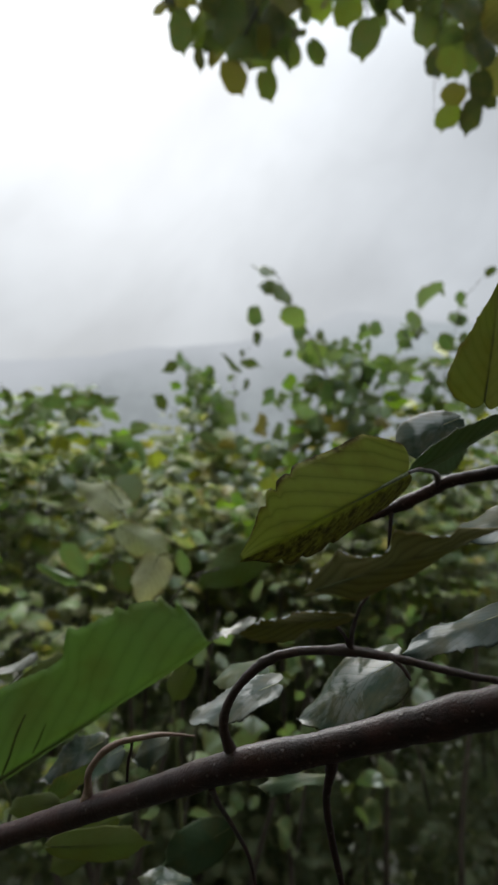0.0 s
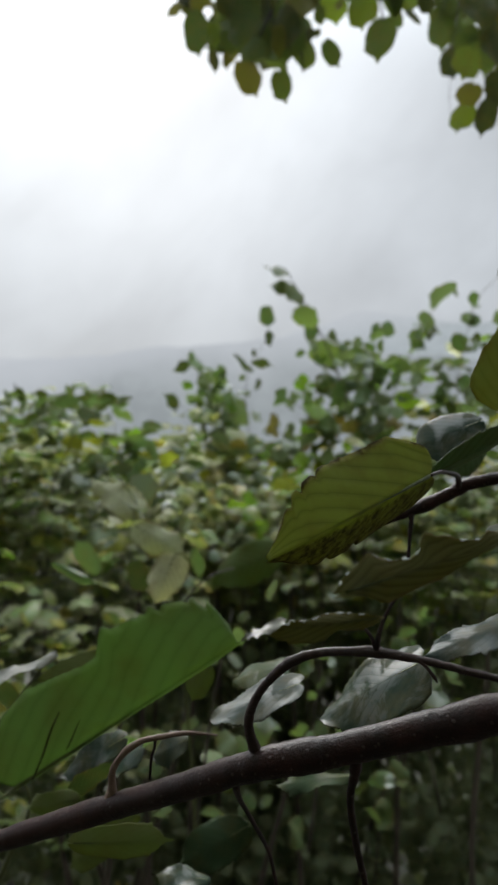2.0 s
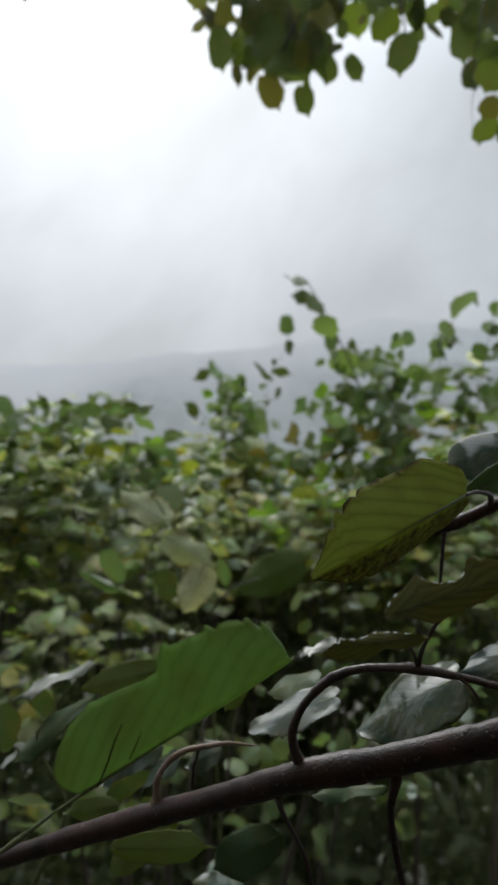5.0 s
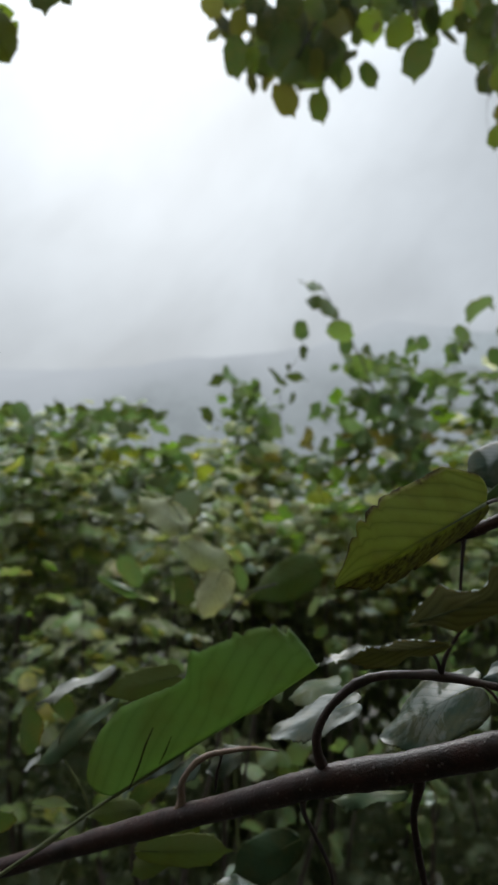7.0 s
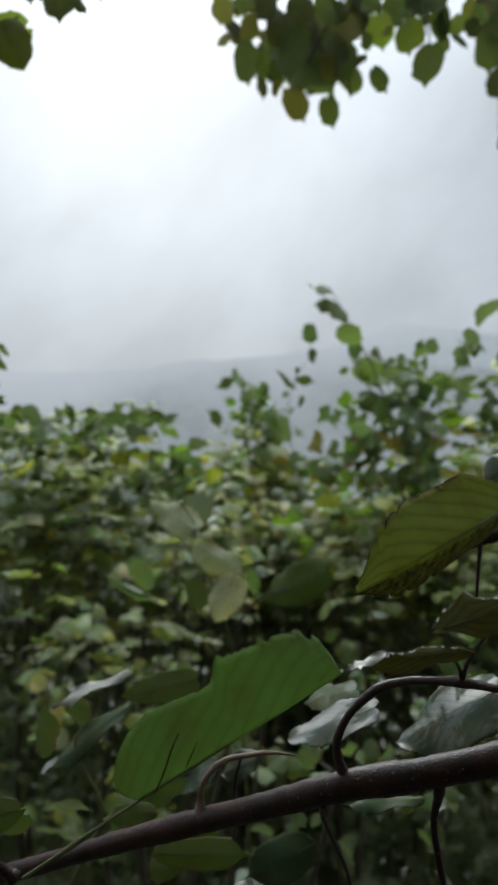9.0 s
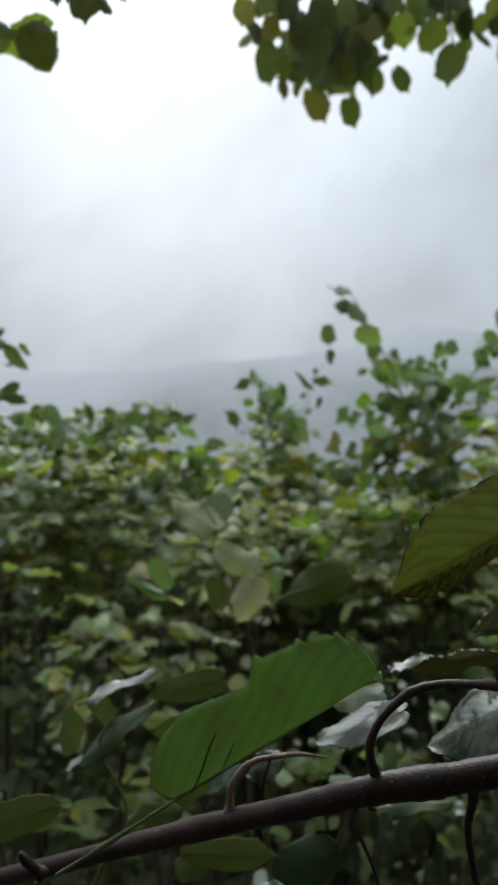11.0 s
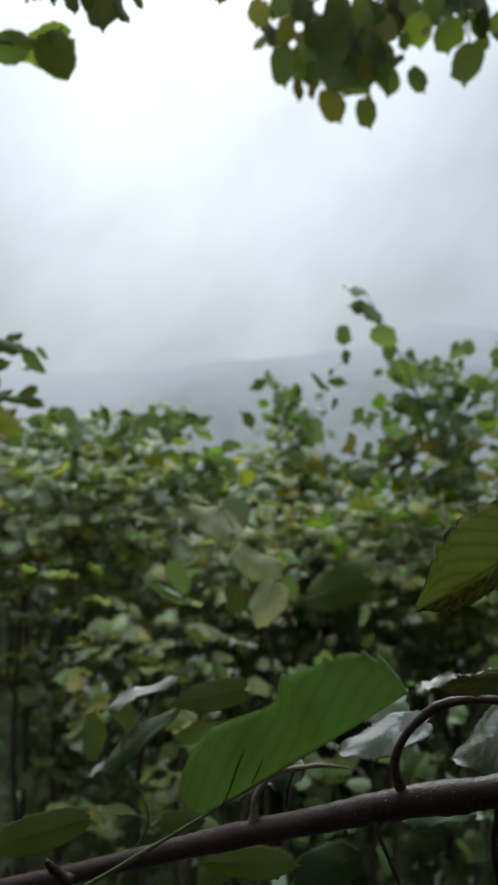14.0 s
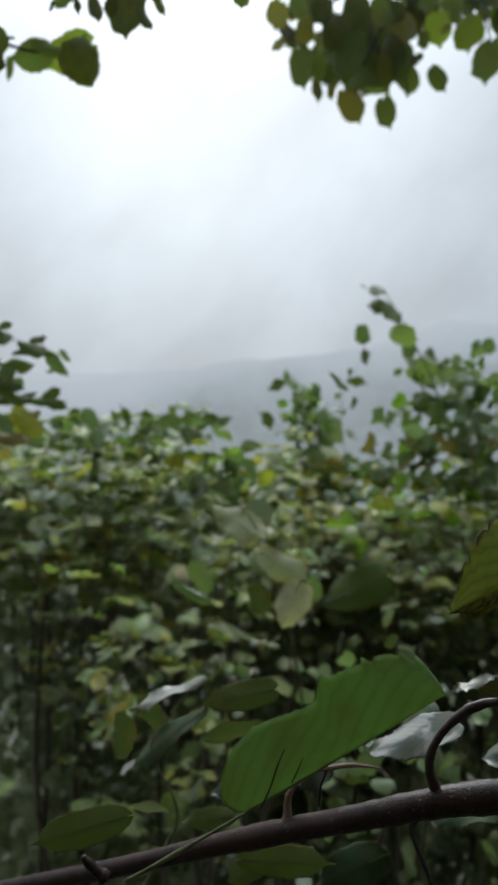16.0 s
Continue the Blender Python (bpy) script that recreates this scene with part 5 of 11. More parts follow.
leaf(tall_shoot, (0.454, 2.489, 1.58), (0.367, 2.452, 1.578), 0.051, 54, "yellow")
leaf(tall_shoot, (0.449, 2.517, 1.54), (0.392, 2.5, 1.494), 0.046, 54, "brown")
leaf(tall_shoot, (0.466, 2.334, 1.462), (0.424, 2.322, 1.45), 0.029, -54, "green")
leaf(tall_shoot, (0.204, 2.59, 1.439), (0.161, 2.583, 1.425), 0.031, 54, "yellow")
leaf(tall_shoot, (0.34, 2.61, 1.632), (0.399, 2.602, 1.627), 0.053, 54, "brown")
leaf(tall_shoot, (0.416, 2.355, 1.667), (0.346, 2.36, 1.643), 0.064, 54, "dark")
leaf(tall_shoot, (0.589, 2.64, 1.575), (0.627, 2.618, 1.567), 0.028, -54, "yellow")
leaf(tall_shoot, (0.088, 2.525, 1.5), (0.067, 2.531, 1.455), 0.042, 48, "yellow")
leaf(tall_shoot, (0.566, 2.303, 1.612), (0.515, 2.3, 1.609), 0.034, 54, "green")
leaf(tall_shoot, (0.264, 2.301, 1.425), (0.216, 2.31, 1.438), 0.030, 54, "green")
leaf(tall_shoot, (0.101, 2.412, 1.367), (0.164, 2.397, 1.354), 0.058, 52, "brown")
leaf(tall_shoot, (0.658, 2.384, 1.493), (0.697, 2.387, 1.501), 0.029, 54, "brown")
leaf(tall_shoot, (0.411, 2.476, 1.582), (0.347, 2.449, 1.55), 0.049, 54, "green")
leaf(tall_shoot, (0.191, 2.62, 1.534), (0.122, 2.594, 1.57), 0.069, 50, "green")
leaf(tall_shoot, (0.653, 2.386, 1.453), (0.718, 2.364, 1.459), 0.066, -52, "dark")
leaf(tall_shoot, (0.374, 2.552, 1.501), (0.432, 2.555, 1.484), 0.052, 52, "brown")
leaf(tall_shoot, (0.438, 2.335, 1.412), (0.493, 2.307, 1.43), 0.044, -54, "dark")
leaf(tall_shoot, (0.094, 2.456, 1.38), (0.052, 2.461, 1.373), 0.026, 54, "wet")
leaf(tall_shoot, (0.133, 2.351, 1.677), (0.177, 2.348, 1.681), 0.035, -54, "green")
leaf(tall_shoot, (0.429, 2.403, 1.553), (0.476, 2.385, 1.519), 0.038, 54, "green")
leaf(tall_shoot, (0.143, 2.671, 1.529), (0.064, 2.643, 1.549), 0.061, 54, "pale")
leaf(tall_shoot, (0.553, 2.54, 1.525), (0.598, 2.531, 1.54), 0.044, -52, "pale")
leaf(tall_shoot, (0.162, 2.682, 1.356), (0.11, 2.693, 1.33), 0.042, 54, "green")
leaf(tall_shoot, (0.219, 2.486, 1.671), (0.263, 2.472, 1.715), 0.049, 54, "green")
leaf(tall_shoot, (0.265, 2.425, 1.389), (0.336, 2.419, 1.384), 0.044, 54, "green")
leaf(tall_shoot, (0.699, 2.659, 1.409), (0.748, 2.643, 1.4), 0.043, 54, "wet")
leaf(tall_shoot, (0.497, 2.524, 1.629), (0.569, 2.525, 1.64), 0.039, -54, "yellow")
leaf(tall_shoot, (0.153, 2.338, 1.506), (0.117, 2.33, 1.452), 0.052, -54, "bright")
leaf(tall_shoot, (0.165, 2.479, 1.429), (0.227, 2.492, 1.387), 0.043, -54, "green")
leaf(tall_shoot, (0.716, 2.691, 1.486), (0.665, 2.701, 1.448), 0.056, 54, "green")
leaf(tall_shoot, (0.203, 2.357, 1.486), (0.248, 2.348, 1.485), 0.040, -52, "green")
leaf(tall_shoot, (0.084, 2.545, 1.589), (0.166, 2.507, 1.574), 0.057, -54, "green")
leaf(tall_shoot, (0.282, 2.674, 1.593), (0.207, 2.641, 1.584), 0.045, -54, "brown")
leaf(tall_shoot, (0.31, 2.345, 1.504), (0.255, 2.329, 1.521), 0.036, 54, "green")
leaf(tall_shoot, (0.276, 2.342, 1.606), (0.218, 2.34, 1.581), 0.046, -54, "dark")
leaf(tall_shoot, (0.265, 2.534, 1.492), (0.194, 2.507, 1.463), 0.042, -54, "green")
leaf(tall_shoot, (0.58, 2.361, 1.582), (0.529, 2.35, 1.553), 0.050, -53, "wet")
leaf(tall_shoot, (0.447, 2.526, 1.474), (0.373, 2.512, 1.479), 0.059, -54, "dark")
leaf(tall_shoot, (0.116, 2.614, 1.457), (0.185, 2.589, 1.466), 0.060, 54, "bright")
leaf(tall_shoot, (0.138, 2.564, 1.429), (0.084, 2.559, 1.435), 0.040, 54, "green")
leaf(tall_shoot, (0.196, 2.395, 1.48), (0.227, 2.4, 1.456), 0.034, -49, "pale")
leaf(tall_shoot, (0.66, 2.427, 1.438), (0.595, 2.435, 1.468), 0.065, -53, "wet")
leaf(tall_shoot, (0.695, 2.57, 1.441), (0.772, 2.55, 1.428), 0.065, 54, "bright")
leaf(tall_shoot, (0.411, 2.5, 1.644), (0.373, 2.503, 1.615), 0.041, -46, "dark")
leaf(tall_shoot, (0.181, 2.372, 1.572), (0.236, 2.339, 1.604), 0.041, 54, "dark")
leaf(tall_shoot, (0.173, 2.522, 1.635), (0.129, 2.501, 1.597), 0.037, 54, "dark")
leaf(tall_shoot, (0.539, 2.35, 1.56), (0.578, 2.329, 1.55), 0.041, 54, "pale")
leaf(tall_shoot, (0.534, 2.621, 1.491), (0.485, 2.633, 1.512), 0.050, 51, "brown")
leaf(tall_shoot, (0.424, 2.543, 1.492), (0.369, 2.553, 1.461), 0.044, 54, "green")
leaf(tall_shoot, (0.443, 2.426, 1.484), (0.517, 2.407, 1.506), 0.057, 54, "wet")
leaf(tall_shoot, (0.398, 2.56, 1.673), (0.335, 2.532, 1.654), 0.048, 54, "pale")
leaf(tall_shoot, (0.639, 2.672, 1.683), (0.684, 2.663, 1.655), 0.033, -54, "yellow")
leaf(tall_shoot, (0.102, 2.549, 1.525), (0.189, 2.553, 1.521), 0.068, 54, "dark")
leaf(tall_shoot, (0.333, 2.63, 1.365), (0.395, 2.623, 1.352), 0.048, -54, "wet")
leaf(tall_shoot, (0.089, 2.342, 1.384), (0.152, 2.336, 1.414), 0.058, 54, "dark")
leaf(tall_shoot, (0.592, 2.478, 1.581), (0.626, 2.486, 1.522), 0.047, -54, "bright")
leaf(tall_shoot, (0.208, 2.382, 1.425), (0.162, 2.362, 1.434), 0.037, -54, "dark")
leaf(tall_shoot, (0.657, 2.421, 1.393), (0.695, 2.408, 1.396), 0.039, -52, "yellow")
leaf(tall_shoot, (0.437, 2.634, 1.505), (0.398, 2.637, 1.488), 0.025, -54, "dark")
leaf(tall_shoot, (0.297, 2.313, 1.518), (0.26, 2.315, 1.542), 0.038, -48, "green")
leaf(tall_shoot, (0.655, 2.425, 1.584), (0.698, 2.427, 1.601), 0.035, 54, "wet")
leaf(tall_shoot, (0.57, 2.349, 1.404), (0.607, 2.356, 1.375), 0.040, -50, "pale")
leaf(tall_shoot, (0.218, 2.475, 1.434), (0.26, 2.461, 1.422), 0.037, 54, "green")
leaf(tall_shoot, (0.331, 2.674, 1.443), (0.383, 2.645, 1.474), 0.060, 52, "green")
leaf(tall_shoot, (0.173, 2.421, 1.602), (0.136, 2.404, 1.585), 0.037, 52, "brown")
leaf(tall_shoot, (0.179, 2.511, 1.459), (0.259, 2.501, 1.468), 0.050, -54, "yellow")
leaf(tall_shoot, (0.568, 2.348, 1.49), (0.512, 2.344, 1.469), 0.035, 54, "green")
leaf(tall_shoot, (0.717, 2.677, 1.57), (0.642, 2.667, 1.593), 0.065, -54, "wet")
leaf(tall_shoot, (0.155, 2.342, 1.668), (0.197, 2.334, 1.671), 0.028, 54, "brown")
leaf(tall_shoot, (0.065, 2.551, 1.532), (0.02, 2.527, 1.495), 0.045, -54, "yellow")
leaf(tall_shoot, (0.532, 2.601, 1.537), (0.577, 2.593, 1.523), 0.027, -54, "wet")
leaf(tall_shoot, (0.626, 2.62, 1.646), (0.683, 2.595, 1.644), 0.038, 54, "green")
leaf(tall_shoot, (0.606, 2.693, 1.611), (0.676, 2.676, 1.589), 0.055, 54, "bright")
leaf(tall_shoot, (0.608, 2.463, 1.408), (0.663, 2.447, 1.405), 0.051, 54, "pale")
leaf(tall_shoot, (0.385, 2.462, 1.522), (0.411, 2.437, 1.469), 0.043, 54, "bright")
leaf(tall_shoot, (0.213, 2.692, 1.45), (0.235, 2.696, 1.413), 0.032, 54, "yellow")
leaf(tall_shoot, (0.204, 2.555, 1.635), (0.265, 2.54, 1.646), 0.056, 51, "brown")
leaf(tall_shoot, (0.132, 2.511, 1.579), (0.125, 2.507, 1.545), 0.030, 53, "green")
leaf(tall_shoot, (0.548, 2.644, 1.501), (0.606, 2.648, 1.492), 0.051, -52, "pale")
leaf(tall_shoot, (0.373, 2.319, 1.607), (0.312, 2.319, 1.616), 0.049, 54, "green")
leaf(tall_shoot, (0.655, 2.418, 1.515), (0.571, 2.386, 1.494), 0.054, -54, "green")
leaf(tall_shoot, (0.336, 2.689, 1.393), (0.388, 2.693, 1.381), 0.031, -54, "green")
leaf(tall_shoot, (0.145, 2.32, 1.431), (0.085, 2.308, 1.439), 0.032, -54, "yellow")
leaf(tall_shoot, (0.289, 2.316, 1.609), (0.352, 2.28, 1.59), 0.060, 54, "pale")
leaf(tall_shoot, (0.195, 2.397, 1.624), (0.123, 2.369, 1.594), 0.065, -54, "wet")
leaf(tall_shoot, (0.5, 2.629, 1.462), (0.451, 2.628, 1.445), 0.044, -54, "bright")
leaf(tall_shoot, (0.698, 2.543, 1.537), (0.625, 2.524, 1.545), 0.046, 54, "dark")
leaf(tall_shoot, (0.44, 2.324, 1.575), (0.482, 2.333, 1.614), 0.049, 53, "wet")
leaf(tall_shoot, (0.529, 2.569, 1.396), (0.447, 2.555, 1.384), 0.071, -50, "wet")
leaf(tall_shoot, (0.335, 2.645, 1.585), (0.299, 2.632, 1.548), 0.038, 54, "yellow")
leaf(tall_shoot, (0.405, 2.67, 1.5), (0.444, 2.672, 1.451), 0.051, -54, "dark")
leaf(tall_shoot, (0.406, 2.372, 1.644), (0.467, 2.36, 1.661), 0.039, -54, "bright")
leaf(tall_shoot, (0.096, 2.351, 1.397), (0.16, 2.344, 1.398), 0.054, 54, "green")
leaf(tall_shoot, (0.244, 2.556, 1.519), (0.308, 2.527, 1.541), 0.039, 54, "bright")
leaf(tall_shoot, (0.335, 2.643, 1.502), (0.289, 2.616, 1.467), 0.041, -54, "bright")
leaf(tall_shoot, (0.494, 2.676, 1.443), (0.561, 2.666, 1.422), 0.064, 51, "green")
leaf(tall_shoot, (0.563, 2.628, 1.606), (0.652, 2.637, 1.622), 0.077, 49, "green")
leaf(tall_shoot, (0.549, 2.561, 1.4), (0.6, 2.54, 1.4), 0.053, -54, "green")
leaf(tall_shoot, (0.561, 2.634, 1.452), (0.618, 2.624, 1.438), 0.035, 54, "yellow")
leaf(tall_shoot, (0.177, 2.398, 1.417), (0.143, 2.406, 1.399), 0.027, 54, "yellow")
leaf(tall_shoot, (0.485, 2.3, 1.454), (0.526, 2.308, 1.448), 0.027, -54, "bright")
leaf(tall_shoot, (0.347, 2.499, 1.479), (0.396, 2.493, 1.463), 0.036, -54, "yellow")
leaf(tall_shoot, (0.1, 2.556, 1.594), (0.035, 2.555, 1.549), 0.046, 54, "bright")
leaf(tall_shoot, (0.488, 2.495, 1.471), (0.413, 2.474, 1.48), 0.061, 54, "pale")
leaf(tall_shoot, (0.711, 2.697, 1.703), (0.781, 2.702, 1.672), 0.058, 54, "dark")
leaf(tall_shoot, (0.202, 2.372, 1.441), (0.269, 2.361, 1.432), 0.038, 54, "wet")
leaf(tall_shoot, (0.542, 2.451, 1.548), (0.475, 2.425, 1.562), 0.058, -54, "brown")
leaf(tall_shoot, (0.377, 2.421, 1.624), (0.31, 2.436, 1.601), 0.041, -54, "bright")
leaf(tall_shoot, (0.236, 2.47, 1.545), (0.187, 2.464, 1.54), 0.039, 54, "yellow")
leaf(tall_shoot, (0.583, 2.369, 1.671), (0.528, 2.343, 1.638), 0.037, 54, "pale")
leaf(tall_shoot, (0.102, 2.328, 1.429), (0.039, 2.307, 1.416), 0.037, 54, "yellow")
leaf(tall_shoot, (0.107, 2.231, 1.486), (0.168, 2.225, 1.493), 0.053, -53, "bright")
leaf(tall_shoot, (0.252, 2.394, 1.445), (0.204, 2.403, 1.424), 0.040, -54, "bright")
leaf(tall_shoot, (0.123, 2.136, 1.446), (0.051, 2.113, 1.446), 0.042, 54, "bright")
leaf(tall_shoot, (0.223, 2.175, 1.478), (0.27, 2.148, 1.519), 0.060, -53, "green")
leaf(tall_shoot, (0.083, 2.277, 1.434), (0.13, 2.252, 1.429), 0.035, -54, "green")
leaf(tall_shoot, (0.238, 2.355, 1.429), (0.286, 2.36, 1.429), 0.026, 54, "yellow")
leaf(tall_shoot, (0.136, 2.241, 1.44), (0.074, 2.212, 1.428), 0.035, -54, "bright")
leaf(tall_shoot, (0.128, 2.206, 1.45), (0.18, 2.209, 1.439), 0.041, -54, "green")
leaf(tall_shoot, (0.205, 2.098, 1.471), (0.163, 2.088, 1.467), 0.022, 54, "bright")
leaf(tall_shoot, (0.211, 2.091, 1.435), (0.151, 2.069, 1.422), 0.047, -54, "bright")
leaf(tall_shoot, (0.217, 2.092, 1.468), (0.276, 2.081, 1.46), 0.054, -53, "yellow")
leaf(tall_shoot, (0.076, 2.227, 1.457), (0.014, 2.221, 1.443), 0.037, 54, "bright")
leaf(tall_shoot, (0.163, 2.112, 1.449), (0.114, 2.102, 1.418), 0.049, -53, "green")
leaf(tall_shoot, (0.209, 2.366, 1.442), (0.249, 2.37, 1.443), 0.034, -51, "bright")
leaf(tall_shoot, (0.134, 2.391, 1.441), (0.152, 2.395, 1.408), 0.024, -54, "green")
leaf(tall_shoot, (-0.027, 2.283, 1.295), (0.002, 2.262, 1.267), 0.040, -51, "yellow")
leaf(tall_shoot, (-0.008, 2.013, 1.381), (0.007, 2.005, 1.356), 0.027, -44, "yellow")
leaf(tall_shoot, (-0.039, 2.004, 1.346), (-0.071, 1.992, 1.334), 0.021, 54, "green")
leaf(tall_shoot, (-0, 2.233, 1.322), (-0.073, 2.247, 1.32), 0.048, -54, "bright")
leaf(tall_shoot, (-0.003, 2.134, 1.378), (-0.066, 2.147, 1.346), 0.055, 54, "bright")
leaf(tall_shoot, (-0.053, 2.246, 1.299), (-0.01, 2.222, 1.323), 0.031, -54, "green")
leaf(tall_shoot, (-0.007, 2.126, 1.39), (-0.043, 2.1, 1.441), 0.057, 51, "bright")
leaf(tall_shoot, (0.012, 1.994, 1.357), (-0.037, 1.987, 1.372), 0.042, -54, "green")
leaf(tall_shoot, (-0.041, 2.116, 1.387), (-0.105, 2.119, 1.378), 0.049, -54, "bright")
leaf(tall_shoot, (0.023, 2.07, 1.348), (-0.018, 2.08, 1.298), 0.054, 54, "bright")
leaf(tall_shoot, (-0.016, 2.145, 1.34), (-0.066, 2.128, 1.347), 0.028, 54, "yellow")
leaf(tall_shoot, (-0.01, 2.088, 1.349), (0.026, 2.087, 1.321), 0.039, 54, "bright")

MIXED = ("green", "green", "bright", "green", "wet")
leafy(tall_shoot, ((0.35, 2.42, 1.50), (0.32, 2.42, 1.66), (0.27, 2.42, 1.83), (0.22, 2.42, 1.96)), 26, 0.10, 301, MIXED)
leafy(tall_shoot, ((0.35, 2.42, 1.50), (0.38, 2.42, 1.68), (0.40, 2.42, 1.84), (0.42, 2.42, 1.93)), 22, 0.09, 302, MIXED)
leafy(tall_shoot, ((0.32, 2.42, 1.66), (0.23, 2.42, 1.68), (0.12, 2.42, 1.73)), 9, 0.05, 303, MIXED)
leafy(tall_shoot, ((0.36, 2.36, 1.44), (0.24, 2.22, 1.45), (0.09, 2.16, 1.47)), 30, 0.09, 305, ("yellow", "yellow", "bright", "green", "pale"))
leafy(tall_shoot, ((0.35, 2.45, 1.53), (0.26, 2.45, 1.55), (0.06, 2.45, 1.60)), 26, 0.07, 304, MIXED + ("yellow", "yellow"))

slender_shoot = thing("hazel_shoot", (0.35, 2.35, -0.5), "slender hazel shoot bending over under its top leaf", "shoot", SHOOTS)
tube("stem", [(0.4168, 2.35, 1.3868, 0.0023), (0.4349, 2.35, 1.5972, 0.0020), (0.4555, 2.35, 1.7879, 0.0018), (0.4958, 2.35, 1.8947, 0.0015), (0.5497, 2.35, 1.9804, 0.0013), (0.5698, 2.35, 2.0446, 0.0011), (0.6258, 2.35, 2.1303, 0.0008), (0.6617, 2.35, 2.1518, 0.0006)], STEM, slender_shoot, steps=5, sides=6)
leaf(slender_shoot, (0.639, 2.268, 2.128), (0.54, 2.241, 2.054), 0.085, -54, "green")
leaf(slender_shoot, (0.622, 2.317, 2.15), (0.665, 2.326, 2.11), 0.031, 54, "wet")
leaf(slender_shoot, (0.555, 2.401, 2.07), (0.596, 2.393, 2.007), 0.064, 34, "green")
leaf(slender_shoot, (0.588, 2.497, 2.028), (0.633, 2.478, 2.019), 0.046, 54, "dark")
leaf(slender_shoot, (0.56, 2.36, 2.017), (0.519, 2.341, 2.025), 0.022, 54, "green")
leaf(slender_shoot, (0.54, 2.323, 2.003), (0.542, 2.301, 1.919), 0.070, -51, "green")
leaf(slender_shoot, (0.582, 2.408, 1.987), (0.531, 2.396, 1.994), 0.036, -54, "green")
leaf(slender_shoot, (0.523, 2.325, 1.996), (0.505, 2.331, 1.956), 0.040, 16, "green")
leaf(slender_shoot, (0.525, 2.4, 2.01), (0.546, 2.394, 2.004), 0.020, -54, "wet")
leaf(slender_shoot, (0.511, 2.34, 1.972), (0.53, 2.33, 1.953), 0.023, -54, "green")
leaf(slender_shoot, (0.47, 2.422, 1.925), (0.547, 2.422, 1.908), 0.069, -47, "green")
leaf(slender_shoot, (0.55, 2.527, 1.91), (0.601, 2.539, 1.876), 0.053, 46, "wet")
leaf(slender_shoot, (0.457, 2.307, 1.891), (0.403, 2.281, 1.87), 0.044, -54, "green")
leaf(slender_shoot, (0.566, 2.306, 1.883), (0.501, 2.288, 1.836), 0.067, -44, "green")
leaf(slender_shoot, (0.569, 2.383, 1.851), (0.533, 2.385, 1.844), 0.032, -43, "dark")
leaf(slender_shoot, (0.579, 2.36, 1.861), (0.541, 2.361, 1.847), 0.035, -46, "green")
leaf(slender_shoot, (0.516, 2.247, 1.836), (0.495, 2.23, 1.786), 0.046, 38, "green")
leaf(slender_shoot, (0.559, 2.526, 1.826), (0.592, 2.522, 1.797), 0.025, -54, "dark")
leaf(slender_shoot, (0.538, 2.327, 1.822), (0.505, 2.327, 1.825), 0.029, -51, "wet")
leaf(slender_shoot, (0.488, 2.417, 1.864), (0.461, 2.397, 1.806), 0.054, -27, "green")
leaf(slender_shoot, (0.455, 2.379, 1.816), (0.478, 2.366, 1.802), 0.017, -54, "green")
leaf(slender_shoot, (0.448, 2.363, 1.896), (0.496, 2.328, 1.849), 0.066, 54, "green")
leaf(slender_shoot, (0.496, 2.512, 1.889), (0.543, 2.493, 1.855), 0.037, -54, "wet")
leaf(slender_shoot, (0.494, 2.277, 1.939), (0.54, 2.267, 1.91), 0.049, 53, "green")
leaf(slender_shoot, (0.536, 2.347, 1.946), (0.502, 2.33, 1.915), 0.038, -53, "green")
leaf(slender_shoot, (0.571, 2.272, 1.995), (0.542, 2.275, 1.959), 0.040, 50, "dark")
leaf(slender_shoot, (0.58, 2.313, 1.998), (0.605, 2.301, 1.985), 0.028, -44, "wet")
leaf(slender_shoot, (0.575, 2.437, 1.987), (0.542, 2.423, 1.977), 0.030, -49, "green")

leafy_shoot = thing("hazel_shoot", (-0.25, 2.85, -0.6), "leafy green hazel shoot standing above the hedge", "shoot", SHOOTS)
tube("stem", [(-0.1147, 2.85, 1.0764, 0.0032), (-0.135, 2.85, 1.3981, 0.0027), (-0.1591, 2.85, 1.5926, 0.0023), (-0.1825, 2.85, 1.7492, 0.0018), (-0.2515, 2.85, 1.8797, 0.0013), (-0.287, 2.85, 1.9786, 0.0008)], STEM, leafy_shoot, steps=5, sides=6)
tube("stem", [(-0.1591, 2.85, 1.5926, 0.0019), (-0.1028, 2.85, 1.6983, 0.0012), (-0.0912, 2.85, 1.764, 0.0004)], STEM, leafy_shoot, steps=5, sides=6)
leaf(leafy_shoot, (-0.304, 2.803, 1.98), (-0.252, 2.785, 1.891), 0.084, -50, "green")
leaf(leafy_shoot, (-0.298, 2.96, 1.953), (-0.221, 2.957, 1.941), 0.041, -54, "green")
leaf(leafy_shoot, (-0.341, 2.986, 1.962), (-0.39, 2.955, 1.912), 0.064, -52, "dark")
leaf(leafy_shoot, (-0.199, 2.925, 1.943), (-0.196, 2.929, 1.85), 0.078, 51, "green")
leaf(leafy_shoot, (-0.212, 2.956, 1.897), (-0.181, 2.943, 1.831), 0.060, -43, "green")
leaf(leafy_shoot, (-0.184, 2.91, 1.914), (-0.183, 2.906, 1.863), 0.026, -54, "wet")
leaf(leafy_shoot, (-0.175, 2.919, 1.904), (-0.236, 2.891, 1.901), 0.057, -46, "green")
leaf(leafy_shoot, (-0.23, 2.817, 1.894), (-0.278, 2.807, 1.83), 0.069, 16, "green")
leaf(leafy_shoot, (-0.281, 3.006, 1.858), (-0.242, 3.006, 1.856), 0.028, -54, "wet")
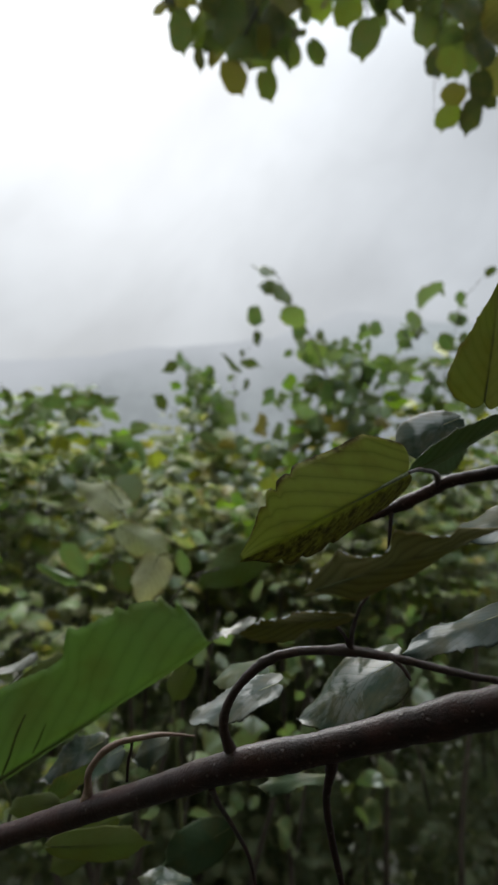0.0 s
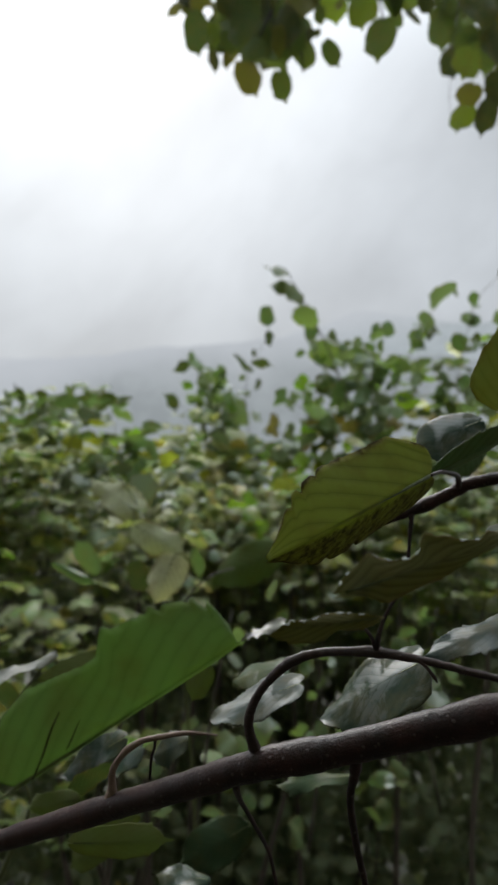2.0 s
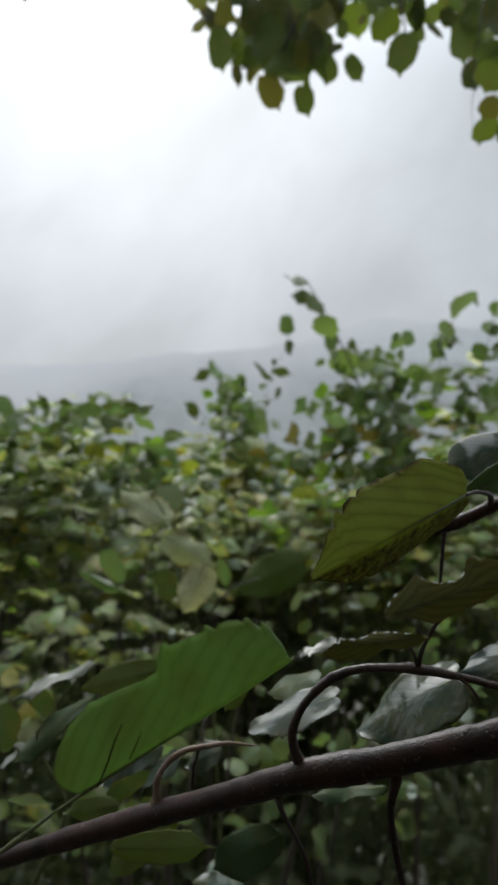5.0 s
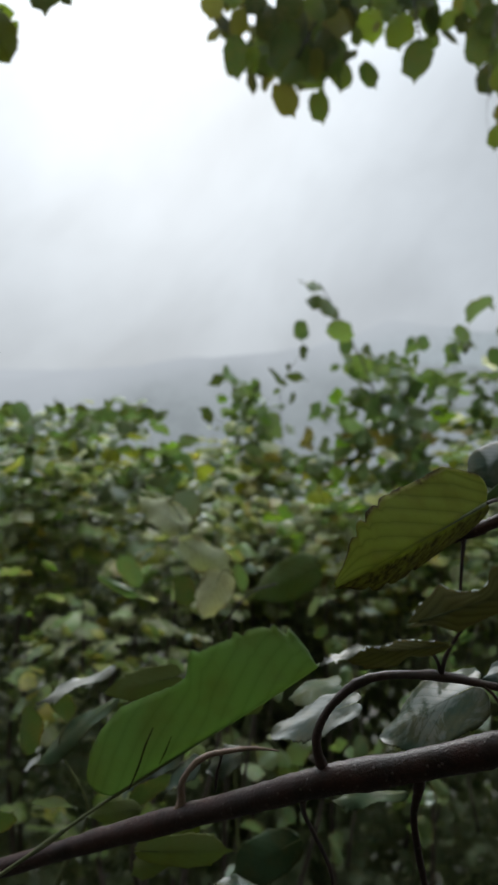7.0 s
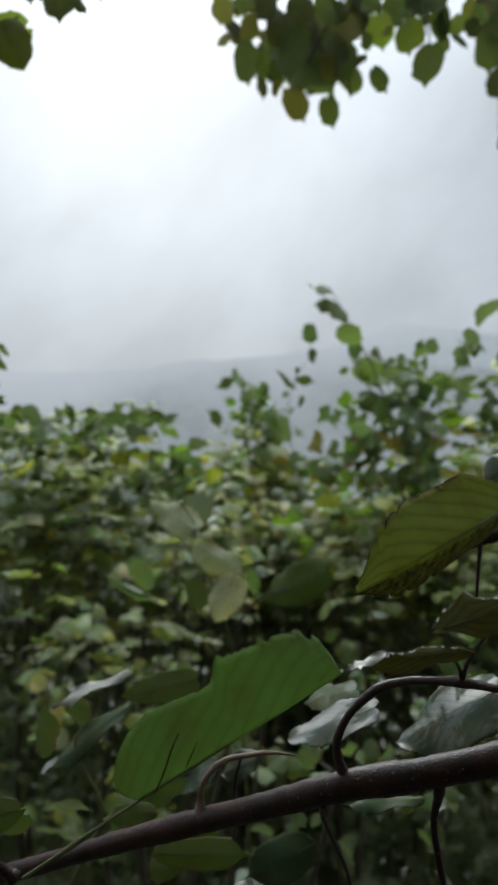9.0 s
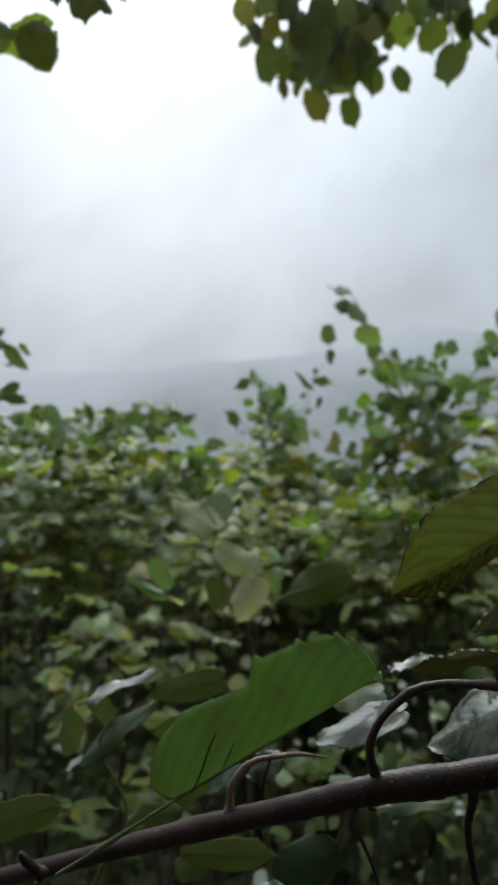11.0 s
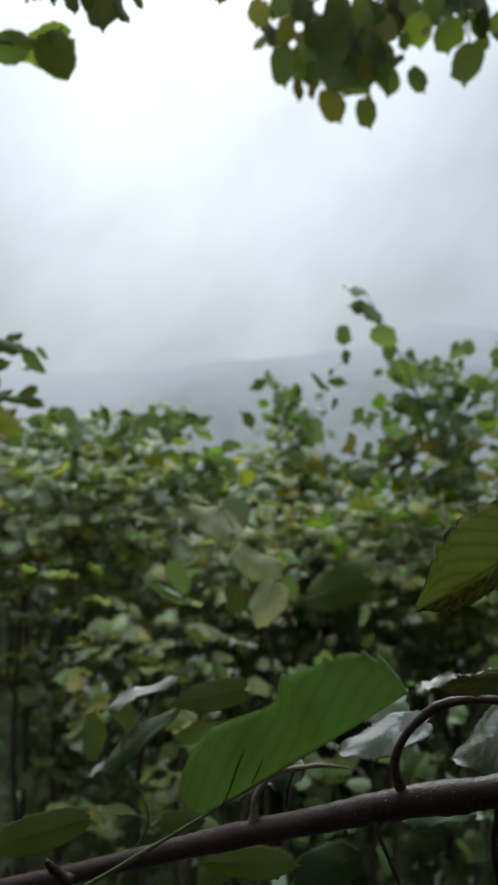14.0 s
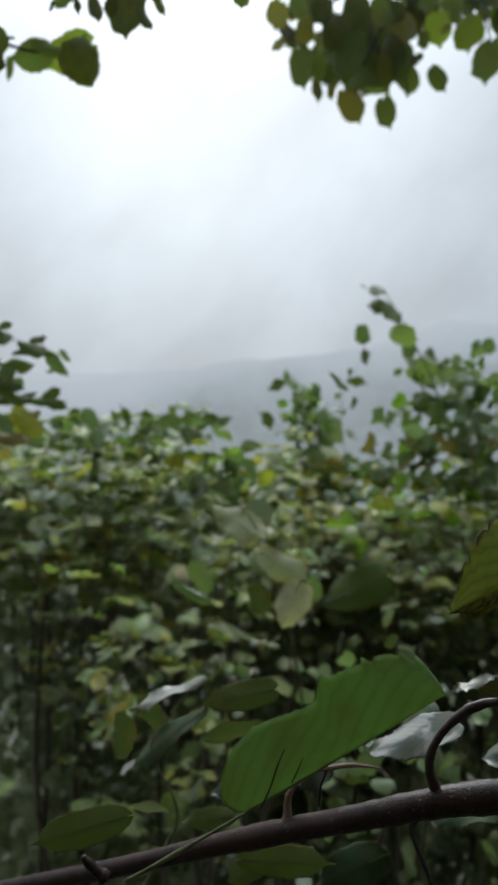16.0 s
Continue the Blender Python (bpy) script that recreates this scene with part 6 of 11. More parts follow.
leaf(leafy_shoot, (-0.298, 2.996, 1.905), (-0.257, 2.992, 1.904), 0.028, 54, "dark")
leaf(leafy_shoot, (-0.206, 3.033, 1.854), (-0.249, 3.011, 1.829), 0.046, -50, "green")
leaf(leafy_shoot, (-0.252, 2.831, 1.864), (-0.275, 2.814, 1.797), 0.060, 33, "green")
leaf(leafy_shoot, (-0.305, 3.011, 1.815), (-0.359, 3.02, 1.803), 0.046, -51, "green")
leaf(leafy_shoot, (-0.25, 2.974, 1.863), (-0.278, 2.981, 1.838), 0.032, 43, "dark")
leaf(leafy_shoot, (-0.179, 2.958, 1.858), (-0.244, 2.94, 1.818), 0.066, -39, "green")
leaf(leafy_shoot, (-0.211, 2.943, 1.843), (-0.25, 2.95, 1.836), 0.024, -54, "wet")
leaf(leafy_shoot, (-0.205, 3.008, 1.844), (-0.246, 3.01, 1.815), 0.042, 45, "wet")
leaf(leafy_shoot, (-0.17, 2.876, 1.857), (-0.133, 2.874, 1.843), 0.028, -54, "wet")
leaf(leafy_shoot, (-0.117, 2.767, 1.782), (-0.095, 2.739, 1.675), 0.093, 37, "green")
leaf(leafy_shoot, (-0.116, 2.9, 1.747), (-0.168, 2.897, 1.711), 0.053, 50, "green")
leaf(leafy_shoot, (-0.097, 2.943, 1.728), (-0.138, 2.941, 1.683), 0.035, -54, "green")
leaf(leafy_shoot, (-0.246, 2.935, 1.784), (-0.177, 2.896, 1.731), 0.072, -54, "green")
leaf(leafy_shoot, (-0.211, 2.833, 1.731), (-0.215, 2.836, 1.679), 0.044, 48, "green")
leaf(leafy_shoot, (-0.197, 2.92, 1.762), (-0.255, 2.924, 1.748), 0.049, 47, "green")
leaf(leafy_shoot, (-0.255, 2.866, 1.712), (-0.321, 2.855, 1.716), 0.057, 27, "green")
leaf(leafy_shoot, (-0.322, 3.024, 1.678), (-0.362, 3.029, 1.641), 0.039, 54, "wet")
leaf(leafy_shoot, (-0.281, 2.935, 1.711), (-0.303, 2.936, 1.683), 0.023, -54, "dark")
leaf(leafy_shoot, (-0.264, 2.869, 1.676), (-0.262, 2.864, 1.597), 0.066, 39, "wet")
leaf(leafy_shoot, (-0.239, 2.827, 1.605), (-0.179, 2.803, 1.584), 0.056, -54, "dark")
leaf(leafy_shoot, (-0.273, 2.995, 1.642), (-0.314, 2.975, 1.641), 0.039, -49, "green")
leaf(leafy_shoot, (-0.204, 2.865, 1.617), (-0.184, 2.839, 1.527), 0.080, -53, "green")
leaf(leafy_shoot, (-0.205, 2.965, 1.573), (-0.156, 2.946, 1.542), 0.046, -54, "green")
leaf(leafy_shoot, (-0.213, 2.96, 1.575), (-0.165, 2.957, 1.554), 0.044, 44, "green")
leaf(leafy_shoot, (-0.169, 2.939, 1.593), (-0.138, 2.938, 1.56), 0.039, -45, "dark")
leaf(leafy_shoot, (-0.161, 2.832, 1.64), (-0.109, 2.783, 1.551), 0.095, 51, "green")
leaf(leafy_shoot, (-0.112, 2.965, 1.613), (-0.056, 2.945, 1.647), 0.040, 54, "green")
leaf(leafy_shoot, (-0.114, 2.936, 1.584), (-0.173, 2.902, 1.537), 0.071, -50, "green")
leaf(leafy_shoot, (-0.09, 2.975, 1.564), (-0.042, 2.953, 1.552), 0.039, -54, "dark")
leaf(leafy_shoot, (-0.185, 2.922, 1.84), (-0.138, 2.903, 1.776), 0.066, -47, "wet")
leaf(leafy_shoot, (-0.144, 2.87, 1.792), (-0.116, 2.878, 1.825), 0.023, -54, "wet")
leaf(leafy_shoot, (-0.176, 2.851, 1.795), (-0.228, 2.836, 1.777), 0.047, -54, "green")
leaf(leafy_shoot, (-0.149, 2.853, 1.785), (-0.197, 2.861, 1.788), 0.041, 51, "wet")
leaf(leafy_shoot, (-0.219, 2.961, 1.751), (-0.268, 2.956, 1.706), 0.055, -34, "green")
leaf(leafy_shoot, (-0.226, 3.027, 1.745), (-0.179, 3.008, 1.726), 0.043, -54, "green")
leaf(leafy_shoot, (-0.244, 2.984, 1.701), (-0.198, 2.98, 1.704), 0.035, 54, "wet")
leaf(leafy_shoot, (-0.184, 2.835, 1.708), (-0.149, 2.826, 1.633), 0.064, -54, "dark")
leaf(leafy_shoot, (-0.163, 3.029, 1.684), (-0.218, 3.024, 1.715), 0.036, 54, "wet")
leaf(leafy_shoot, (-0.154, 2.953, 1.67), (-0.101, 2.933, 1.674), 0.044, 54, "wet")
leaf(leafy_shoot, (-0.267, 2.821, 1.555), (-0.343, 2.808, 1.519), 0.072, -43, "green")
leaf(leafy_shoot, (-0.321, 2.811, 1.5), (-0.376, 2.803, 1.477), 0.051, -49, "wet")
leaf(leafy_shoot, (-0.327, 3.04, 1.541), (-0.373, 3.03, 1.566), 0.027, 54, "wet")
leaf(leafy_shoot, (-0.34, 3.03, 1.572), (-0.271, 3.026, 1.57), 0.057, 43, "dark")
leaf(leafy_shoot, (-0.209, 2.884, 1.531), (-0.227, 2.88, 1.441), 0.079, -16, "brown")
leaf(leafy_shoot, (-0.269, 3.02, 1.435), (-0.2, 2.989, 1.453), 0.064, -48, "green")
leaf(leafy_shoot, (-0.226, 3.042, 1.475), (-0.163, 3.016, 1.493), 0.050, 54, "brown")
leaf(leafy_shoot, (-0.148, 2.767, 1.516), (-0.092, 2.77, 1.441), 0.079, 46, "green")
leaf(leafy_shoot, (-0.127, 2.938, 1.445), (-0.079, 2.921, 1.435), 0.038, 54, "wet")
leaf(leafy_shoot, (-0.092, 2.89, 1.461), (-0.049, 2.877, 1.482), 0.042, 43, "green")
leaf(leafy_shoot, (-0.081, 2.823, 1.448), (-0.145, 2.811, 1.416), 0.052, 54, "green")
leaf(leafy_shoot, (-0.073, 2.841, 1.537), (-0.071, 2.821, 1.471), 0.059, 43, "brown")
leaf(leafy_shoot, (-0.087, 2.843, 1.497), (-0.061, 2.839, 1.478), 0.021, -54, "brown")
leaf(leafy_shoot, (-0.109, 2.989, 1.449), (-0.088, 2.987, 1.401), 0.045, 47, "green")
leaf(leafy_shoot, (-0.116, 2.883, 1.477), (-0.073, 2.87, 1.458), 0.041, -45, "dark")
leaf(leafy_shoot, (-0.293, 2.866, 1.8), (-0.262, 2.874, 1.751), 0.050, 37, "green")
leaf(leafy_shoot, (-0.296, 2.876, 1.778), (-0.338, 2.875, 1.775), 0.035, -54, "green")
leaf(leafy_shoot, (-0.282, 2.883, 1.777), (-0.322, 2.87, 1.789), 0.026, -54, "green")
leaf(leafy_shoot, (-0.265, 2.837, 1.752), (-0.293, 2.843, 1.734), 0.019, -54, "green")
leaf(leafy_shoot, (-0.368, 2.854, 1.772), (-0.442, 2.853, 1.791), 0.063, -51, "dark")
leaf(leafy_shoot, (-0.415, 2.9, 1.789), (-0.387, 2.903, 1.733), 0.052, 23, "dark")
tube("stem", [(-0.2462, 2.85, 1.6692, 0.0014), (-0.3274, 2.85, 1.7465, 0.0009), (-0.3948, 2.85, 1.7876, 0.0004)], STEM, leafy_shoot, steps=5, sides=6)
leaf(leafy_shoot, (-0.053, 2.701, 1.576), (0.03, 2.675, 1.566), 0.045, -54, "green")
leaf(leafy_shoot, (0.042, 2.939, 1.55), (0.098, 2.932, 1.508), 0.053, -54, "green")
leaf(leafy_shoot, (-0.061, 2.66, 1.582), (-0.14, 2.643, 1.598), 0.070, -52, "brown")
leaf(leafy_shoot, (-0.307, 2.909, 1.514), (-0.241, 2.922, 1.5), 0.044, -54, "dark")
leaf(leafy_shoot, (-0.256, 2.588, 1.608), (-0.198, 2.577, 1.614), 0.044, 54, "dark")
leaf(leafy_shoot, (0.015, 2.868, 1.461), (-0.026, 2.865, 1.487), 0.041, -46, "wet")
leaf(leafy_shoot, (-0.091, 2.845, 1.567), (0.008, 2.832, 1.561), 0.083, 54, "wet")
leaf(leafy_shoot, (0.026, 2.934, 1.445), (0.127, 2.912, 1.457), 0.070, 54, "green")
leaf(leafy_shoot, (-0.286, 2.572, 1.528), (-0.206, 2.547, 1.52), 0.065, 54, "pale")
leaf(leafy_shoot, (-0.105, 2.774, 1.483), (-0.029, 2.747, 1.484), 0.048, 54, "bright")
leaf(leafy_shoot, (-0.057, 2.81, 1.53), (-0.136, 2.809, 1.556), 0.056, -54, "brown")
leaf(leafy_shoot, (-0.33, 2.947, 1.609), (-0.271, 2.925, 1.58), 0.052, 54, "green")
leaf(leafy_shoot, (-0.385, 2.923, 1.425), (-0.31, 2.905, 1.422), 0.044, -54, "wet")
leaf(leafy_shoot, (-0.311, 2.803, 1.612), (-0.372, 2.797, 1.636), 0.054, 54, "bright")
leaf(leafy_shoot, (-0.282, 2.664, 1.537), (-0.344, 2.652, 1.541), 0.036, 54, "wet")
leaf(leafy_shoot, (-0.121, 2.735, 1.391), (-0.188, 2.704, 1.391), 0.051, 54, "green")
leaf(leafy_shoot, (0.032, 2.635, 1.595), (-0.056, 2.594, 1.585), 0.069, 54, "green")
leaf(leafy_shoot, (-0.132, 2.637, 1.525), (-0.071, 2.617, 1.489), 0.062, 53, "wet")
leaf(leafy_shoot, (-0.097, 2.79, 1.472), (-0.049, 2.787, 1.465), 0.029, -54, "brown")
leaf(leafy_shoot, (-0.122, 2.704, 1.531), (-0.142, 2.708, 1.466), 0.057, -48, "dark")
leaf(leafy_shoot, (-0.217, 2.628, 1.556), (-0.144, 2.634, 1.547), 0.062, -51, "yellow")
leaf(leafy_shoot, (-0.243, 2.651, 1.465), (-0.16, 2.624, 1.468), 0.070, 54, "yellow")
leaf(leafy_shoot, (-0.068, 2.832, 1.421), (0.003, 2.841, 1.376), 0.049, 54, "dark")
leaf(leafy_shoot, (-0.275, 2.606, 1.403), (-0.222, 2.583, 1.444), 0.057, -54, "dark")
leaf(leafy_shoot, (-0.06, 2.766, 1.388), (0.016, 2.756, 1.38), 0.066, 50, "bright")
leaf(leafy_shoot, (-0.269, 2.687, 1.443), (-0.193, 2.672, 1.426), 0.053, -54, "green")
leaf(leafy_shoot, (-0.234, 2.688, 1.402), (-0.289, 2.698, 1.372), 0.037, 54, "green")
leaf(leafy_shoot, (-0.039, 2.718, 1.423), (0.005, 2.727, 1.433), 0.035, 54, "green")
leaf(leafy_shoot, (-0.313, 2.806, 1.486), (-0.34, 2.81, 1.424), 0.056, -54, "green")
leaf(leafy_shoot, (-0.371, 2.772, 1.371), (-0.441, 2.784, 1.323), 0.059, 54, "wet")
leaf(leafy_shoot, (-0.017, 2.832, 1.47), (0.043, 2.801, 1.47), 0.057, 54, "yellow")
leaf(leafy_shoot, (0.04, 2.83, 1.452), (0.043, 2.84, 1.396), 0.036, 54, "green")
leaf(leafy_shoot, (-0.26, 2.873, 1.411), (-0.178, 2.84, 1.367), 0.082, 52, "pale")
leaf(leafy_shoot, (0.007, 2.673, 1.41), (-0.049, 2.65, 1.374), 0.040, -54, "brown")
leaf(leafy_shoot, (-0.12, 2.686, 1.409), (-0.184, 2.686, 1.407), 0.053, 52, "brown")
leaf(leafy_shoot, (-0.345, 2.797, 1.486), (-0.434, 2.798, 1.486), 0.050, 54, "green")
leaf(leafy_shoot, (-0.017, 2.631, 1.408), (0.053, 2.6, 1.384), 0.062, -54, "yellow")
leaf(leafy_shoot, (-0.209, 2.755, 1.624), (-0.166, 2.766, 1.588), 0.043, -54, "brown")
leaf(leafy_shoot, (-0.103, 2.593, 1.447), (-0.038, 2.58, 1.481), 0.054, -54, "wet")
leaf(leafy_shoot, (-0.188, 2.943, 1.519), (-0.257, 2.937, 1.504), 0.049, -54, "green")
leaf(leafy_shoot, (-0.06, 2.88, 1.621), (0.018, 2.876, 1.58), 0.075, 50, "brown")
leaf(leafy_shoot, (-0.225, 2.672, 1.437), (-0.29, 2.648, 1.44), 0.034, -54, "wet")
leaf(leafy_shoot, (-0.166, 2.573, 1.438), (-0.108, 2.561, 1.411), 0.044, 54, "green")
leaf(leafy_shoot, (-0.001, 2.763, 1.533), (0.048, 2.773, 1.561), 0.049, 53, "pale")
leaf(leafy_shoot, (0.013, 2.659, 1.594), (-0.04, 2.663, 1.605), 0.045, -53, "wet")
leaf(leafy_shoot, (-0.015, 2.87, 1.462), (0.06, 2.874, 1.496), 0.069, -52, "yellow")
leaf(leafy_shoot, (-0.188, 2.733, 1.535), (-0.25, 2.728, 1.526), 0.035, 54, "dark")
leaf(leafy_shoot, (-0.253, 2.668, 1.383), (-0.32, 2.672, 1.34), 0.046, 54, "green")
leaf(leafy_shoot, (-0.113, 2.771, 1.431), (-0.039, 2.772, 1.473), 0.052, -54, "yellow")
leaf(leafy_shoot, (-0.017, 2.733, 1.556), (-0.081, 2.701, 1.542), 0.051, -54, "yellow")
leaf(leafy_shoot, (-0.138, 2.629, 1.605), (-0.229, 2.642, 1.612), 0.077, -52, "wet")
leaf(leafy_shoot, (-0.004, 2.947, 1.51), (0.06, 2.947, 1.45), 0.075, -46, "bright")
leaf(leafy_shoot, (-0.289, 2.873, 1.441), (-0.354, 2.837, 1.411), 0.046, -54, "bright")
leaf(leafy_shoot, (-0.367, 2.66, 1.489), (-0.307, 2.649, 1.501), 0.050, 53, "green")
leaf(leafy_shoot, (-0.351, 2.567, 1.557), (-0.274, 2.581, 1.542), 0.067, 49, "green")
leaf(leafy_shoot, (-0.021, 2.785, 1.486), (-0.103, 2.766, 1.458), 0.058, -54, "dark")
leaf(leafy_shoot, (-0.007, 2.917, 1.588), (0.083, 2.873, 1.55), 0.075, -54, "brown")
leaf(leafy_shoot, (-0.185, 2.734, 1.561), (-0.113, 2.738, 1.534), 0.056, 54, "green")
leaf(leafy_shoot, (-0.218, 2.948, 1.405), (-0.269, 2.934, 1.363), 0.050, 54, "bright")
leaf(leafy_shoot, (-0.278, 2.569, 1.595), (-0.216, 2.559, 1.641), 0.048, -54, "bright")
leaf(leafy_shoot, (-0.011, 2.587, 1.598), (0.054, 2.591, 1.588), 0.036, -54, "dark")
leaf(leafy_shoot, (-0.098, 2.699, 1.551), (-0.068, 2.704, 1.512), 0.039, 54, "pale")
leaf(leafy_shoot, (-0.297, 2.892, 1.372), (-0.235, 2.883, 1.37), 0.031, -54, "bright")
leaf(leafy_shoot, (-0.067, 2.608, 1.546), (-0.102, 2.594, 1.512), 0.043, 50, "yellow")
leaf(leafy_shoot, (-0.041, 2.663, 1.448), (0.032, 2.666, 1.456), 0.044, 54, "dark")
leaf(leafy_shoot, (0.032, 2.804, 1.392), (-0.053, 2.809, 1.386), 0.047, 54, "green")
leaf(leafy_shoot, (-0.065, 2.888, 1.603), (0.001, 2.887, 1.591), 0.057, 52, "green")
leaf(leafy_shoot, (-0.101, 2.775, 1.467), (-0.043, 2.776, 1.46), 0.032, -54, "green")
leaf(leafy_shoot, (0.011, 2.698, 1.532), (-0.02, 2.679, 1.568), 0.040, -54, "bright")
leaf(leafy_shoot, (0.016, 2.92, 1.491), (-0.084, 2.907, 1.486), 0.067, 54, "wet")
leaf(leafy_shoot, (-0.01, 2.617, 1.534), (-0.089, 2.599, 1.526), 0.069, 53, "pale")
leaf(leafy_shoot, (-0.284, 2.865, 1.448), (-0.232, 2.842, 1.441), 0.034, -54, "pale")
leaf(leafy_shoot, (0.037, 2.882, 1.559), (-0.035, 2.847, 1.509), 0.067, -54, "yellow")
leaf(leafy_shoot, (-0.305, 2.78, 1.424), (-0.252, 2.769, 1.387), 0.040, 54, "green")
leaf(leafy_shoot, (-0.289, 2.555, 1.51), (-0.208, 2.545, 1.508), 0.061, 54, "green")
leaf(leafy_shoot, (-0.182, 2.792, 1.534), (-0.253, 2.786, 1.502), 0.066, 54, "green")
leaf(leafy_shoot, (-0.089, 2.675, 1.484), (-0.017, 2.643, 1.441), 0.053, -54, "green")
leaf(leafy_shoot, (-0.237, 2.699, 1.497), (-0.315, 2.68, 1.491), 0.067, 54, "wet")
leaf(leafy_shoot, (0.029, 2.93, 1.463), (-0.024, 2.915, 1.411), 0.065, -47, "dark")
leaf(leafy_shoot, (-0.265, 2.651, 1.558), (-0.219, 2.644, 1.539), 0.030, 54, "green")

leafy(leafy_shoot, ((-0.12, 2.85, 1.42), (-0.16, 2.85, 1.59), (-0.18, 2.85, 1.75), (-0.24, 2.85, 1.86)), 38, 0.085, 311, MIXED)
leafy(leafy_shoot, ((-0.16, 2.85, 1.59), (-0.10, 2.85, 1.70), (-0.09, 2.85, 1.76)), 12, 0.06, 312, MIXED)

thin_shoot = thing("hazel_shoot", (-0.05, 2.65, -0.55), "thin hazel shoot with a few dark hanging leaves", "shoot", SHOOTS)
tube("stem", [(-0.0126, 2.65, 1.2321, 0.0022), (-0.0357, 2.65, 1.4711, 0.0019), (-0.058, 2.65, 1.664, 0.0016), (-0.0733, 2.65, 1.8096, 0.0014), (-0.049, 2.65, 1.9199, 0.0011), (0.0014, 2.65, 2.0062, 0.0008), (0.0122, 2.65, 2.0676, 0.0006)], STEM, thin_shoot, steps=5, sides=6)
leaf(thin_shoot, (0.007, 2.632, 2.14), (0.016, 2.636, 2.062), 0.075, -16, "green")
leaf(thin_shoot, (0.014, 2.569, 2.029), (0.015, 2.561, 1.973), 0.046, 40, "dark")
leaf(thin_shoot, (-0.118, 2.633, 1.947), (-0.066, 2.65, 1.865), 0.061, 54, "dark")
leaf(thin_shoot, (-0.047, 2.73, 1.931), (0.042, 2.72, 1.922), 0.059, 54, "dark")
leaf(thin_shoot, (-0.02, 2.568, 1.846), (-0.034, 2.572, 1.801), 0.040, 40, "dark")
leaf(thin_shoot, (-0.095, 2.572, 1.802), (-0.047, 2.575, 1.807), 0.041, -47, "wet")
leaf(thin_shoot, (-0.035, 2.532, 1.952), (-0.04, 2.526, 1.924), 0.023, -26, "dark")
leaf(thin_shoot, (-0.074, 2.643, 1.869), (-0.098, 2.629, 1.845), 0.027, -54, "green")
leaf(thin_shoot, (0.02, 2.709, 1.557), (-0.035, 2.7, 1.531), 0.052, -38, "dark")
leaf(thin_shoot, (-0.033, 2.611, 1.631), (-0.042, 2.586, 1.574), 0.053, -47, "wet")
leaf(thin_shoot, (-0.02, 2.658, 1.499), (0.033, 2.636, 1.446), 0.067, -35, "green")

spreading_shoot = thing("hazel_shoot", (0.6, 2.3, -0.5), "spreading hazel shoot with bright green leaves", "shoot", SHOOTS)
tube("stem", [(0.7274, 2.3, 1.2359, 0.0026), (0.7155, 2.3, 1.4409, 0.0023), (0.683, 2.3, 1.6466, 0.0020), (0.6559, 2.3, 1.8017, 0.0017), (0.6805, 2.3, 1.9373, 0.0015), (0.7154, 2.3, 2.084, 0.0012), (0.7922, 2.3, 2.1792, 0.0009), (0.8334, 2.3, 2.2007, 0.0006)], STEM, spreading_shoot, steps=5, sides=6)
tube("stem", [(0.7155, 2.3, 1.4409, 0.0019), (0.7649, 2.3, 1.6893, 0.0014), (0.7945, 2.3, 1.8557, 0.0009), (0.8139, 2.3, 2.0226, 0.0004)], STEM, spreading_shoot, steps=5, sides=6)
leaf(spreading_shoot, (0.698, 2.256, 2.111), (0.706, 2.254, 2.06), 0.043, -26, "green")
leaf(spreading_shoot, (0.763, 2.477, 2.128), (0.792, 2.482, 2.124), 0.023, -45, "green")
leaf(spreading_shoot, (0.777, 2.465, 2.153), (0.74, 2.464, 2.141), 0.028, -54, "dark")
leaf(spreading_shoot, (0.693, 2.347, 2.05), (0.745, 2.324, 2.024), 0.058, -16, "green")
leaf(spreading_shoot, (0.756, 2.47, 2.083), (0.703, 2.448, 2.059), 0.037, -54, "wet")
leaf(spreading_shoot, (0.735, 2.34, 2.051), (0.711, 2.325, 2.014), 0.034, -46, "dark")
leaf(spreading_shoot, (0.61, 2.192, 1.923), (0.653, 2.167, 1.937), 0.070, 16, "green")
leaf(spreading_shoot, (0.726, 2.301, 1.942), (0.692, 2.299, 1.932), 0.029, 44, "green")
leaf(spreading_shoot, (0.755, 2.41, 1.985), (0.715, 2.417, 1.982), 0.036, 47, "wet")
leaf(spreading_shoot, (0.582, 2.226, 1.836), (0.641, 2.236, 1.801), 0.057, -32, "green")
leaf(spreading_shoot, (0.623, 2.283, 1.839), (0.575, 2.289, 1.842), 0.042, 51, "wet")
leaf(spreading_shoot, (0.673, 2.436, 1.823), (0.632, 2.437, 1.813), 0.036, 39, "green")
leaf(spreading_shoot, (0.606, 2.273, 1.788), (0.664, 2.284, 1.758), 0.054, -43, "wet")
leaf(spreading_shoot, (0.633, 2.258, 1.8), (0.581, 2.239, 1.797), 0.036, -54, "dark")
leaf(spreading_shoot, (0.681, 2.398, 1.767), (0.636, 2.39, 1.754), 0.037, -54, "green")
leaf(spreading_shoot, (0.589, 2.27, 1.795), (0.583, 2.262, 1.727), 0.057, 44, "green")
leaf(spreading_shoot, (0.621, 2.351, 1.772), (0.563, 2.335, 1.772), 0.048, 54, "green")
leaf(spreading_shoot, (0.602, 2.271, 1.751), (0.566, 2.269, 1.758), 0.030, -46, "green")
leaf(spreading_shoot, (0.812, 2.253, 2.187), (0.773, 2.258, 2.169), 0.038, -30, "dark")
leaf(spreading_shoot, (0.84, 2.391, 2.229), (0.86, 2.388, 2.231), 0.018, 49, "wet")
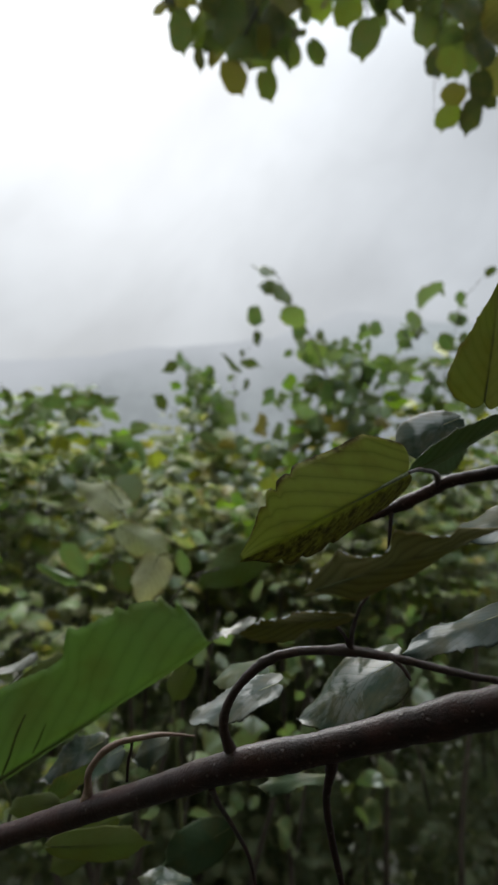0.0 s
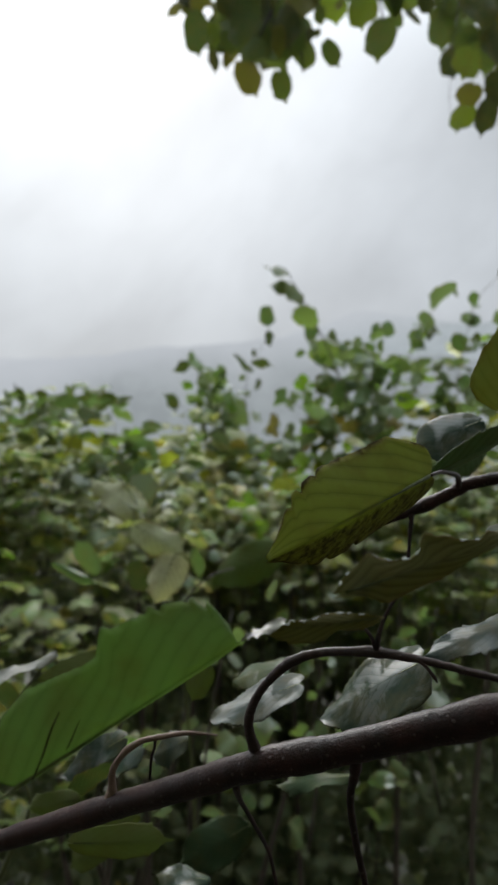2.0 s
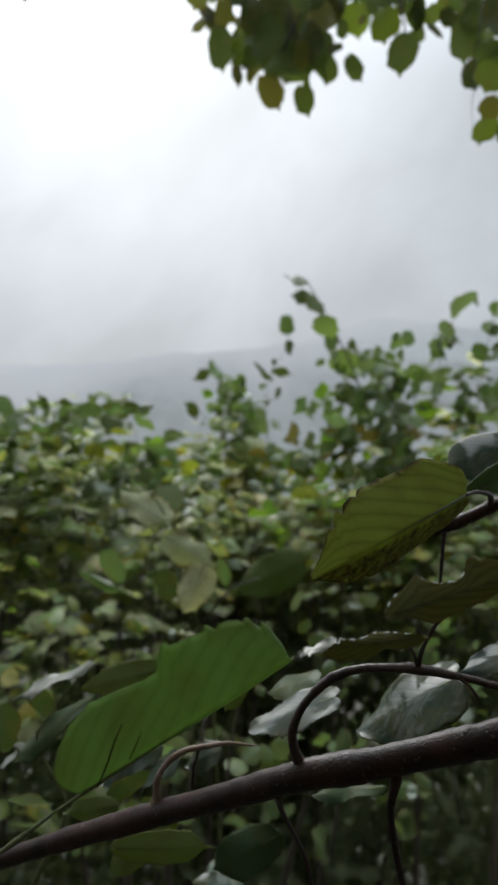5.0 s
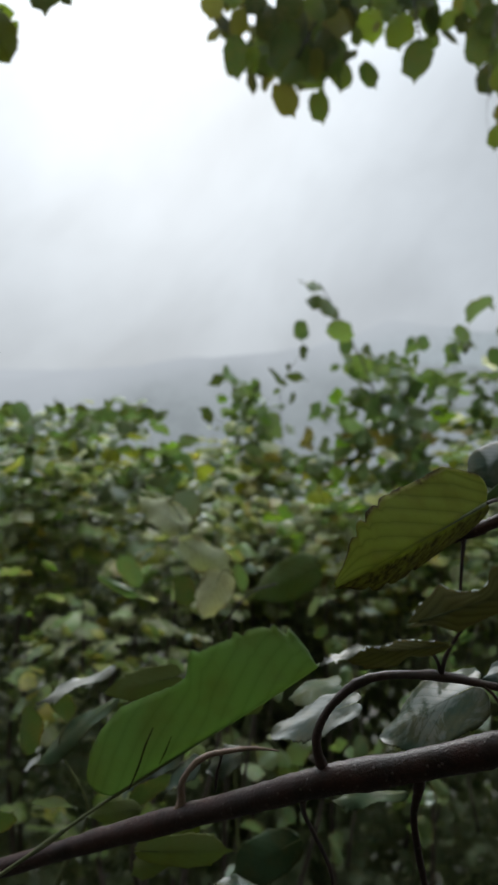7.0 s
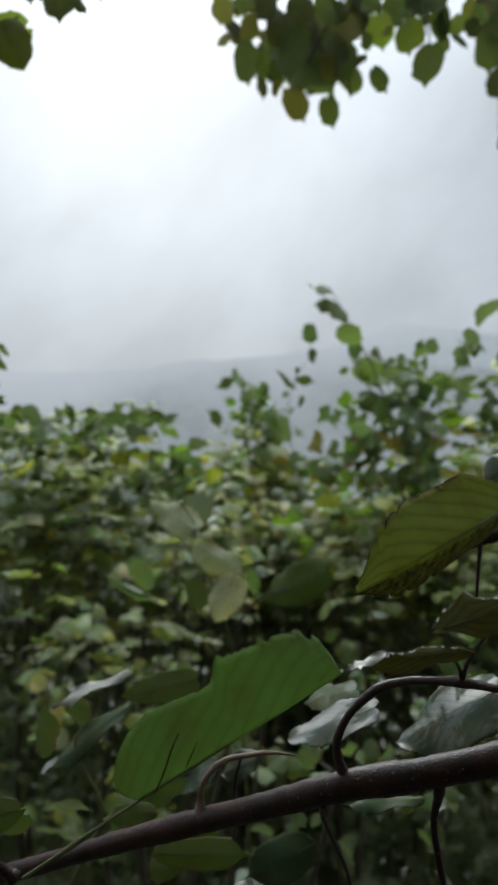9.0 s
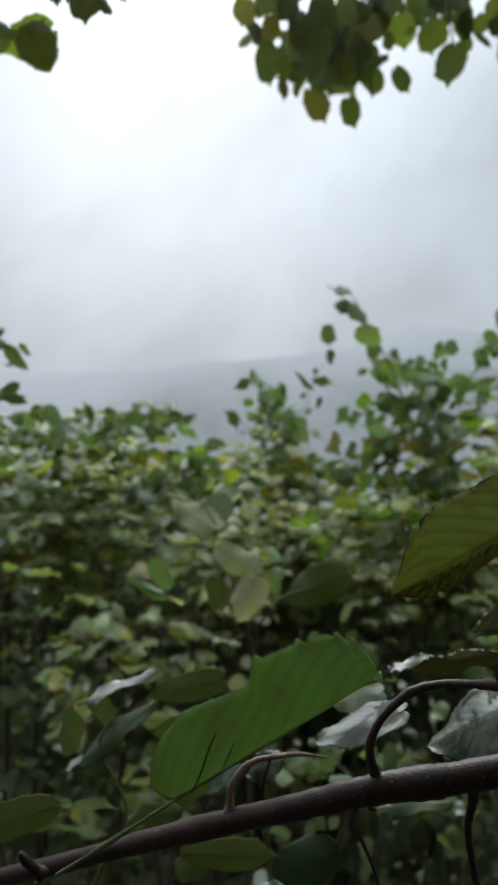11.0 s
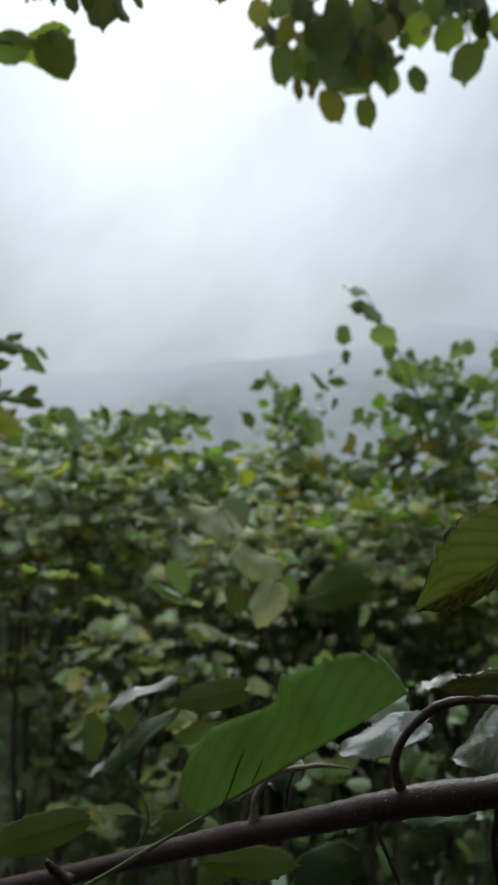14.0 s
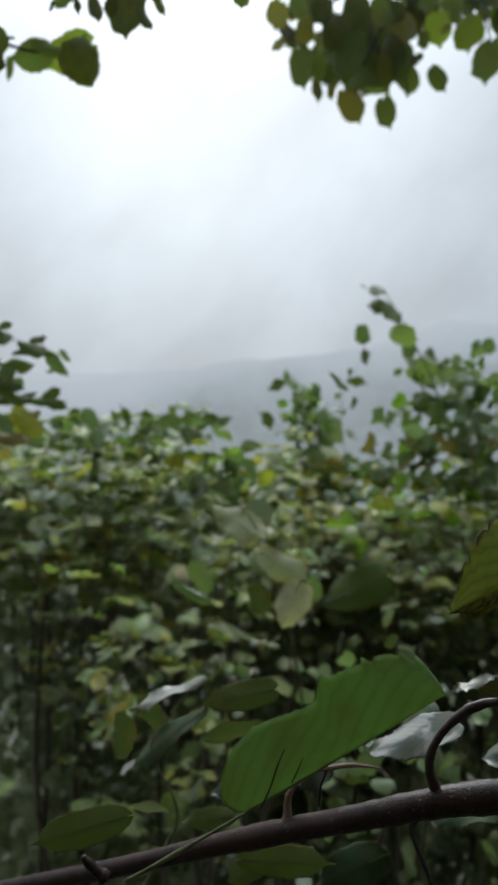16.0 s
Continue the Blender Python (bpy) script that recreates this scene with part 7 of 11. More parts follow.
leaf(spreading_shoot, (0.847, 2.433, 2.241), (0.874, 2.426, 2.249), 0.023, -54, "dark")
leaf(spreading_shoot, (0.724, 2.375, 1.843), (0.678, 2.361, 1.799), 0.053, -16, "green")
leaf(spreading_shoot, (0.707, 2.445, 1.808), (0.733, 2.436, 1.792), 0.028, 47, "dark")
leaf(spreading_shoot, (0.735, 2.416, 1.833), (0.775, 2.407, 1.826), 0.037, 42, "green")
leaf(spreading_shoot, (0.758, 2.409, 2.003), (0.762, 2.411, 1.945), 0.049, -36, "dark")
leaf(spreading_shoot, (0.737, 2.275, 1.942), (0.703, 2.282, 1.948), 0.031, 54, "green")
leaf(spreading_shoot, (0.728, 2.371, 1.946), (0.683, 2.375, 1.947), 0.039, 47, "dark")
leaf(spreading_shoot, (0.702, 2.379, 1.903), (0.664, 2.387, 1.882), 0.039, -23, "green")
leaf(spreading_shoot, (0.672, 2.395, 1.873), (0.647, 2.392, 1.875), 0.019, -54, "dark")
leaf(spreading_shoot, (0.677, 2.295, 1.868), (0.708, 2.283, 1.862), 0.019, -54, "dark")
leaf(spreading_shoot, (0.698, 2.275, 1.798), (0.684, 2.247, 1.737), 0.055, 39, "green")
leaf(spreading_shoot, (0.667, 2.277, 1.784), (0.697, 2.275, 1.779), 0.026, -54, "dark")
leaf(spreading_shoot, (0.679, 2.29, 1.77), (0.707, 2.288, 1.76), 0.020, 54, "green")
leaf(spreading_shoot, (0.651, 2.418, 1.777), (0.672, 2.414, 1.7), 0.067, 47, "dark")
leaf(spreading_shoot, (0.703, 2.457, 1.701), (0.746, 2.456, 1.693), 0.032, 54, "wet")
leaf(spreading_shoot, (0.673, 2.464, 1.716), (0.625, 2.474, 1.744), 0.049, 42, "dark")
leaf(spreading_shoot, (0.737, 2.375, 1.851), (0.787, 2.345, 1.791), 0.075, 44, "green")
leaf(spreading_shoot, (0.771, 2.407, 1.834), (0.823, 2.379, 1.808), 0.055, -54, "dark")
leaf(spreading_shoot, (0.74, 2.387, 1.798), (0.711, 2.381, 1.765), 0.036, 44, "wet")
leaf(spreading_shoot, (0.736, 2.228, 1.903), (0.759, 2.213, 1.825), 0.069, 43, "green")
leaf(spreading_shoot, (0.852, 2.487, 1.9), (0.789, 2.488, 1.889), 0.048, -54, "green")
leaf(spreading_shoot, (0.819, 2.462, 1.89), (0.768, 2.449, 1.891), 0.029, 54, "green")
leaf(spreading_shoot, (0.795, 2.253, 1.988), (0.772, 2.224, 1.909), 0.067, 43, "green")
leaf(spreading_shoot, (0.821, 2.405, 1.98), (0.786, 2.4, 1.993), 0.031, -45, "wet")
leaf(spreading_shoot, (0.78, 2.286, 1.946), (0.724, 2.269, 1.92), 0.034, -54, "dark")
leaf(spreading_shoot, (0.808, 2.205, 2.039), (0.75, 2.193, 2.002), 0.056, -16, "green")
leaf(spreading_shoot, (0.84, 2.399, 2.018), (0.884, 2.385, 2.014), 0.043, -50, "green")
leaf(spreading_shoot, (0.86, 2.329, 2.048), (0.887, 2.317, 2.042), 0.028, 47, "green")
leaf(spreading_shoot, (0.816, 2.276, 1.853), (0.813, 2.26, 1.769), 0.073, -16, "green")
leaf(spreading_shoot, (0.807, 2.307, 1.858), (0.769, 2.315, 1.825), 0.045, 41, "wet")
leaf(spreading_shoot, (0.859, 2.322, 1.814), (0.913, 2.326, 1.802), 0.037, -54, "green")
leaf(spreading_shoot, (0.773, 2.308, 1.771), (0.764, 2.318, 1.692), 0.069, 45, "wet")
leaf(spreading_shoot, (0.806, 2.439, 1.756), (0.843, 2.427, 1.732), 0.030, -54, "green")
leaf(spreading_shoot, (0.795, 2.403, 1.745), (0.757, 2.407, 1.745), 0.024, -54, "green")
leaf(spreading_shoot, (0.64, 2.444, 1.907), (0.714, 2.435, 1.883), 0.053, 54, "green")
leaf(spreading_shoot, (0.846, 2.362, 1.633), (0.888, 2.367, 1.643), 0.023, -54, "green")
leaf(spreading_shoot, (0.874, 2.412, 1.617), (0.922, 2.421, 1.586), 0.037, -54, "dark")
leaf(spreading_shoot, (0.647, 2.445, 1.911), (0.581, 2.444, 1.891), 0.060, 51, "dark")
leaf(spreading_shoot, (0.521, 2.358, 1.782), (0.46, 2.371, 1.768), 0.058, 50, "green")
leaf(spreading_shoot, (0.737, 2.51, 1.746), (0.685, 2.504, 1.737), 0.045, -50, "green")
leaf(spreading_shoot, (0.676, 2.587, 1.74), (0.6, 2.585, 1.725), 0.068, 50, "brown")
leaf(spreading_shoot, (0.635, 2.375, 1.899), (0.598, 2.378, 1.904), 0.030, 54, "green")
leaf(spreading_shoot, (0.598, 2.562, 1.76), (0.551, 2.556, 1.753), 0.041, -50, "brown")
leaf(spreading_shoot, (0.57, 2.294, 1.705), (0.518, 2.282, 1.697), 0.044, -54, "dark")
leaf(spreading_shoot, (0.59, 2.215, 1.864), (0.628, 2.221, 1.87), 0.021, -54, "pale")
leaf(spreading_shoot, (0.508, 2.286, 1.607), (0.533, 2.262, 1.555), 0.045, 54, "yellow")
leaf(spreading_shoot, (0.877, 2.423, 1.747), (0.926, 2.396, 1.723), 0.038, -54, "green")
leaf(spreading_shoot, (0.698, 2.441, 1.928), (0.647, 2.427, 1.971), 0.049, -54, "pale")
leaf(spreading_shoot, (0.783, 2.345, 1.684), (0.839, 2.341, 1.698), 0.052, 54, "yellow")
leaf(spreading_shoot, (0.853, 2.447, 1.92), (0.904, 2.418, 1.896), 0.052, 54, "green")
leaf(spreading_shoot, (0.605, 2.213, 1.568), (0.569, 2.204, 1.576), 0.032, 52, "pale")
leaf(spreading_shoot, (0.716, 2.401, 1.607), (0.685, 2.386, 1.581), 0.024, -54, "wet")
leaf(spreading_shoot, (0.541, 2.219, 1.509), (0.579, 2.224, 1.495), 0.034, -54, "dark")
leaf(spreading_shoot, (0.577, 2.542, 1.503), (0.643, 2.521, 1.489), 0.058, -54, "wet")
leaf(spreading_shoot, (0.531, 2.26, 1.65), (0.481, 2.269, 1.642), 0.033, -54, "wet")
leaf(spreading_shoot, (0.813, 2.341, 1.565), (0.886, 2.336, 1.583), 0.069, -53, "brown")
leaf(spreading_shoot, (0.886, 2.557, 1.947), (0.857, 2.551, 1.973), 0.034, -46, "bright")
leaf(spreading_shoot, (0.73, 2.523, 1.761), (0.685, 2.526, 1.711), 0.059, 50, "yellow")
leaf(spreading_shoot, (0.771, 2.444, 1.983), (0.815, 2.441, 1.999), 0.030, 54, "bright")
leaf(spreading_shoot, (0.759, 2.477, 1.746), (0.807, 2.466, 1.727), 0.038, -54, "bright")
leaf(spreading_shoot, (0.832, 2.436, 1.513), (0.863, 2.427, 1.536), 0.037, 48, "wet")
leaf(spreading_shoot, (0.718, 2.332, 1.529), (0.786, 2.339, 1.543), 0.056, 54, "yellow")
leaf(spreading_shoot, (0.601, 2.53, 1.613), (0.67, 2.507, 1.613), 0.060, -54, "yellow")
leaf(spreading_shoot, (0.77, 2.303, 1.75), (0.709, 2.276, 1.754), 0.047, -54, "green")
leaf(spreading_shoot, (0.624, 2.358, 1.55), (0.686, 2.331, 1.532), 0.068, 54, "yellow")
leaf(spreading_shoot, (0.579, 2.558, 1.725), (0.632, 2.529, 1.738), 0.054, 54, "yellow")
leaf(spreading_shoot, (0.584, 2.273, 1.523), (0.628, 2.262, 1.517), 0.028, 54, "wet")
leaf(spreading_shoot, (0.535, 2.323, 1.713), (0.482, 2.301, 1.702), 0.045, 54, "yellow")
leaf(spreading_shoot, (0.663, 2.2, 1.868), (0.604, 2.184, 1.855), 0.036, -54, "green")
leaf(spreading_shoot, (0.8, 2.219, 1.537), (0.827, 2.206, 1.521), 0.029, 54, "green")
leaf(spreading_shoot, (0.804, 2.491, 1.761), (0.749, 2.48, 1.716), 0.061, -52, "wet")
leaf(spreading_shoot, (0.679, 2.409, 1.771), (0.639, 2.404, 1.761), 0.025, 54, "green")
leaf(spreading_shoot, (0.633, 2.202, 1.919), (0.596, 2.195, 1.913), 0.022, 54, "green")
leaf(spreading_shoot, (0.885, 2.403, 1.983), (0.94, 2.372, 1.977), 0.058, 54, "pale")
leaf(spreading_shoot, (0.851, 2.536, 1.496), (0.899, 2.545, 1.507), 0.032, -54, "green")
leaf(spreading_shoot, (0.631, 2.507, 1.844), (0.574, 2.511, 1.836), 0.034, -54, "bright")
leaf(spreading_shoot, (0.907, 2.523, 1.702), (0.95, 2.529, 1.705), 0.037, 52, "yellow")
leaf(spreading_shoot, (0.788, 2.283, 1.834), (0.84, 2.269, 1.815), 0.050, 54, "pale")
leaf(spreading_shoot, (0.864, 2.322, 1.605), (0.824, 2.303, 1.619), 0.032, 54, "bright")
leaf(spreading_shoot, (0.593, 2.401, 1.736), (0.648, 2.38, 1.738), 0.037, 54, "green")
leaf(spreading_shoot, (0.516, 2.272, 1.714), (0.476, 2.26, 1.709), 0.024, 54, "yellow")
leaf(spreading_shoot, (0.553, 2.239, 1.764), (0.497, 2.244, 1.773), 0.034, 54, "wet")
leaf(spreading_shoot, (0.562, 2.53, 1.817), (0.491, 2.5, 1.802), 0.054, 54, "green")
leaf(spreading_shoot, (0.837, 2.243, 1.551), (0.79, 2.242, 1.586), 0.052, 54, "bright")
leaf(spreading_shoot, (0.648, 2.431, 1.698), (0.603, 2.426, 1.679), 0.041, 51, "green")
leaf(spreading_shoot, (0.553, 2.512, 1.748), (0.616, 2.489, 1.745), 0.039, 54, "pale")
leaf(spreading_shoot, (0.685, 2.408, 1.908), (0.733, 2.411, 1.891), 0.037, -54, "brown")
leaf(spreading_shoot, (0.823, 2.366, 1.557), (0.756, 2.339, 1.58), 0.046, -54, "green")
leaf(spreading_shoot, (0.72, 2.539, 1.543), (0.78, 2.524, 1.52), 0.055, -54, "yellow")
leaf(spreading_shoot, (0.675, 2.579, 1.53), (0.708, 2.56, 1.511), 0.037, -54, "brown")
leaf(spreading_shoot, (0.911, 2.474, 1.776), (0.84, 2.452, 1.773), 0.059, 54, "wet")
leaf(spreading_shoot, (0.65, 2.463, 1.806), (0.603, 2.473, 1.787), 0.037, 54, "yellow")
leaf(spreading_shoot, (0.722, 2.393, 1.61), (0.675, 2.373, 1.611), 0.027, 54, "wet")
leaf(spreading_shoot, (0.539, 2.365, 1.49), (0.497, 2.356, 1.462), 0.035, 54, "green")
leaf(spreading_shoot, (0.833, 2.411, 1.687), (0.783, 2.392, 1.68), 0.034, 54, "pale")
leaf(spreading_shoot, (0.527, 2.397, 1.746), (0.562, 2.376, 1.727), 0.027, -54, "green")
leaf(spreading_shoot, (0.77, 2.323, 1.663), (0.727, 2.331, 1.637), 0.047, -49, "wet")
leaf(spreading_shoot, (0.745, 2.413, 1.734), (0.669, 2.423, 1.718), 0.071, -53, "green")
leaf(spreading_shoot, (0.776, 2.243, 1.5), (0.745, 2.243, 1.483), 0.027, 54, "green")
leaf(spreading_shoot, (0.689, 2.406, 1.807), (0.641, 2.412, 1.82), 0.036, -54, "dark")
leaf(spreading_shoot, (0.526, 2.244, 1.61), (0.479, 2.238, 1.6), 0.037, 54, "bright")
leaf(spreading_shoot, (0.726, 2.491, 1.648), (0.669, 2.462, 1.594), 0.068, -50, "green")
leaf(spreading_shoot, (0.813, 2.448, 1.928), (0.851, 2.423, 1.908), 0.044, 54, "bright")
leaf(spreading_shoot, (0.568, 2.267, 1.706), (0.603, 2.253, 1.709), 0.021, 54, "dark")

rounded_bush = thing("hazel_bush", (-0.5, 2.2, -0.5), "rounded hazel bush with yellowing and wet grey leaves", "bush")
tube("stem", [(-0.6882, 2.2, 0.7938, 0.0052), (-0.6904, 2.2, 1.128, 0.0042), (-0.6809, 2.2, 1.4185, 0.0032), (-0.6679, 2.2, 1.6142, 0.0023), (-0.647, 2.2, 1.7324, 0.0013)], STEM, rounded_bush, steps=5, sides=6)
tube("stem", [(-0.7064, 2.25, 1.1184, 0.0041), (-0.8506, 2.25, 1.4112, 0.0031), (-0.9208, 2.25, 1.6107, 0.0021), (-0.9671, 2.25, 1.7214, 0.001)], STEM, rounded_bush, steps=5, sides=6)
tube("stem", [(-0.6874, 2.2, 1.3212, 0.0029), (-0.534, 2.2, 1.4808, 0.0022), (-0.4575, 2.2, 1.5604, 0.0014), (-0.3992, 2.2, 1.5811, 0.0007)], STEM, rounded_bush, steps=5, sides=6)
tube("stem", [(-0.6816, 2.2, 1.438, 0.0023), (-0.5893, 2.2, 1.655, 0.0017), (-0.5116, 2.2, 1.7103, 0.0012), (-0.4619, 2.2, 1.7014, 0.0006)], STEM, rounded_bush, steps=5, sides=6)
leaf(rounded_bush, (-0.807, 2.255, 1.719), (-0.856, 2.241, 1.763), 0.057, -54, "dark")
leaf(rounded_bush, (-0.848, 2.307, 1.745), (-0.812, 2.312, 1.711), 0.028, -54, "green")
leaf(rounded_bush, (-0.502, 2.134, 1.748), (-0.562, 2.143, 1.753), 0.038, 54, "dark")
leaf(rounded_bush, (-0.584, 2.34, 1.758), (-0.624, 2.322, 1.77), 0.041, 54, "green")
leaf(rounded_bush, (-0.534, 2.194, 1.767), (-0.496, 2.182, 1.774), 0.031, -52, "green")
leaf(rounded_bush, (-0.521, 2.26, 1.71), (-0.453, 2.253, 1.699), 0.054, 54, "green")
leaf(rounded_bush, (-0.508, 2.388, 1.704), (-0.538, 2.379, 1.702), 0.027, -44, "green")
leaf(rounded_bush, (-0.488, 2.23, 1.692), (-0.465, 2.225, 1.667), 0.027, -51, "green")
leaf(rounded_bush, (-0.615, 2.286, 1.72), (-0.53, 2.255, 1.729), 0.068, 52, "green")
leaf(rounded_bush, (-0.564, 2.337, 1.718), (-0.617, 2.323, 1.701), 0.031, -54, "green")
leaf(rounded_bush, (-0.714, 2.294, 1.739), (-0.684, 2.254, 1.657), 0.082, -16, "green")
leaf(rounded_bush, (-0.747, 2.338, 1.674), (-0.809, 2.337, 1.691), 0.052, -50, "green")
leaf(rounded_bush, (-0.65, 2.121, 1.712), (-0.574, 2.111, 1.701), 0.060, 21, "green")
leaf(rounded_bush, (-0.653, 2.37, 1.719), (-0.691, 2.366, 1.698), 0.036, -53, "green")
leaf(rounded_bush, (-0.659, 2.312, 1.783), (-0.605, 2.298, 1.793), 0.043, -44, "green")
leaf(rounded_bush, (-0.562, 2.189, 1.686), (-0.604, 2.163, 1.641), 0.058, 53, "green")
leaf(rounded_bush, (-0.628, 2.277, 1.669), (-0.674, 2.253, 1.677), 0.038, 54, "green")
leaf(rounded_bush, (-0.499, 2.27, 1.59), (-0.4, 2.248, 1.577), 0.071, 54, "green")
leaf(rounded_bush, (-0.402, 2.293, 1.582), (-0.355, 2.291, 1.565), 0.025, -54, "green")
leaf(rounded_bush, (-0.484, 2.381, 1.585), (-0.44, 2.374, 1.565), 0.039, -52, "dark")
leaf(rounded_bush, (-0.541, 2.327, 1.617), (-0.545, 2.327, 1.575), 0.034, 34, "dark")
leaf(rounded_bush, (-0.533, 2.412, 1.598), (-0.551, 2.401, 1.613), 0.018, 54, "dark")
leaf(rounded_bush, (-0.51, 2.2, 1.584), (-0.488, 2.197, 1.596), 0.015, 54, "green")
leaf(rounded_bush, (-0.515, 2.189, 1.561), (-0.471, 2.181, 1.523), 0.048, 16, "green")
leaf(rounded_bush, (-0.577, 2.38, 1.533), (-0.548, 2.377, 1.51), 0.027, 54, "dark")
leaf(rounded_bush, (-0.504, 2.192, 1.519), (-0.533, 2.179, 1.502), 0.031, 49, "green")
leaf(rounded_bush, (-0.65, 2.207, 1.768), (-0.648, 2.205, 1.718), 0.040, 40, "green")
leaf(rounded_bush, (-0.696, 2.391, 1.758), (-0.669, 2.38, 1.782), 0.028, 54, "dark")
leaf(rounded_bush, (-0.682, 2.295, 1.744), (-0.655, 2.297, 1.728), 0.022, -54, "green")
leaf(rounded_bush, (-0.846, 2.199, 1.616), (-0.89, 2.171, 1.593), 0.057, -16, "yellow")
leaf(rounded_bush, (-0.844, 2.209, 1.576), (-0.811, 2.201, 1.572), 0.020, -54, "green")
leaf(rounded_bush, (-0.831, 2.18, 1.591), (-0.798, 2.172, 1.596), 0.026, -52, "green")
leaf(rounded_bush, (-0.724, 2.126, 1.624), (-0.731, 2.132, 1.558), 0.055, 40, "yellow")
leaf(rounded_bush, (-0.801, 2.381, 1.594), (-0.825, 2.38, 1.549), 0.038, -54, "yellow")
leaf(rounded_bush, (-0.828, 2.343, 1.582), (-0.862, 2.346, 1.562), 0.031, -54, "dark")
leaf(rounded_bush, (-0.609, 2.211, 1.603), (-0.633, 2.186, 1.549), 0.071, -16, "yellow")
leaf(rounded_bush, (-0.613, 2.262, 1.582), (-0.645, 2.248, 1.56), 0.036, 45, "green")
leaf(rounded_bush, (-0.616, 2.173, 1.557), (-0.574, 2.162, 1.539), 0.037, -43, "yellow")
leaf(rounded_bush, (-0.659, 2.268, 1.601), (-0.613, 2.264, 1.584), 0.039, 41, "brown")
leaf(rounded_bush, (-0.627, 2.228, 1.59), (-0.594, 2.213, 1.607), 0.030, -48, "dark")
leaf(rounded_bush, (-0.662, 2.401, 1.596), (-0.686, 2.387, 1.608), 0.023, 54, "green")
leaf(rounded_bush, (-0.864, 2.228, 1.74), (-0.815, 2.208, 1.672), 0.065, 46, "green")
leaf(rounded_bush, (-0.914, 2.318, 1.692), (-0.958, 2.312, 1.69), 0.023, 54, "green")
leaf(rounded_bush, (-0.956, 2.187, 1.742), (-0.884, 2.145, 1.669), 0.080, 36, "green")
leaf(rounded_bush, (-0.916, 2.223, 1.661), (-0.845, 2.211, 1.66), 0.051, 54, "green")
leaf(rounded_bush, (-0.995, 2.296, 1.759), (-1.017, 2.281, 1.71), 0.046, 32, "green")
leaf(rounded_bush, (-0.942, 2.219, 1.729), (-0.98, 2.211, 1.72), 0.032, -54, "dark")
leaf(rounded_bush, (-0.921, 2.208, 1.713), (-0.874, 2.192, 1.705), 0.033, -54, "dark")
leaf(rounded_bush, (-0.831, 2.107, 1.68), (-0.862, 2.074, 1.617), 0.068, 45, "wet")
leaf(rounded_bush, (-0.911, 2.256, 1.633), (-0.859, 2.263, 1.625), 0.030, 54, "green")
leaf(rounded_bush, (-0.971, 2.368, 1.636), (-1.005, 2.375, 1.603), 0.035, 54, "green")
leaf(rounded_bush, (-1.059, 2.267, 1.693), (-0.996, 2.233, 1.626), 0.070, -18, "green")
leaf(rounded_bush, (-1.038, 2.238, 1.571), (-0.981, 2.233, 1.566), 0.043, -49, "green")
leaf(rounded_bush, (-1.099, 2.354, 1.634), (-1.06, 2.363, 1.611), 0.032, 54, "dark")
leaf(rounded_bush, (-0.774, 2.322, 1.697), (-0.745, 2.319, 1.62), 0.067, -25, "wet")
leaf(rounded_bush, (-0.727, 2.199, 1.616), (-0.696, 2.19, 1.588), 0.033, -52, "dark")
leaf(rounded_bush, (-0.69, 2.176, 1.683), (-0.648, 2.171, 1.656), 0.025, -54, "green")
leaf(rounded_bush, (-0.759, 2.299, 1.602), (-0.701, 2.305, 1.57), 0.057, 16, "dark")
leaf(rounded_bush, (-0.693, 2.181, 1.598), (-0.722, 2.177, 1.559), 0.034, 54, "dark")
leaf(rounded_bush, (-0.76, 2.382, 1.555), (-0.712, 2.369, 1.557), 0.026, -54, "dark")
leaf(rounded_bush, (-0.816, 2.138, 1.517), (-0.765, 2.133, 1.51), 0.077, 16, "wet")
leaf(rounded_bush, (-0.838, 2.37, 1.559), (-0.804, 2.369, 1.563), 0.023, 54, "green")
leaf(rounded_bush, (-0.843, 2.348, 1.483), (-0.814, 2.35, 1.494), 0.025, -54, "green")
leaf(rounded_bush, (-0.883, 2.111, 1.521), (-0.868, 2.099, 1.465), 0.069, 16, "green")
leaf(rounded_bush, (-0.934, 2.393, 1.495), (-0.987, 2.398, 1.499), 0.039, -54, "green")
leaf(rounded_bush, (-0.885, 2.186, 1.458), (-0.92, 2.171, 1.466), 0.034, 54, "dark")
leaf(rounded_bush, (-0.639, 2.146, 1.459), (-0.594, 2.15, 1.444), 0.063, 16, "wet")
leaf(rounded_bush, (-0.713, 2.27, 1.419), (-0.741, 2.27, 1.428), 0.015, -54, "wet")
leaf(rounded_bush, (-0.637, 2.202, 1.43), (-0.673, 2.191, 1.432), 0.033, 46, "green")
leaf(rounded_bush, (-0.826, 2.282, 1.412), (-0.849, 2.265, 1.349), 0.060, 27, "wet")
leaf(rounded_bush, (-0.889, 2.369, 1.344), (-0.922, 2.368, 1.329), 0.029, -48, "dark")
leaf(rounded_bush, (-0.808, 2.3, 1.334), (-0.773, 2.289, 1.352), 0.031, -49, "green")
leaf(rounded_bush, (-0.984, 2.275, 1.372), (-0.966, 2.286, 1.298), 0.064, -31, "wet")
leaf(rounded_bush, (-0.981, 2.335, 1.34), (-1.012, 2.315, 1.304), 0.034, -54, "wet")
leaf(rounded_bush, (-0.97, 2.294, 1.352), (-0.916, 2.286, 1.333), 0.033, -54, "green")
leaf(rounded_bush, (-0.371, 2.238, 1.575), (-0.457, 2.224, 1.539), 0.073, -54, "green")
leaf(rounded_bush, (-0.398, 2.239, 1.551), (-0.463, 2.245, 1.533), 0.055, 53, "green")
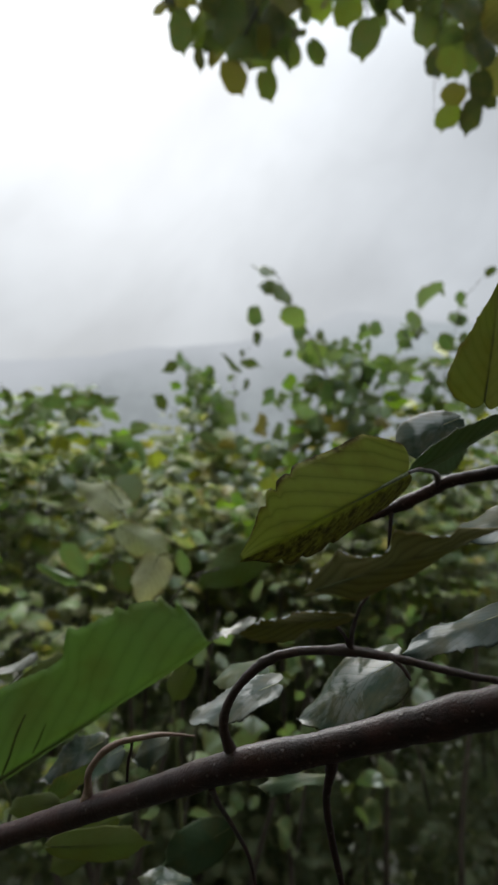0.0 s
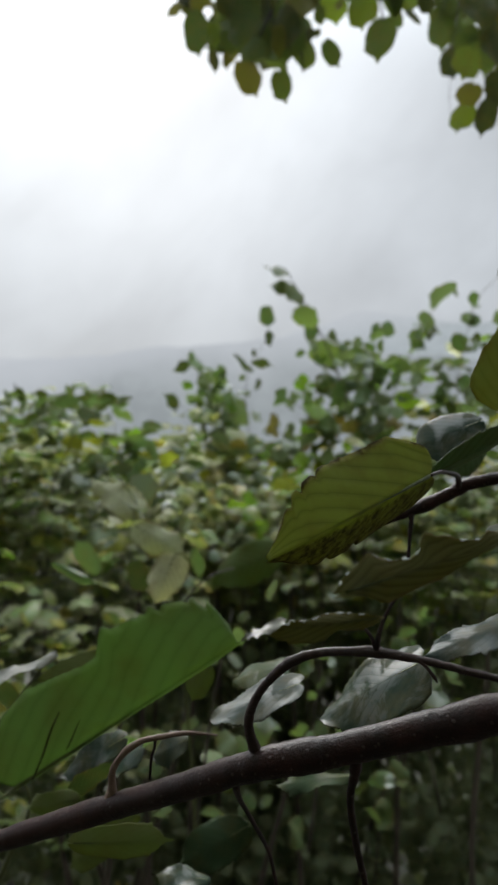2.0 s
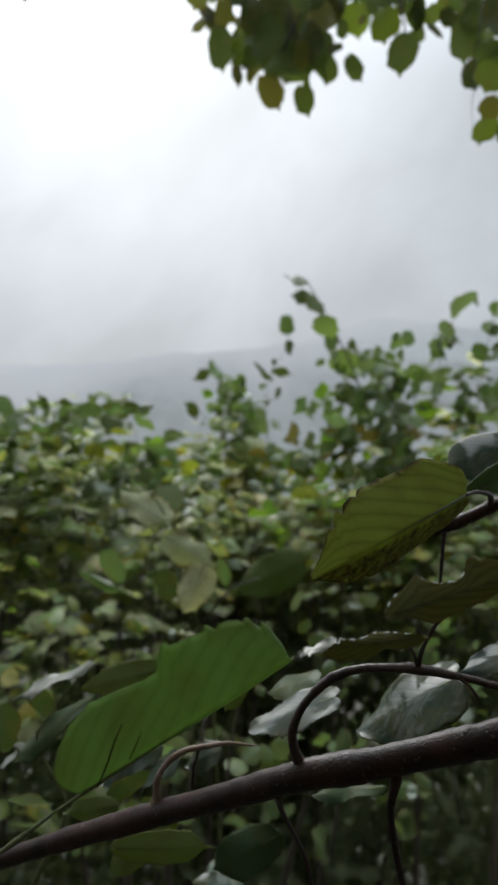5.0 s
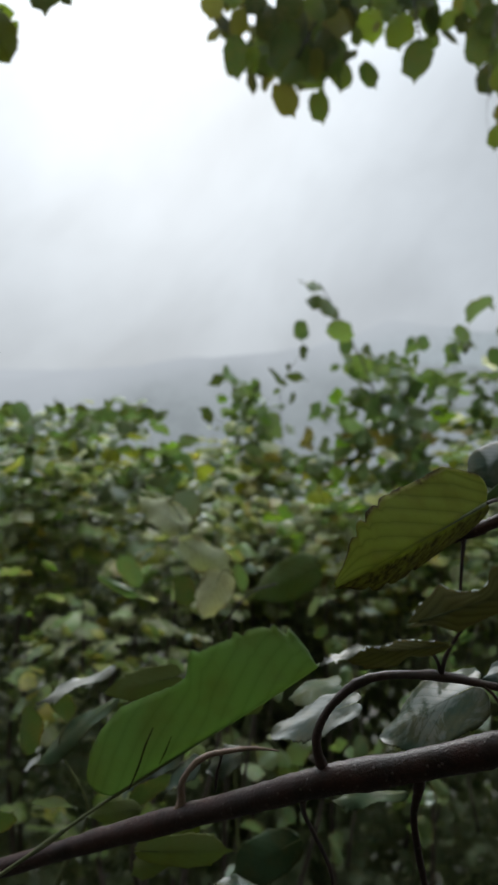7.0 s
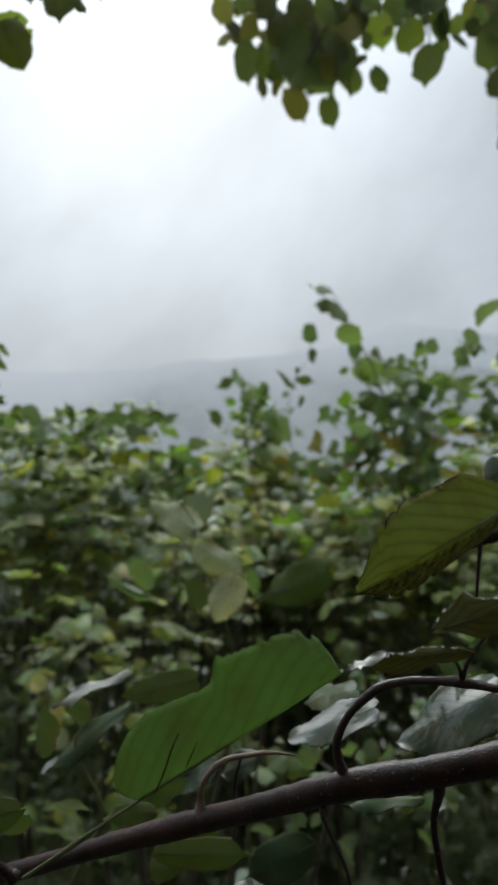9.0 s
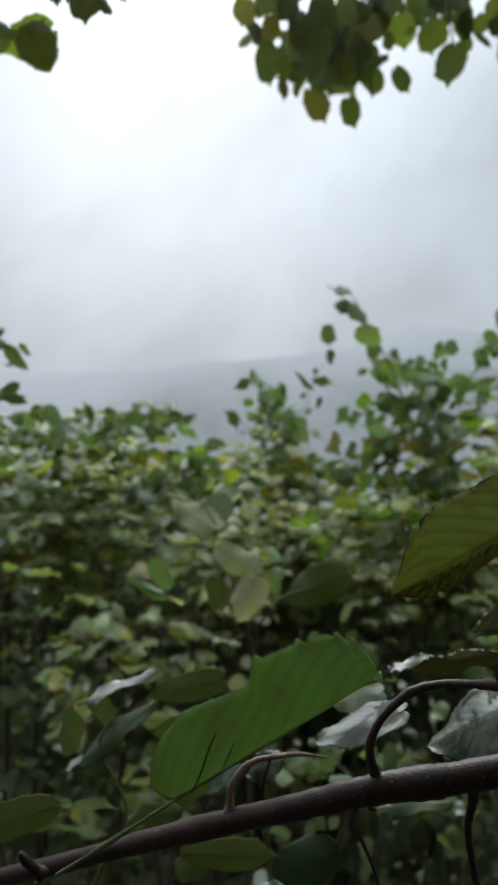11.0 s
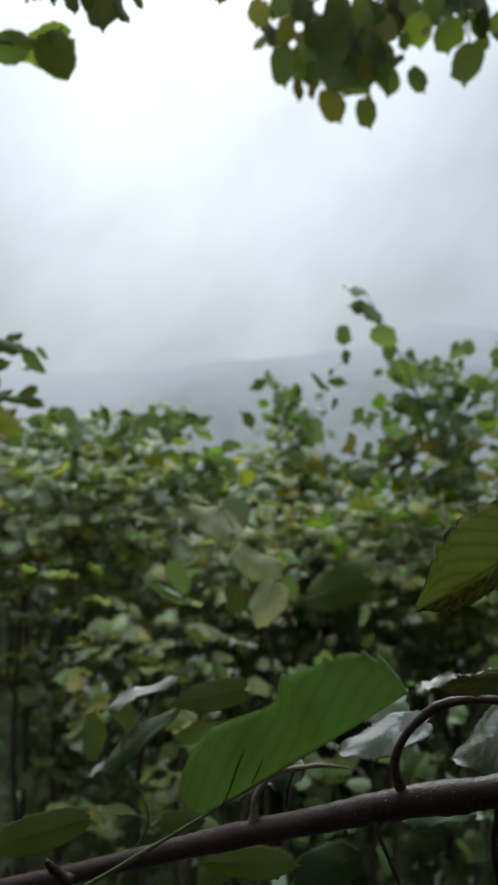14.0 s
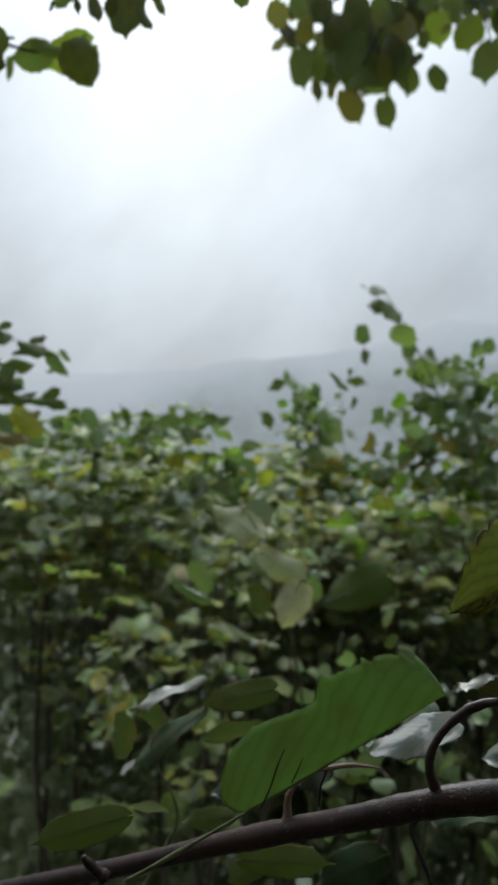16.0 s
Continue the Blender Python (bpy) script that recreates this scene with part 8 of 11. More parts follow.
leaf(rounded_bush, (-0.413, 2.239, 1.563), (-0.462, 2.218, 1.556), 0.032, -54, "green")
leaf(rounded_bush, (-0.36, 2.215, 1.591), (-0.345, 2.221, 1.515), 0.065, -54, "green")
leaf(rounded_bush, (-0.388, 2.369, 1.547), (-0.434, 2.374, 1.527), 0.035, -54, "dark")
leaf(rounded_bush, (-0.36, 2.37, 1.516), (-0.393, 2.376, 1.482), 0.024, -54, "dark")
leaf(rounded_bush, (-0.266, 2.154, 1.552), (-0.323, 2.166, 1.499), 0.064, -35, "yellow")
leaf(rounded_bush, (-0.301, 2.391, 1.507), (-0.357, 2.373, 1.481), 0.047, -54, "green")
leaf(rounded_bush, (-0.274, 2.103, 1.575), (-0.225, 2.091, 1.553), 0.045, -52, "dark")
leaf(rounded_bush, (-0.244, 2.27, 1.567), (-0.283, 2.266, 1.55), 0.035, -53, "green")
leaf(rounded_bush, (-0.265, 2.257, 1.55), (-0.301, 2.259, 1.537), 0.030, -54, "dark")
leaf(rounded_bush, (-0.558, 2.245, 1.536), (-0.597, 2.258, 1.461), 0.070, 53, "green")
leaf(rounded_bush, (-0.562, 2.23, 1.484), (-0.605, 2.219, 1.472), 0.040, -49, "green")
leaf(rounded_bush, (-0.58, 2.255, 1.512), (-0.524, 2.264, 1.507), 0.032, -54, "green")
leaf(rounded_bush, (-0.469, 2.191, 1.502), (-0.396, 2.181, 1.466), 0.066, 34, "wet")
leaf(rounded_bush, (-0.405, 2.173, 1.465), (-0.354, 2.159, 1.469), 0.042, 49, "dark")
leaf(rounded_bush, (-0.451, 2.22, 1.49), (-0.507, 2.213, 1.479), 0.040, -54, "wet")
leaf(rounded_bush, (-0.536, 2.273, 1.544), (-0.526, 2.258, 1.475), 0.056, -54, "wet")
leaf(rounded_bush, (-0.505, 2.195, 1.505), (-0.536, 2.176, 1.475), 0.033, 54, "wet")
leaf(rounded_bush, (-0.546, 2.292, 1.498), (-0.578, 2.296, 1.488), 0.027, -44, "dark")
leaf(rounded_bush, (-0.386, 2.211, 1.386), (-0.327, 2.201, 1.43), 0.060, -24, "wet")
leaf(rounded_bush, (-0.312, 2.205, 1.428), (-0.258, 2.196, 1.419), 0.040, -54, "wet")
leaf(rounded_bush, (-0.343, 2.248, 1.391), (-0.3, 2.247, 1.388), 0.034, 54, "green")
leaf(rounded_bush, (-0.713, 2.194, 1.536), (-0.7, 2.163, 1.456), 0.072, 53, "dark")
leaf(rounded_bush, (-0.743, 2.343, 1.489), (-0.683, 2.322, 1.461), 0.052, 50, "green")
leaf(rounded_bush, (-0.759, 2.248, 1.494), (-0.809, 2.254, 1.472), 0.037, -54, "green")
leaf(rounded_bush, (-1.005, 2.18, 1.542), (-0.957, 2.186, 1.534), 0.078, -16, "wet")
leaf(rounded_bush, (-1.074, 2.334, 1.494), (-1.043, 2.34, 1.484), 0.028, 46, "dark")
leaf(rounded_bush, (-1.039, 2.273, 1.556), (-1.015, 2.276, 1.549), 0.017, -54, "wet")
leaf(rounded_bush, (-0.891, 2.115, 1.594), (-0.845, 2.094, 1.524), 0.067, -52, "green")
leaf(rounded_bush, (-0.858, 2.172, 1.561), (-0.816, 2.157, 1.512), 0.035, -54, "green")
leaf(rounded_bush, (-1.01, 2.387, 1.552), (-0.962, 2.372, 1.547), 0.036, 44, "green")
leaf(rounded_bush, (-1.082, 2.483, 1.619), (-1.128, 2.461, 1.618), 0.047, -54, "dark")
leaf(rounded_bush, (-1.26, 2.366, 1.477), (-1.196, 2.352, 1.477), 0.044, -54, "green")
leaf(rounded_bush, (-0.543, 2.494, 1.579), (-0.61, 2.464, 1.613), 0.048, -54, "bright")
leaf(rounded_bush, (-0.484, 2.265, 1.538), (-0.441, 2.258, 1.512), 0.040, -54, "green")
leaf(rounded_bush, (-1.36, 2.458, 1.505), (-1.296, 2.457, 1.482), 0.034, -54, "bright")
leaf(rounded_bush, (-0.53, 2.107, 1.6), (-0.498, 2.112, 1.582), 0.027, 54, "yellow")
leaf(rounded_bush, (-0.962, 2.359, 1.545), (-0.875, 2.331, 1.514), 0.043, -54, "wet")
leaf(rounded_bush, (-0.413, 2.263, 1.59), (-0.441, 2.268, 1.556), 0.033, -54, "green")
leaf(rounded_bush, (-0.562, 2.42, 1.531), (-0.634, 2.422, 1.497), 0.064, -50, "bright")
leaf(rounded_bush, (-1.126, 2.491, 1.438), (-1.181, 2.475, 1.458), 0.043, -54, "dark")
leaf(rounded_bush, (-1.365, 2.402, 1.652), (-1.404, 2.381, 1.66), 0.039, -54, "green")
leaf(rounded_bush, (-0.968, 2.258, 1.62), (-0.907, 2.269, 1.621), 0.041, 54, "dark")
leaf(rounded_bush, (-0.648, 2.353, 1.531), (-0.687, 2.344, 1.543), 0.031, -54, "green")
leaf(rounded_bush, (-0.722, 2.29, 1.462), (-0.786, 2.3, 1.432), 0.055, 53, "bright")
leaf(rounded_bush, (-0.808, 2.472, 1.533), (-0.883, 2.484, 1.513), 0.046, -54, "green")
leaf(rounded_bush, (-0.433, 2.165, 1.595), (-0.377, 2.171, 1.581), 0.039, 54, "green")
leaf(rounded_bush, (-1.232, 2.359, 1.454), (-1.184, 2.343, 1.438), 0.031, -54, "wet")
leaf(rounded_bush, (-0.496, 2.4, 1.587), (-0.566, 2.364, 1.602), 0.066, -54, "dark")
leaf(rounded_bush, (-0.912, 2.483, 1.608), (-0.965, 2.457, 1.597), 0.044, -54, "yellow")
leaf(rounded_bush, (-1.387, 2.415, 1.594), (-1.433, 2.399, 1.58), 0.034, -54, "green")
leaf(rounded_bush, (-1.339, 2.362, 1.528), (-1.395, 2.36, 1.501), 0.038, 54, "dark")
leaf(rounded_bush, (-0.808, 2.498, 1.521), (-0.839, 2.499, 1.489), 0.036, 43, "bright")
leaf(rounded_bush, (-1.13, 2.242, 1.538), (-1.053, 2.226, 1.56), 0.046, 54, "green")
leaf(rounded_bush, (-0.789, 2.409, 1.545), (-0.83, 2.395, 1.542), 0.039, 54, "bright")
leaf(rounded_bush, (-1.169, 2.337, 1.435), (-1.102, 2.322, 1.434), 0.037, -54, "wet")
leaf(rounded_bush, (-0.421, 2.224, 1.473), (-0.477, 2.204, 1.48), 0.042, -54, "green")
leaf(rounded_bush, (-0.782, 2.122, 1.653), (-0.826, 2.112, 1.638), 0.037, 54, "yellow")
leaf(rounded_bush, (-1.314, 2.293, 1.589), (-1.366, 2.278, 1.589), 0.032, -54, "green")
leaf(rounded_bush, (-1.036, 2.465, 1.615), (-1.003, 2.467, 1.677), 0.057, 44, "wet")
leaf(rounded_bush, (-1.116, 2.441, 1.506), (-1.036, 2.44, 1.526), 0.057, 54, "green")
leaf(rounded_bush, (-1.011, 2.186, 1.647), (-1.056, 2.164, 1.606), 0.058, -52, "wet")
leaf(rounded_bush, (-1.225, 2.22, 1.618), (-1.265, 2.215, 1.608), 0.030, 54, "bright")
leaf(rounded_bush, (-0.483, 2.449, 1.484), (-0.417, 2.448, 1.522), 0.058, 54, "green")
leaf(rounded_bush, (-0.465, 2.123, 1.533), (-0.514, 2.118, 1.534), 0.039, 54, "green")
leaf(rounded_bush, (-1.135, 2.276, 1.456), (-1.183, 2.283, 1.448), 0.030, 54, "yellow")
leaf(rounded_bush, (-0.608, 2.245, 1.506), (-0.667, 2.217, 1.52), 0.050, -54, "green")
leaf(rounded_bush, (-0.824, 2.381, 1.452), (-0.783, 2.374, 1.491), 0.038, -54, "wet")
leaf(rounded_bush, (-0.792, 2.325, 1.621), (-0.726, 2.306, 1.581), 0.042, 54, "wet")
leaf(rounded_bush, (-1.041, 2.416, 1.657), (-1.082, 2.388, 1.602), 0.062, -54, "wet")
leaf(rounded_bush, (-0.73, 2.497, 1.48), (-0.637, 2.46, 1.475), 0.061, -54, "wet")
leaf(rounded_bush, (-0.956, 2.444, 1.696), (-0.986, 2.44, 1.667), 0.025, -54, "bright")
leaf(rounded_bush, (-1.276, 2.475, 1.476), (-1.214, 2.456, 1.508), 0.047, 54, "wet")
leaf(rounded_bush, (-0.732, 2.303, 1.534), (-0.662, 2.294, 1.521), 0.045, 54, "yellow")
leaf(rounded_bush, (-0.382, 2.135, 1.465), (-0.424, 2.104, 1.423), 0.058, -54, "green")
leaf(rounded_bush, (-0.54, 2.116, 1.639), (-0.473, 2.1, 1.631), 0.049, 54, "yellow")
leaf(rounded_bush, (-1.123, 2.23, 1.611), (-1.166, 2.223, 1.571), 0.046, -54, "green")
leaf(rounded_bush, (-1.167, 2.138, 1.594), (-1.211, 2.133, 1.614), 0.039, 49, "green")
leaf(rounded_bush, (-0.884, 2.274, 1.463), (-0.817, 2.272, 1.496), 0.060, 52, "dark")
leaf(rounded_bush, (-1.321, 2.454, 1.619), (-1.245, 2.429, 1.617), 0.041, -54, "wet")
leaf(rounded_bush, (-0.82, 2.421, 1.515), (-0.852, 2.404, 1.496), 0.038, 51, "bright")
leaf(rounded_bush, (-1.413, 2.456, 1.659), (-1.338, 2.432, 1.671), 0.045, -54, "dark")
leaf(rounded_bush, (-0.939, 2.471, 1.663), (-0.867, 2.48, 1.667), 0.045, -54, "green")
leaf(rounded_bush, (-0.544, 2.43, 1.603), (-0.618, 2.428, 1.571), 0.058, -54, "green")
leaf(rounded_bush, (-0.572, 2.374, 1.579), (-0.531, 2.375, 1.59), 0.029, -54, "green")
leaf(rounded_bush, (-1.003, 2.218, 1.522), (-1.039, 2.214, 1.505), 0.033, -52, "dark")
leaf(rounded_bush, (-0.44, 2.262, 1.462), (-0.392, 2.243, 1.432), 0.048, -54, "dark")
leaf(rounded_bush, (-0.482, 2.331, 1.624), (-0.421, 2.306, 1.601), 0.045, 54, "green")
leaf(rounded_bush, (-0.766, 2.103, 1.593), (-0.709, 2.099, 1.575), 0.043, 54, "dark")
leaf(rounded_bush, (-0.783, 2.102, 1.462), (-0.71, 2.105, 1.478), 0.039, 54, "bright")
leaf(rounded_bush, (-1.178, 2.344, 1.474), (-1.204, 2.337, 1.447), 0.023, -54, "dark")
leaf(rounded_bush, (-0.591, 2.491, 1.536), (-0.667, 2.498, 1.516), 0.063, -52, "dark")
leaf(rounded_bush, (-0.768, 2.428, 1.49), (-0.696, 2.398, 1.487), 0.031, 54, "dark")
leaf(rounded_bush, (-1.307, 2.421, 1.683), (-1.389, 2.418, 1.656), 0.068, -51, "yellow")
leaf(rounded_bush, (-0.53, 2.231, 1.476), (-0.584, 2.201, 1.468), 0.041, 54, "green")
leaf(rounded_bush, (-0.717, 2.18, 1.599), (-0.687, 2.166, 1.628), 0.034, -51, "green")
leaf(rounded_bush, (-1.058, 2.276, 1.594), (-1.117, 2.284, 1.579), 0.045, 54, "bright")
leaf(rounded_bush, (-1.122, 2.423, 1.584), (-1.03, 2.388, 1.579), 0.063, -54, "green")
leaf(rounded_bush, (-0.511, 2.237, 1.478), (-0.576, 2.216, 1.468), 0.054, -54, "dark")
leaf(rounded_bush, (-1.179, 2.38, 1.666), (-1.208, 2.368, 1.641), 0.027, 54, "wet")
leaf(rounded_bush, (-0.887, 2.423, 1.516), (-0.93, 2.413, 1.519), 0.038, -51, "dark")
leaf(rounded_bush, (-1.367, 2.397, 1.663), (-1.437, 2.389, 1.665), 0.044, 54, "wet")
leaf(rounded_bush, (-0.655, 2.371, 1.508), (-0.596, 2.35, 1.492), 0.049, -53, "dark")
leaf(rounded_bush, (-0.666, 2.487, 1.568), (-0.608, 2.492, 1.567), 0.046, -54, "yellow")
leaf(rounded_bush, (-0.648, 2.322, 1.654), (-0.693, 2.306, 1.667), 0.041, -54, "green")
leaf(rounded_bush, (-1.146, 2.129, 1.549), (-1.098, 2.111, 1.54), 0.023, 54, "yellow")
leaf(rounded_bush, (-0.391, 2.136, 1.5), (-0.439, 2.142, 1.526), 0.038, -54, "green")
leaf(rounded_bush, (-1.008, 2.143, 1.685), (-1.048, 2.118, 1.712), 0.051, 51, "green")
leaf(rounded_bush, (-1.035, 2.439, 1.652), (-1.092, 2.407, 1.611), 0.052, -54, "bright")
leaf(rounded_bush, (-1.163, 2.174, 1.585), (-1.129, 2.165, 1.613), 0.034, -50, "green")
leaf(rounded_bush, (-0.385, 2.102, 1.509), (-0.419, 2.1, 1.46), 0.050, 47, "green")
leaf(rounded_bush, (-0.381, 2.175, 1.639), (-0.309, 2.16, 1.627), 0.037, 54, "wet")
leaf(rounded_bush, (-0.401, 2.209, 1.488), (-0.361, 2.213, 1.474), 0.035, 54, "yellow")
leaf(rounded_bush, (-0.774, 2.488, 1.49), (-0.719, 2.468, 1.5), 0.044, 53, "dark")
leaf(rounded_bush, (-0.912, 2.406, 1.46), (-0.889, 2.403, 1.43), 0.028, 54, "dark")
leaf(rounded_bush, (-0.56, 2.494, 1.48), (-0.607, 2.473, 1.448), 0.035, 54, "dark")
leaf(rounded_bush, (-0.909, 2.17, 1.532), (-0.836, 2.145, 1.513), 0.048, -54, "green")
leaf(rounded_bush, (-0.496, 2.498, 1.484), (-0.567, 2.469, 1.468), 0.061, 54, "bright")
leaf(rounded_bush, (-0.497, 2.228, 1.656), (-0.534, 2.234, 1.693), 0.032, 54, "wet")
leaf(rounded_bush, (-0.404, 2.211, 1.554), (-0.436, 2.196, 1.575), 0.032, -54, "green")
leaf(rounded_bush, (-1.235, 2.278, 1.693), (-1.187, 2.284, 1.697), 0.038, 54, "dark")
leaf(rounded_bush, (-0.814, 2.424, 1.511), (-0.739, 2.432, 1.481), 0.060, -54, "green")
leaf(rounded_bush, (-0.542, 2.429, 1.455), (-0.593, 2.413, 1.449), 0.036, 54, "green")
leaf(rounded_bush, (-1.007, 2.24, 1.619), (-1.057, 2.224, 1.628), 0.030, -54, "yellow")
leaf(rounded_bush, (-1.102, 2.119, 1.547), (-1.136, 2.102, 1.547), 0.026, 54, "dark")
leaf(rounded_bush, (-0.534, 2.431, 1.528), (-0.466, 2.436, 1.532), 0.054, 54, "dark")
leaf(rounded_bush, (-0.892, 2.412, 1.446), (-0.81, 2.387, 1.455), 0.051, 54, "bright")
leaf(rounded_bush, (-0.726, 2.28, 1.619), (-0.659, 2.269, 1.638), 0.036, 54, "bright")
leaf(rounded_bush, (-0.457, 2.459, 1.622), (-0.378, 2.474, 1.616), 0.067, 54, "dark")
leaf(rounded_bush, (-0.481, 2.427, 1.532), (-0.404, 2.438, 1.511), 0.068, -49, "green")
leaf(rounded_bush, (-0.427, 2.392, 1.543), (-0.456, 2.385, 1.516), 0.035, -54, "green")
leaf(rounded_bush, (-0.821, 2.48, 1.495), (-0.751, 2.482, 1.469), 0.061, 52, "dark")
leaf(rounded_bush, (-0.444, 2.26, 1.61), (-0.393, 2.244, 1.614), 0.038, 54, "bright")
leaf(rounded_bush, (-1.205, 2.357, 1.502), (-1.132, 2.341, 1.486), 0.043, 54, "dark")
leaf(rounded_bush, (-0.474, 2.192, 1.554), (-0.49, 2.186, 1.515), 0.036, -53, "bright")
leaf(rounded_bush, (-0.853, 2.311, 1.585), (-0.915, 2.277, 1.569), 0.050, 54, "dark")
leaf(rounded_bush, (-0.574, 2.385, 1.544), (-0.509, 2.377, 1.534), 0.042, -54, "dark")
leaf(rounded_bush, (-1.209, 2.419, 1.601), (-1.168, 2.42, 1.554), 0.049, -45, "green")
leaf(rounded_bush, (-0.896, 2.304, 1.596), (-0.965, 2.27, 1.578), 0.074, -53, "bright")
leaf(rounded_bush, (-0.909, 2.228, 1.687), (-0.969, 2.207, 1.703), 0.037, 54, "dark")
leaf(rounded_bush, (-0.932, 2.423, 1.585), (-0.944, 2.399, 1.54), 0.033, -54, "green")
leaf(rounded_bush, (-0.767, 2.495, 1.657), (-0.829, 2.477, 1.658), 0.056, 52, "bright")
leaf(rounded_bush, (-0.441, 2.432, 1.533), (-0.363, 2.408, 1.533), 0.064, -54, "bright")
leaf(rounded_bush, (-1.143, 2.361, 1.502), (-1.235, 2.375, 1.525), 0.070, -49, "dark")
leaf(rounded_bush, (-0.917, 2.474, 1.61), (-0.841, 2.452, 1.598), 0.041, 54, "green")
leaf(rounded_bush, (-1.004, 2.426, 1.496), (-0.935, 2.439, 1.455), 0.068, -47, "dark")
leaf(rounded_bush, (-0.877, 2.122, 1.525), (-0.821, 2.119, 1.52), 0.038, -54, "wet")
leaf(rounded_bush, (-0.656, 2.391, 1.698), (-0.6, 2.369, 1.685), 0.037, 54, "dark")
leaf(rounded_bush, (-0.673, 2.21, 1.649), (-0.729, 2.203, 1.65), 0.030, -54, "green")
leaf(rounded_bush, (-0.57, 2.411, 1.567), (-0.643, 2.386, 1.588), 0.055, -54, "yellow")
leaf(rounded_bush, (-1.291, 2.252, 1.56), (-1.358, 2.244, 1.531), 0.057, 54, "green")
leaf(rounded_bush, (-0.495, 2.174, 1.671), (-0.535, 2.151, 1.647), 0.044, 54, "green")
leaf(rounded_bush, (-0.617, 2.303, 1.488), (-0.537, 2.269, 1.52), 0.070, 54, "green")
leaf(rounded_bush, (-0.918, 2.303, 1.589), (-0.846, 2.307, 1.604), 0.045, 54, "dark")
leaf(rounded_bush, (-0.916, 2.119, 1.591), (-0.857, 2.131, 1.575), 0.053, 49, "dark")
leaf(rounded_bush, (-0.916, 2.174, 1.513), (-0.993, 2.164, 1.521), 0.047, -54, "bright")
leaf(rounded_bush, (-0.598, 2.258, 1.488), (-0.641, 2.265, 1.481), 0.034, 51, "dark")
leaf(rounded_bush, (-1.221, 2.342, 1.519), (-1.258, 2.317, 1.485), 0.052, 54, "dark")
leaf(rounded_bush, (-0.411, 2.336, 1.527), (-0.459, 2.345, 1.483), 0.053, 53, "green")
leaf(rounded_bush, (-1.322, 2.47, 1.551), (-1.266, 2.482, 1.513), 0.041, 54, "yellow")
leaf(rounded_bush, (-1.161, 2.302, 1.459), (-1.158, 2.293, 1.424), 0.025, 54, "wet")
leaf(rounded_bush, (-0.976, 2.37, 1.528), (-0.9, 2.369, 1.541), 0.048, -54, "dark")
leaf(rounded_bush, (-0.923, 2.229, 1.624), (-0.861, 2.237, 1.629), 0.052, 52, "green")
leaf(rounded_bush, (-1.244, 2.481, 1.668), (-1.154, 2.452, 1.623), 0.069, -54, "green")
leaf(rounded_bush, (-0.689, 2.406, 1.496), (-0.62, 2.403, 1.472), 0.059, -53, "dark")
leaf(rounded_bush, (-1.19, 2.256, 1.497), (-1.145, 2.255, 1.532), 0.033, 54, "wet")
leaf(rounded_bush, (-1.377, 2.488, 1.585), (-1.323, 2.479, 1.535), 0.051, 54, "green")
leaf(rounded_bush, (-0.916, 2.157, 1.595), (-0.876, 2.162, 1.61), 0.025, -54, "green")
leaf(rounded_bush, (-0.987, 2.325, 1.56), (-1.04, 2.303, 1.562), 0.039, -54, "green")
leaf(rounded_bush, (-0.586, 2.14, 1.598), (-0.524, 2.15, 1.578), 0.054, 54, "green")
leaf(rounded_bush, (-0.48, 2.215, 1.513), (-0.521, 2.219, 1.496), 0.029, 54, "bright")
leaf(rounded_bush, (-0.845, 2.44, 1.71), (-0.907, 2.428, 1.688), 0.042, 54, "green")
leaf(rounded_bush, (-0.401, 2.19, 1.547), (-0.356, 2.196, 1.525), 0.034, 54, "yellow")
leaf(rounded_bush, (-1.195, 2.239, 1.457), (-1.17, 2.241, 1.423), 0.033, 54, "dark")
leaf(rounded_bush, (-0.798, 2.379, 1.566), (-0.837, 2.369, 1.545), 0.040, 54, "green")
leaf(rounded_bush, (-0.761, 2.49, 1.523), (-0.825, 2.489, 1.524), 0.036, 54, "bright")
leaf(rounded_bush, (-0.448, 2.408, 1.58), (-0.401, 2.407, 1.554), 0.044, -54, "wet")
leaf(rounded_bush, (-1.342, 2.407, 1.438), (-1.289, 2.387, 1.46), 0.035, 54, "green")
leaf(rounded_bush, (-1.113, 2.156, 1.615), (-1.151, 2.142, 1.624), 0.032, -54, "bright")
leaf(rounded_bush, (-1.265, 2.463, 1.462), (-1.267, 2.445, 1.402), 0.052, -48, "yellow")
leaf(rounded_bush, (-0.717, 2.293, 1.537), (-0.755, 2.286, 1.513), 0.030, -54, "dark")
leaf(rounded_bush, (-0.681, 2.128, 1.474), (-0.703, 2.103, 1.429), 0.051, 52, "bright")
leaf(rounded_bush, (-1.166, 2.124, 1.457), (-1.142, 2.113, 1.428), 0.021, -54, "green")
leaf(rounded_bush, (-0.547, 2.467, 1.501), (-0.478, 2.459, 1.511), 0.049, 54, "wet")
leaf(rounded_bush, (-1.06, 2.434, 1.584), (-0.975, 2.417, 1.582), 0.051, -54, "dark")
leaf(rounded_bush, (-0.533, 2.493, 1.548), (-0.478, 2.498, 1.53), 0.033, -54, "wet")
leaf(rounded_bush, (-1.148, 2.338, 1.616), (-1.095, 2.346, 1.603), 0.030, 54, "yellow")
leaf(rounded_bush, (-0.922, 2.46, 1.522), (-0.88, 2.46, 1.487), 0.043, 46, "dark")
leaf(rounded_bush, (-1.186, 2.276, 1.483), (-1.262, 2.278, 1.507), 0.045, 54, "green")
leaf(rounded_bush, (-1.245, 2.227, 1.629), (-1.292, 2.2, 1.621), 0.042, -54, "green")
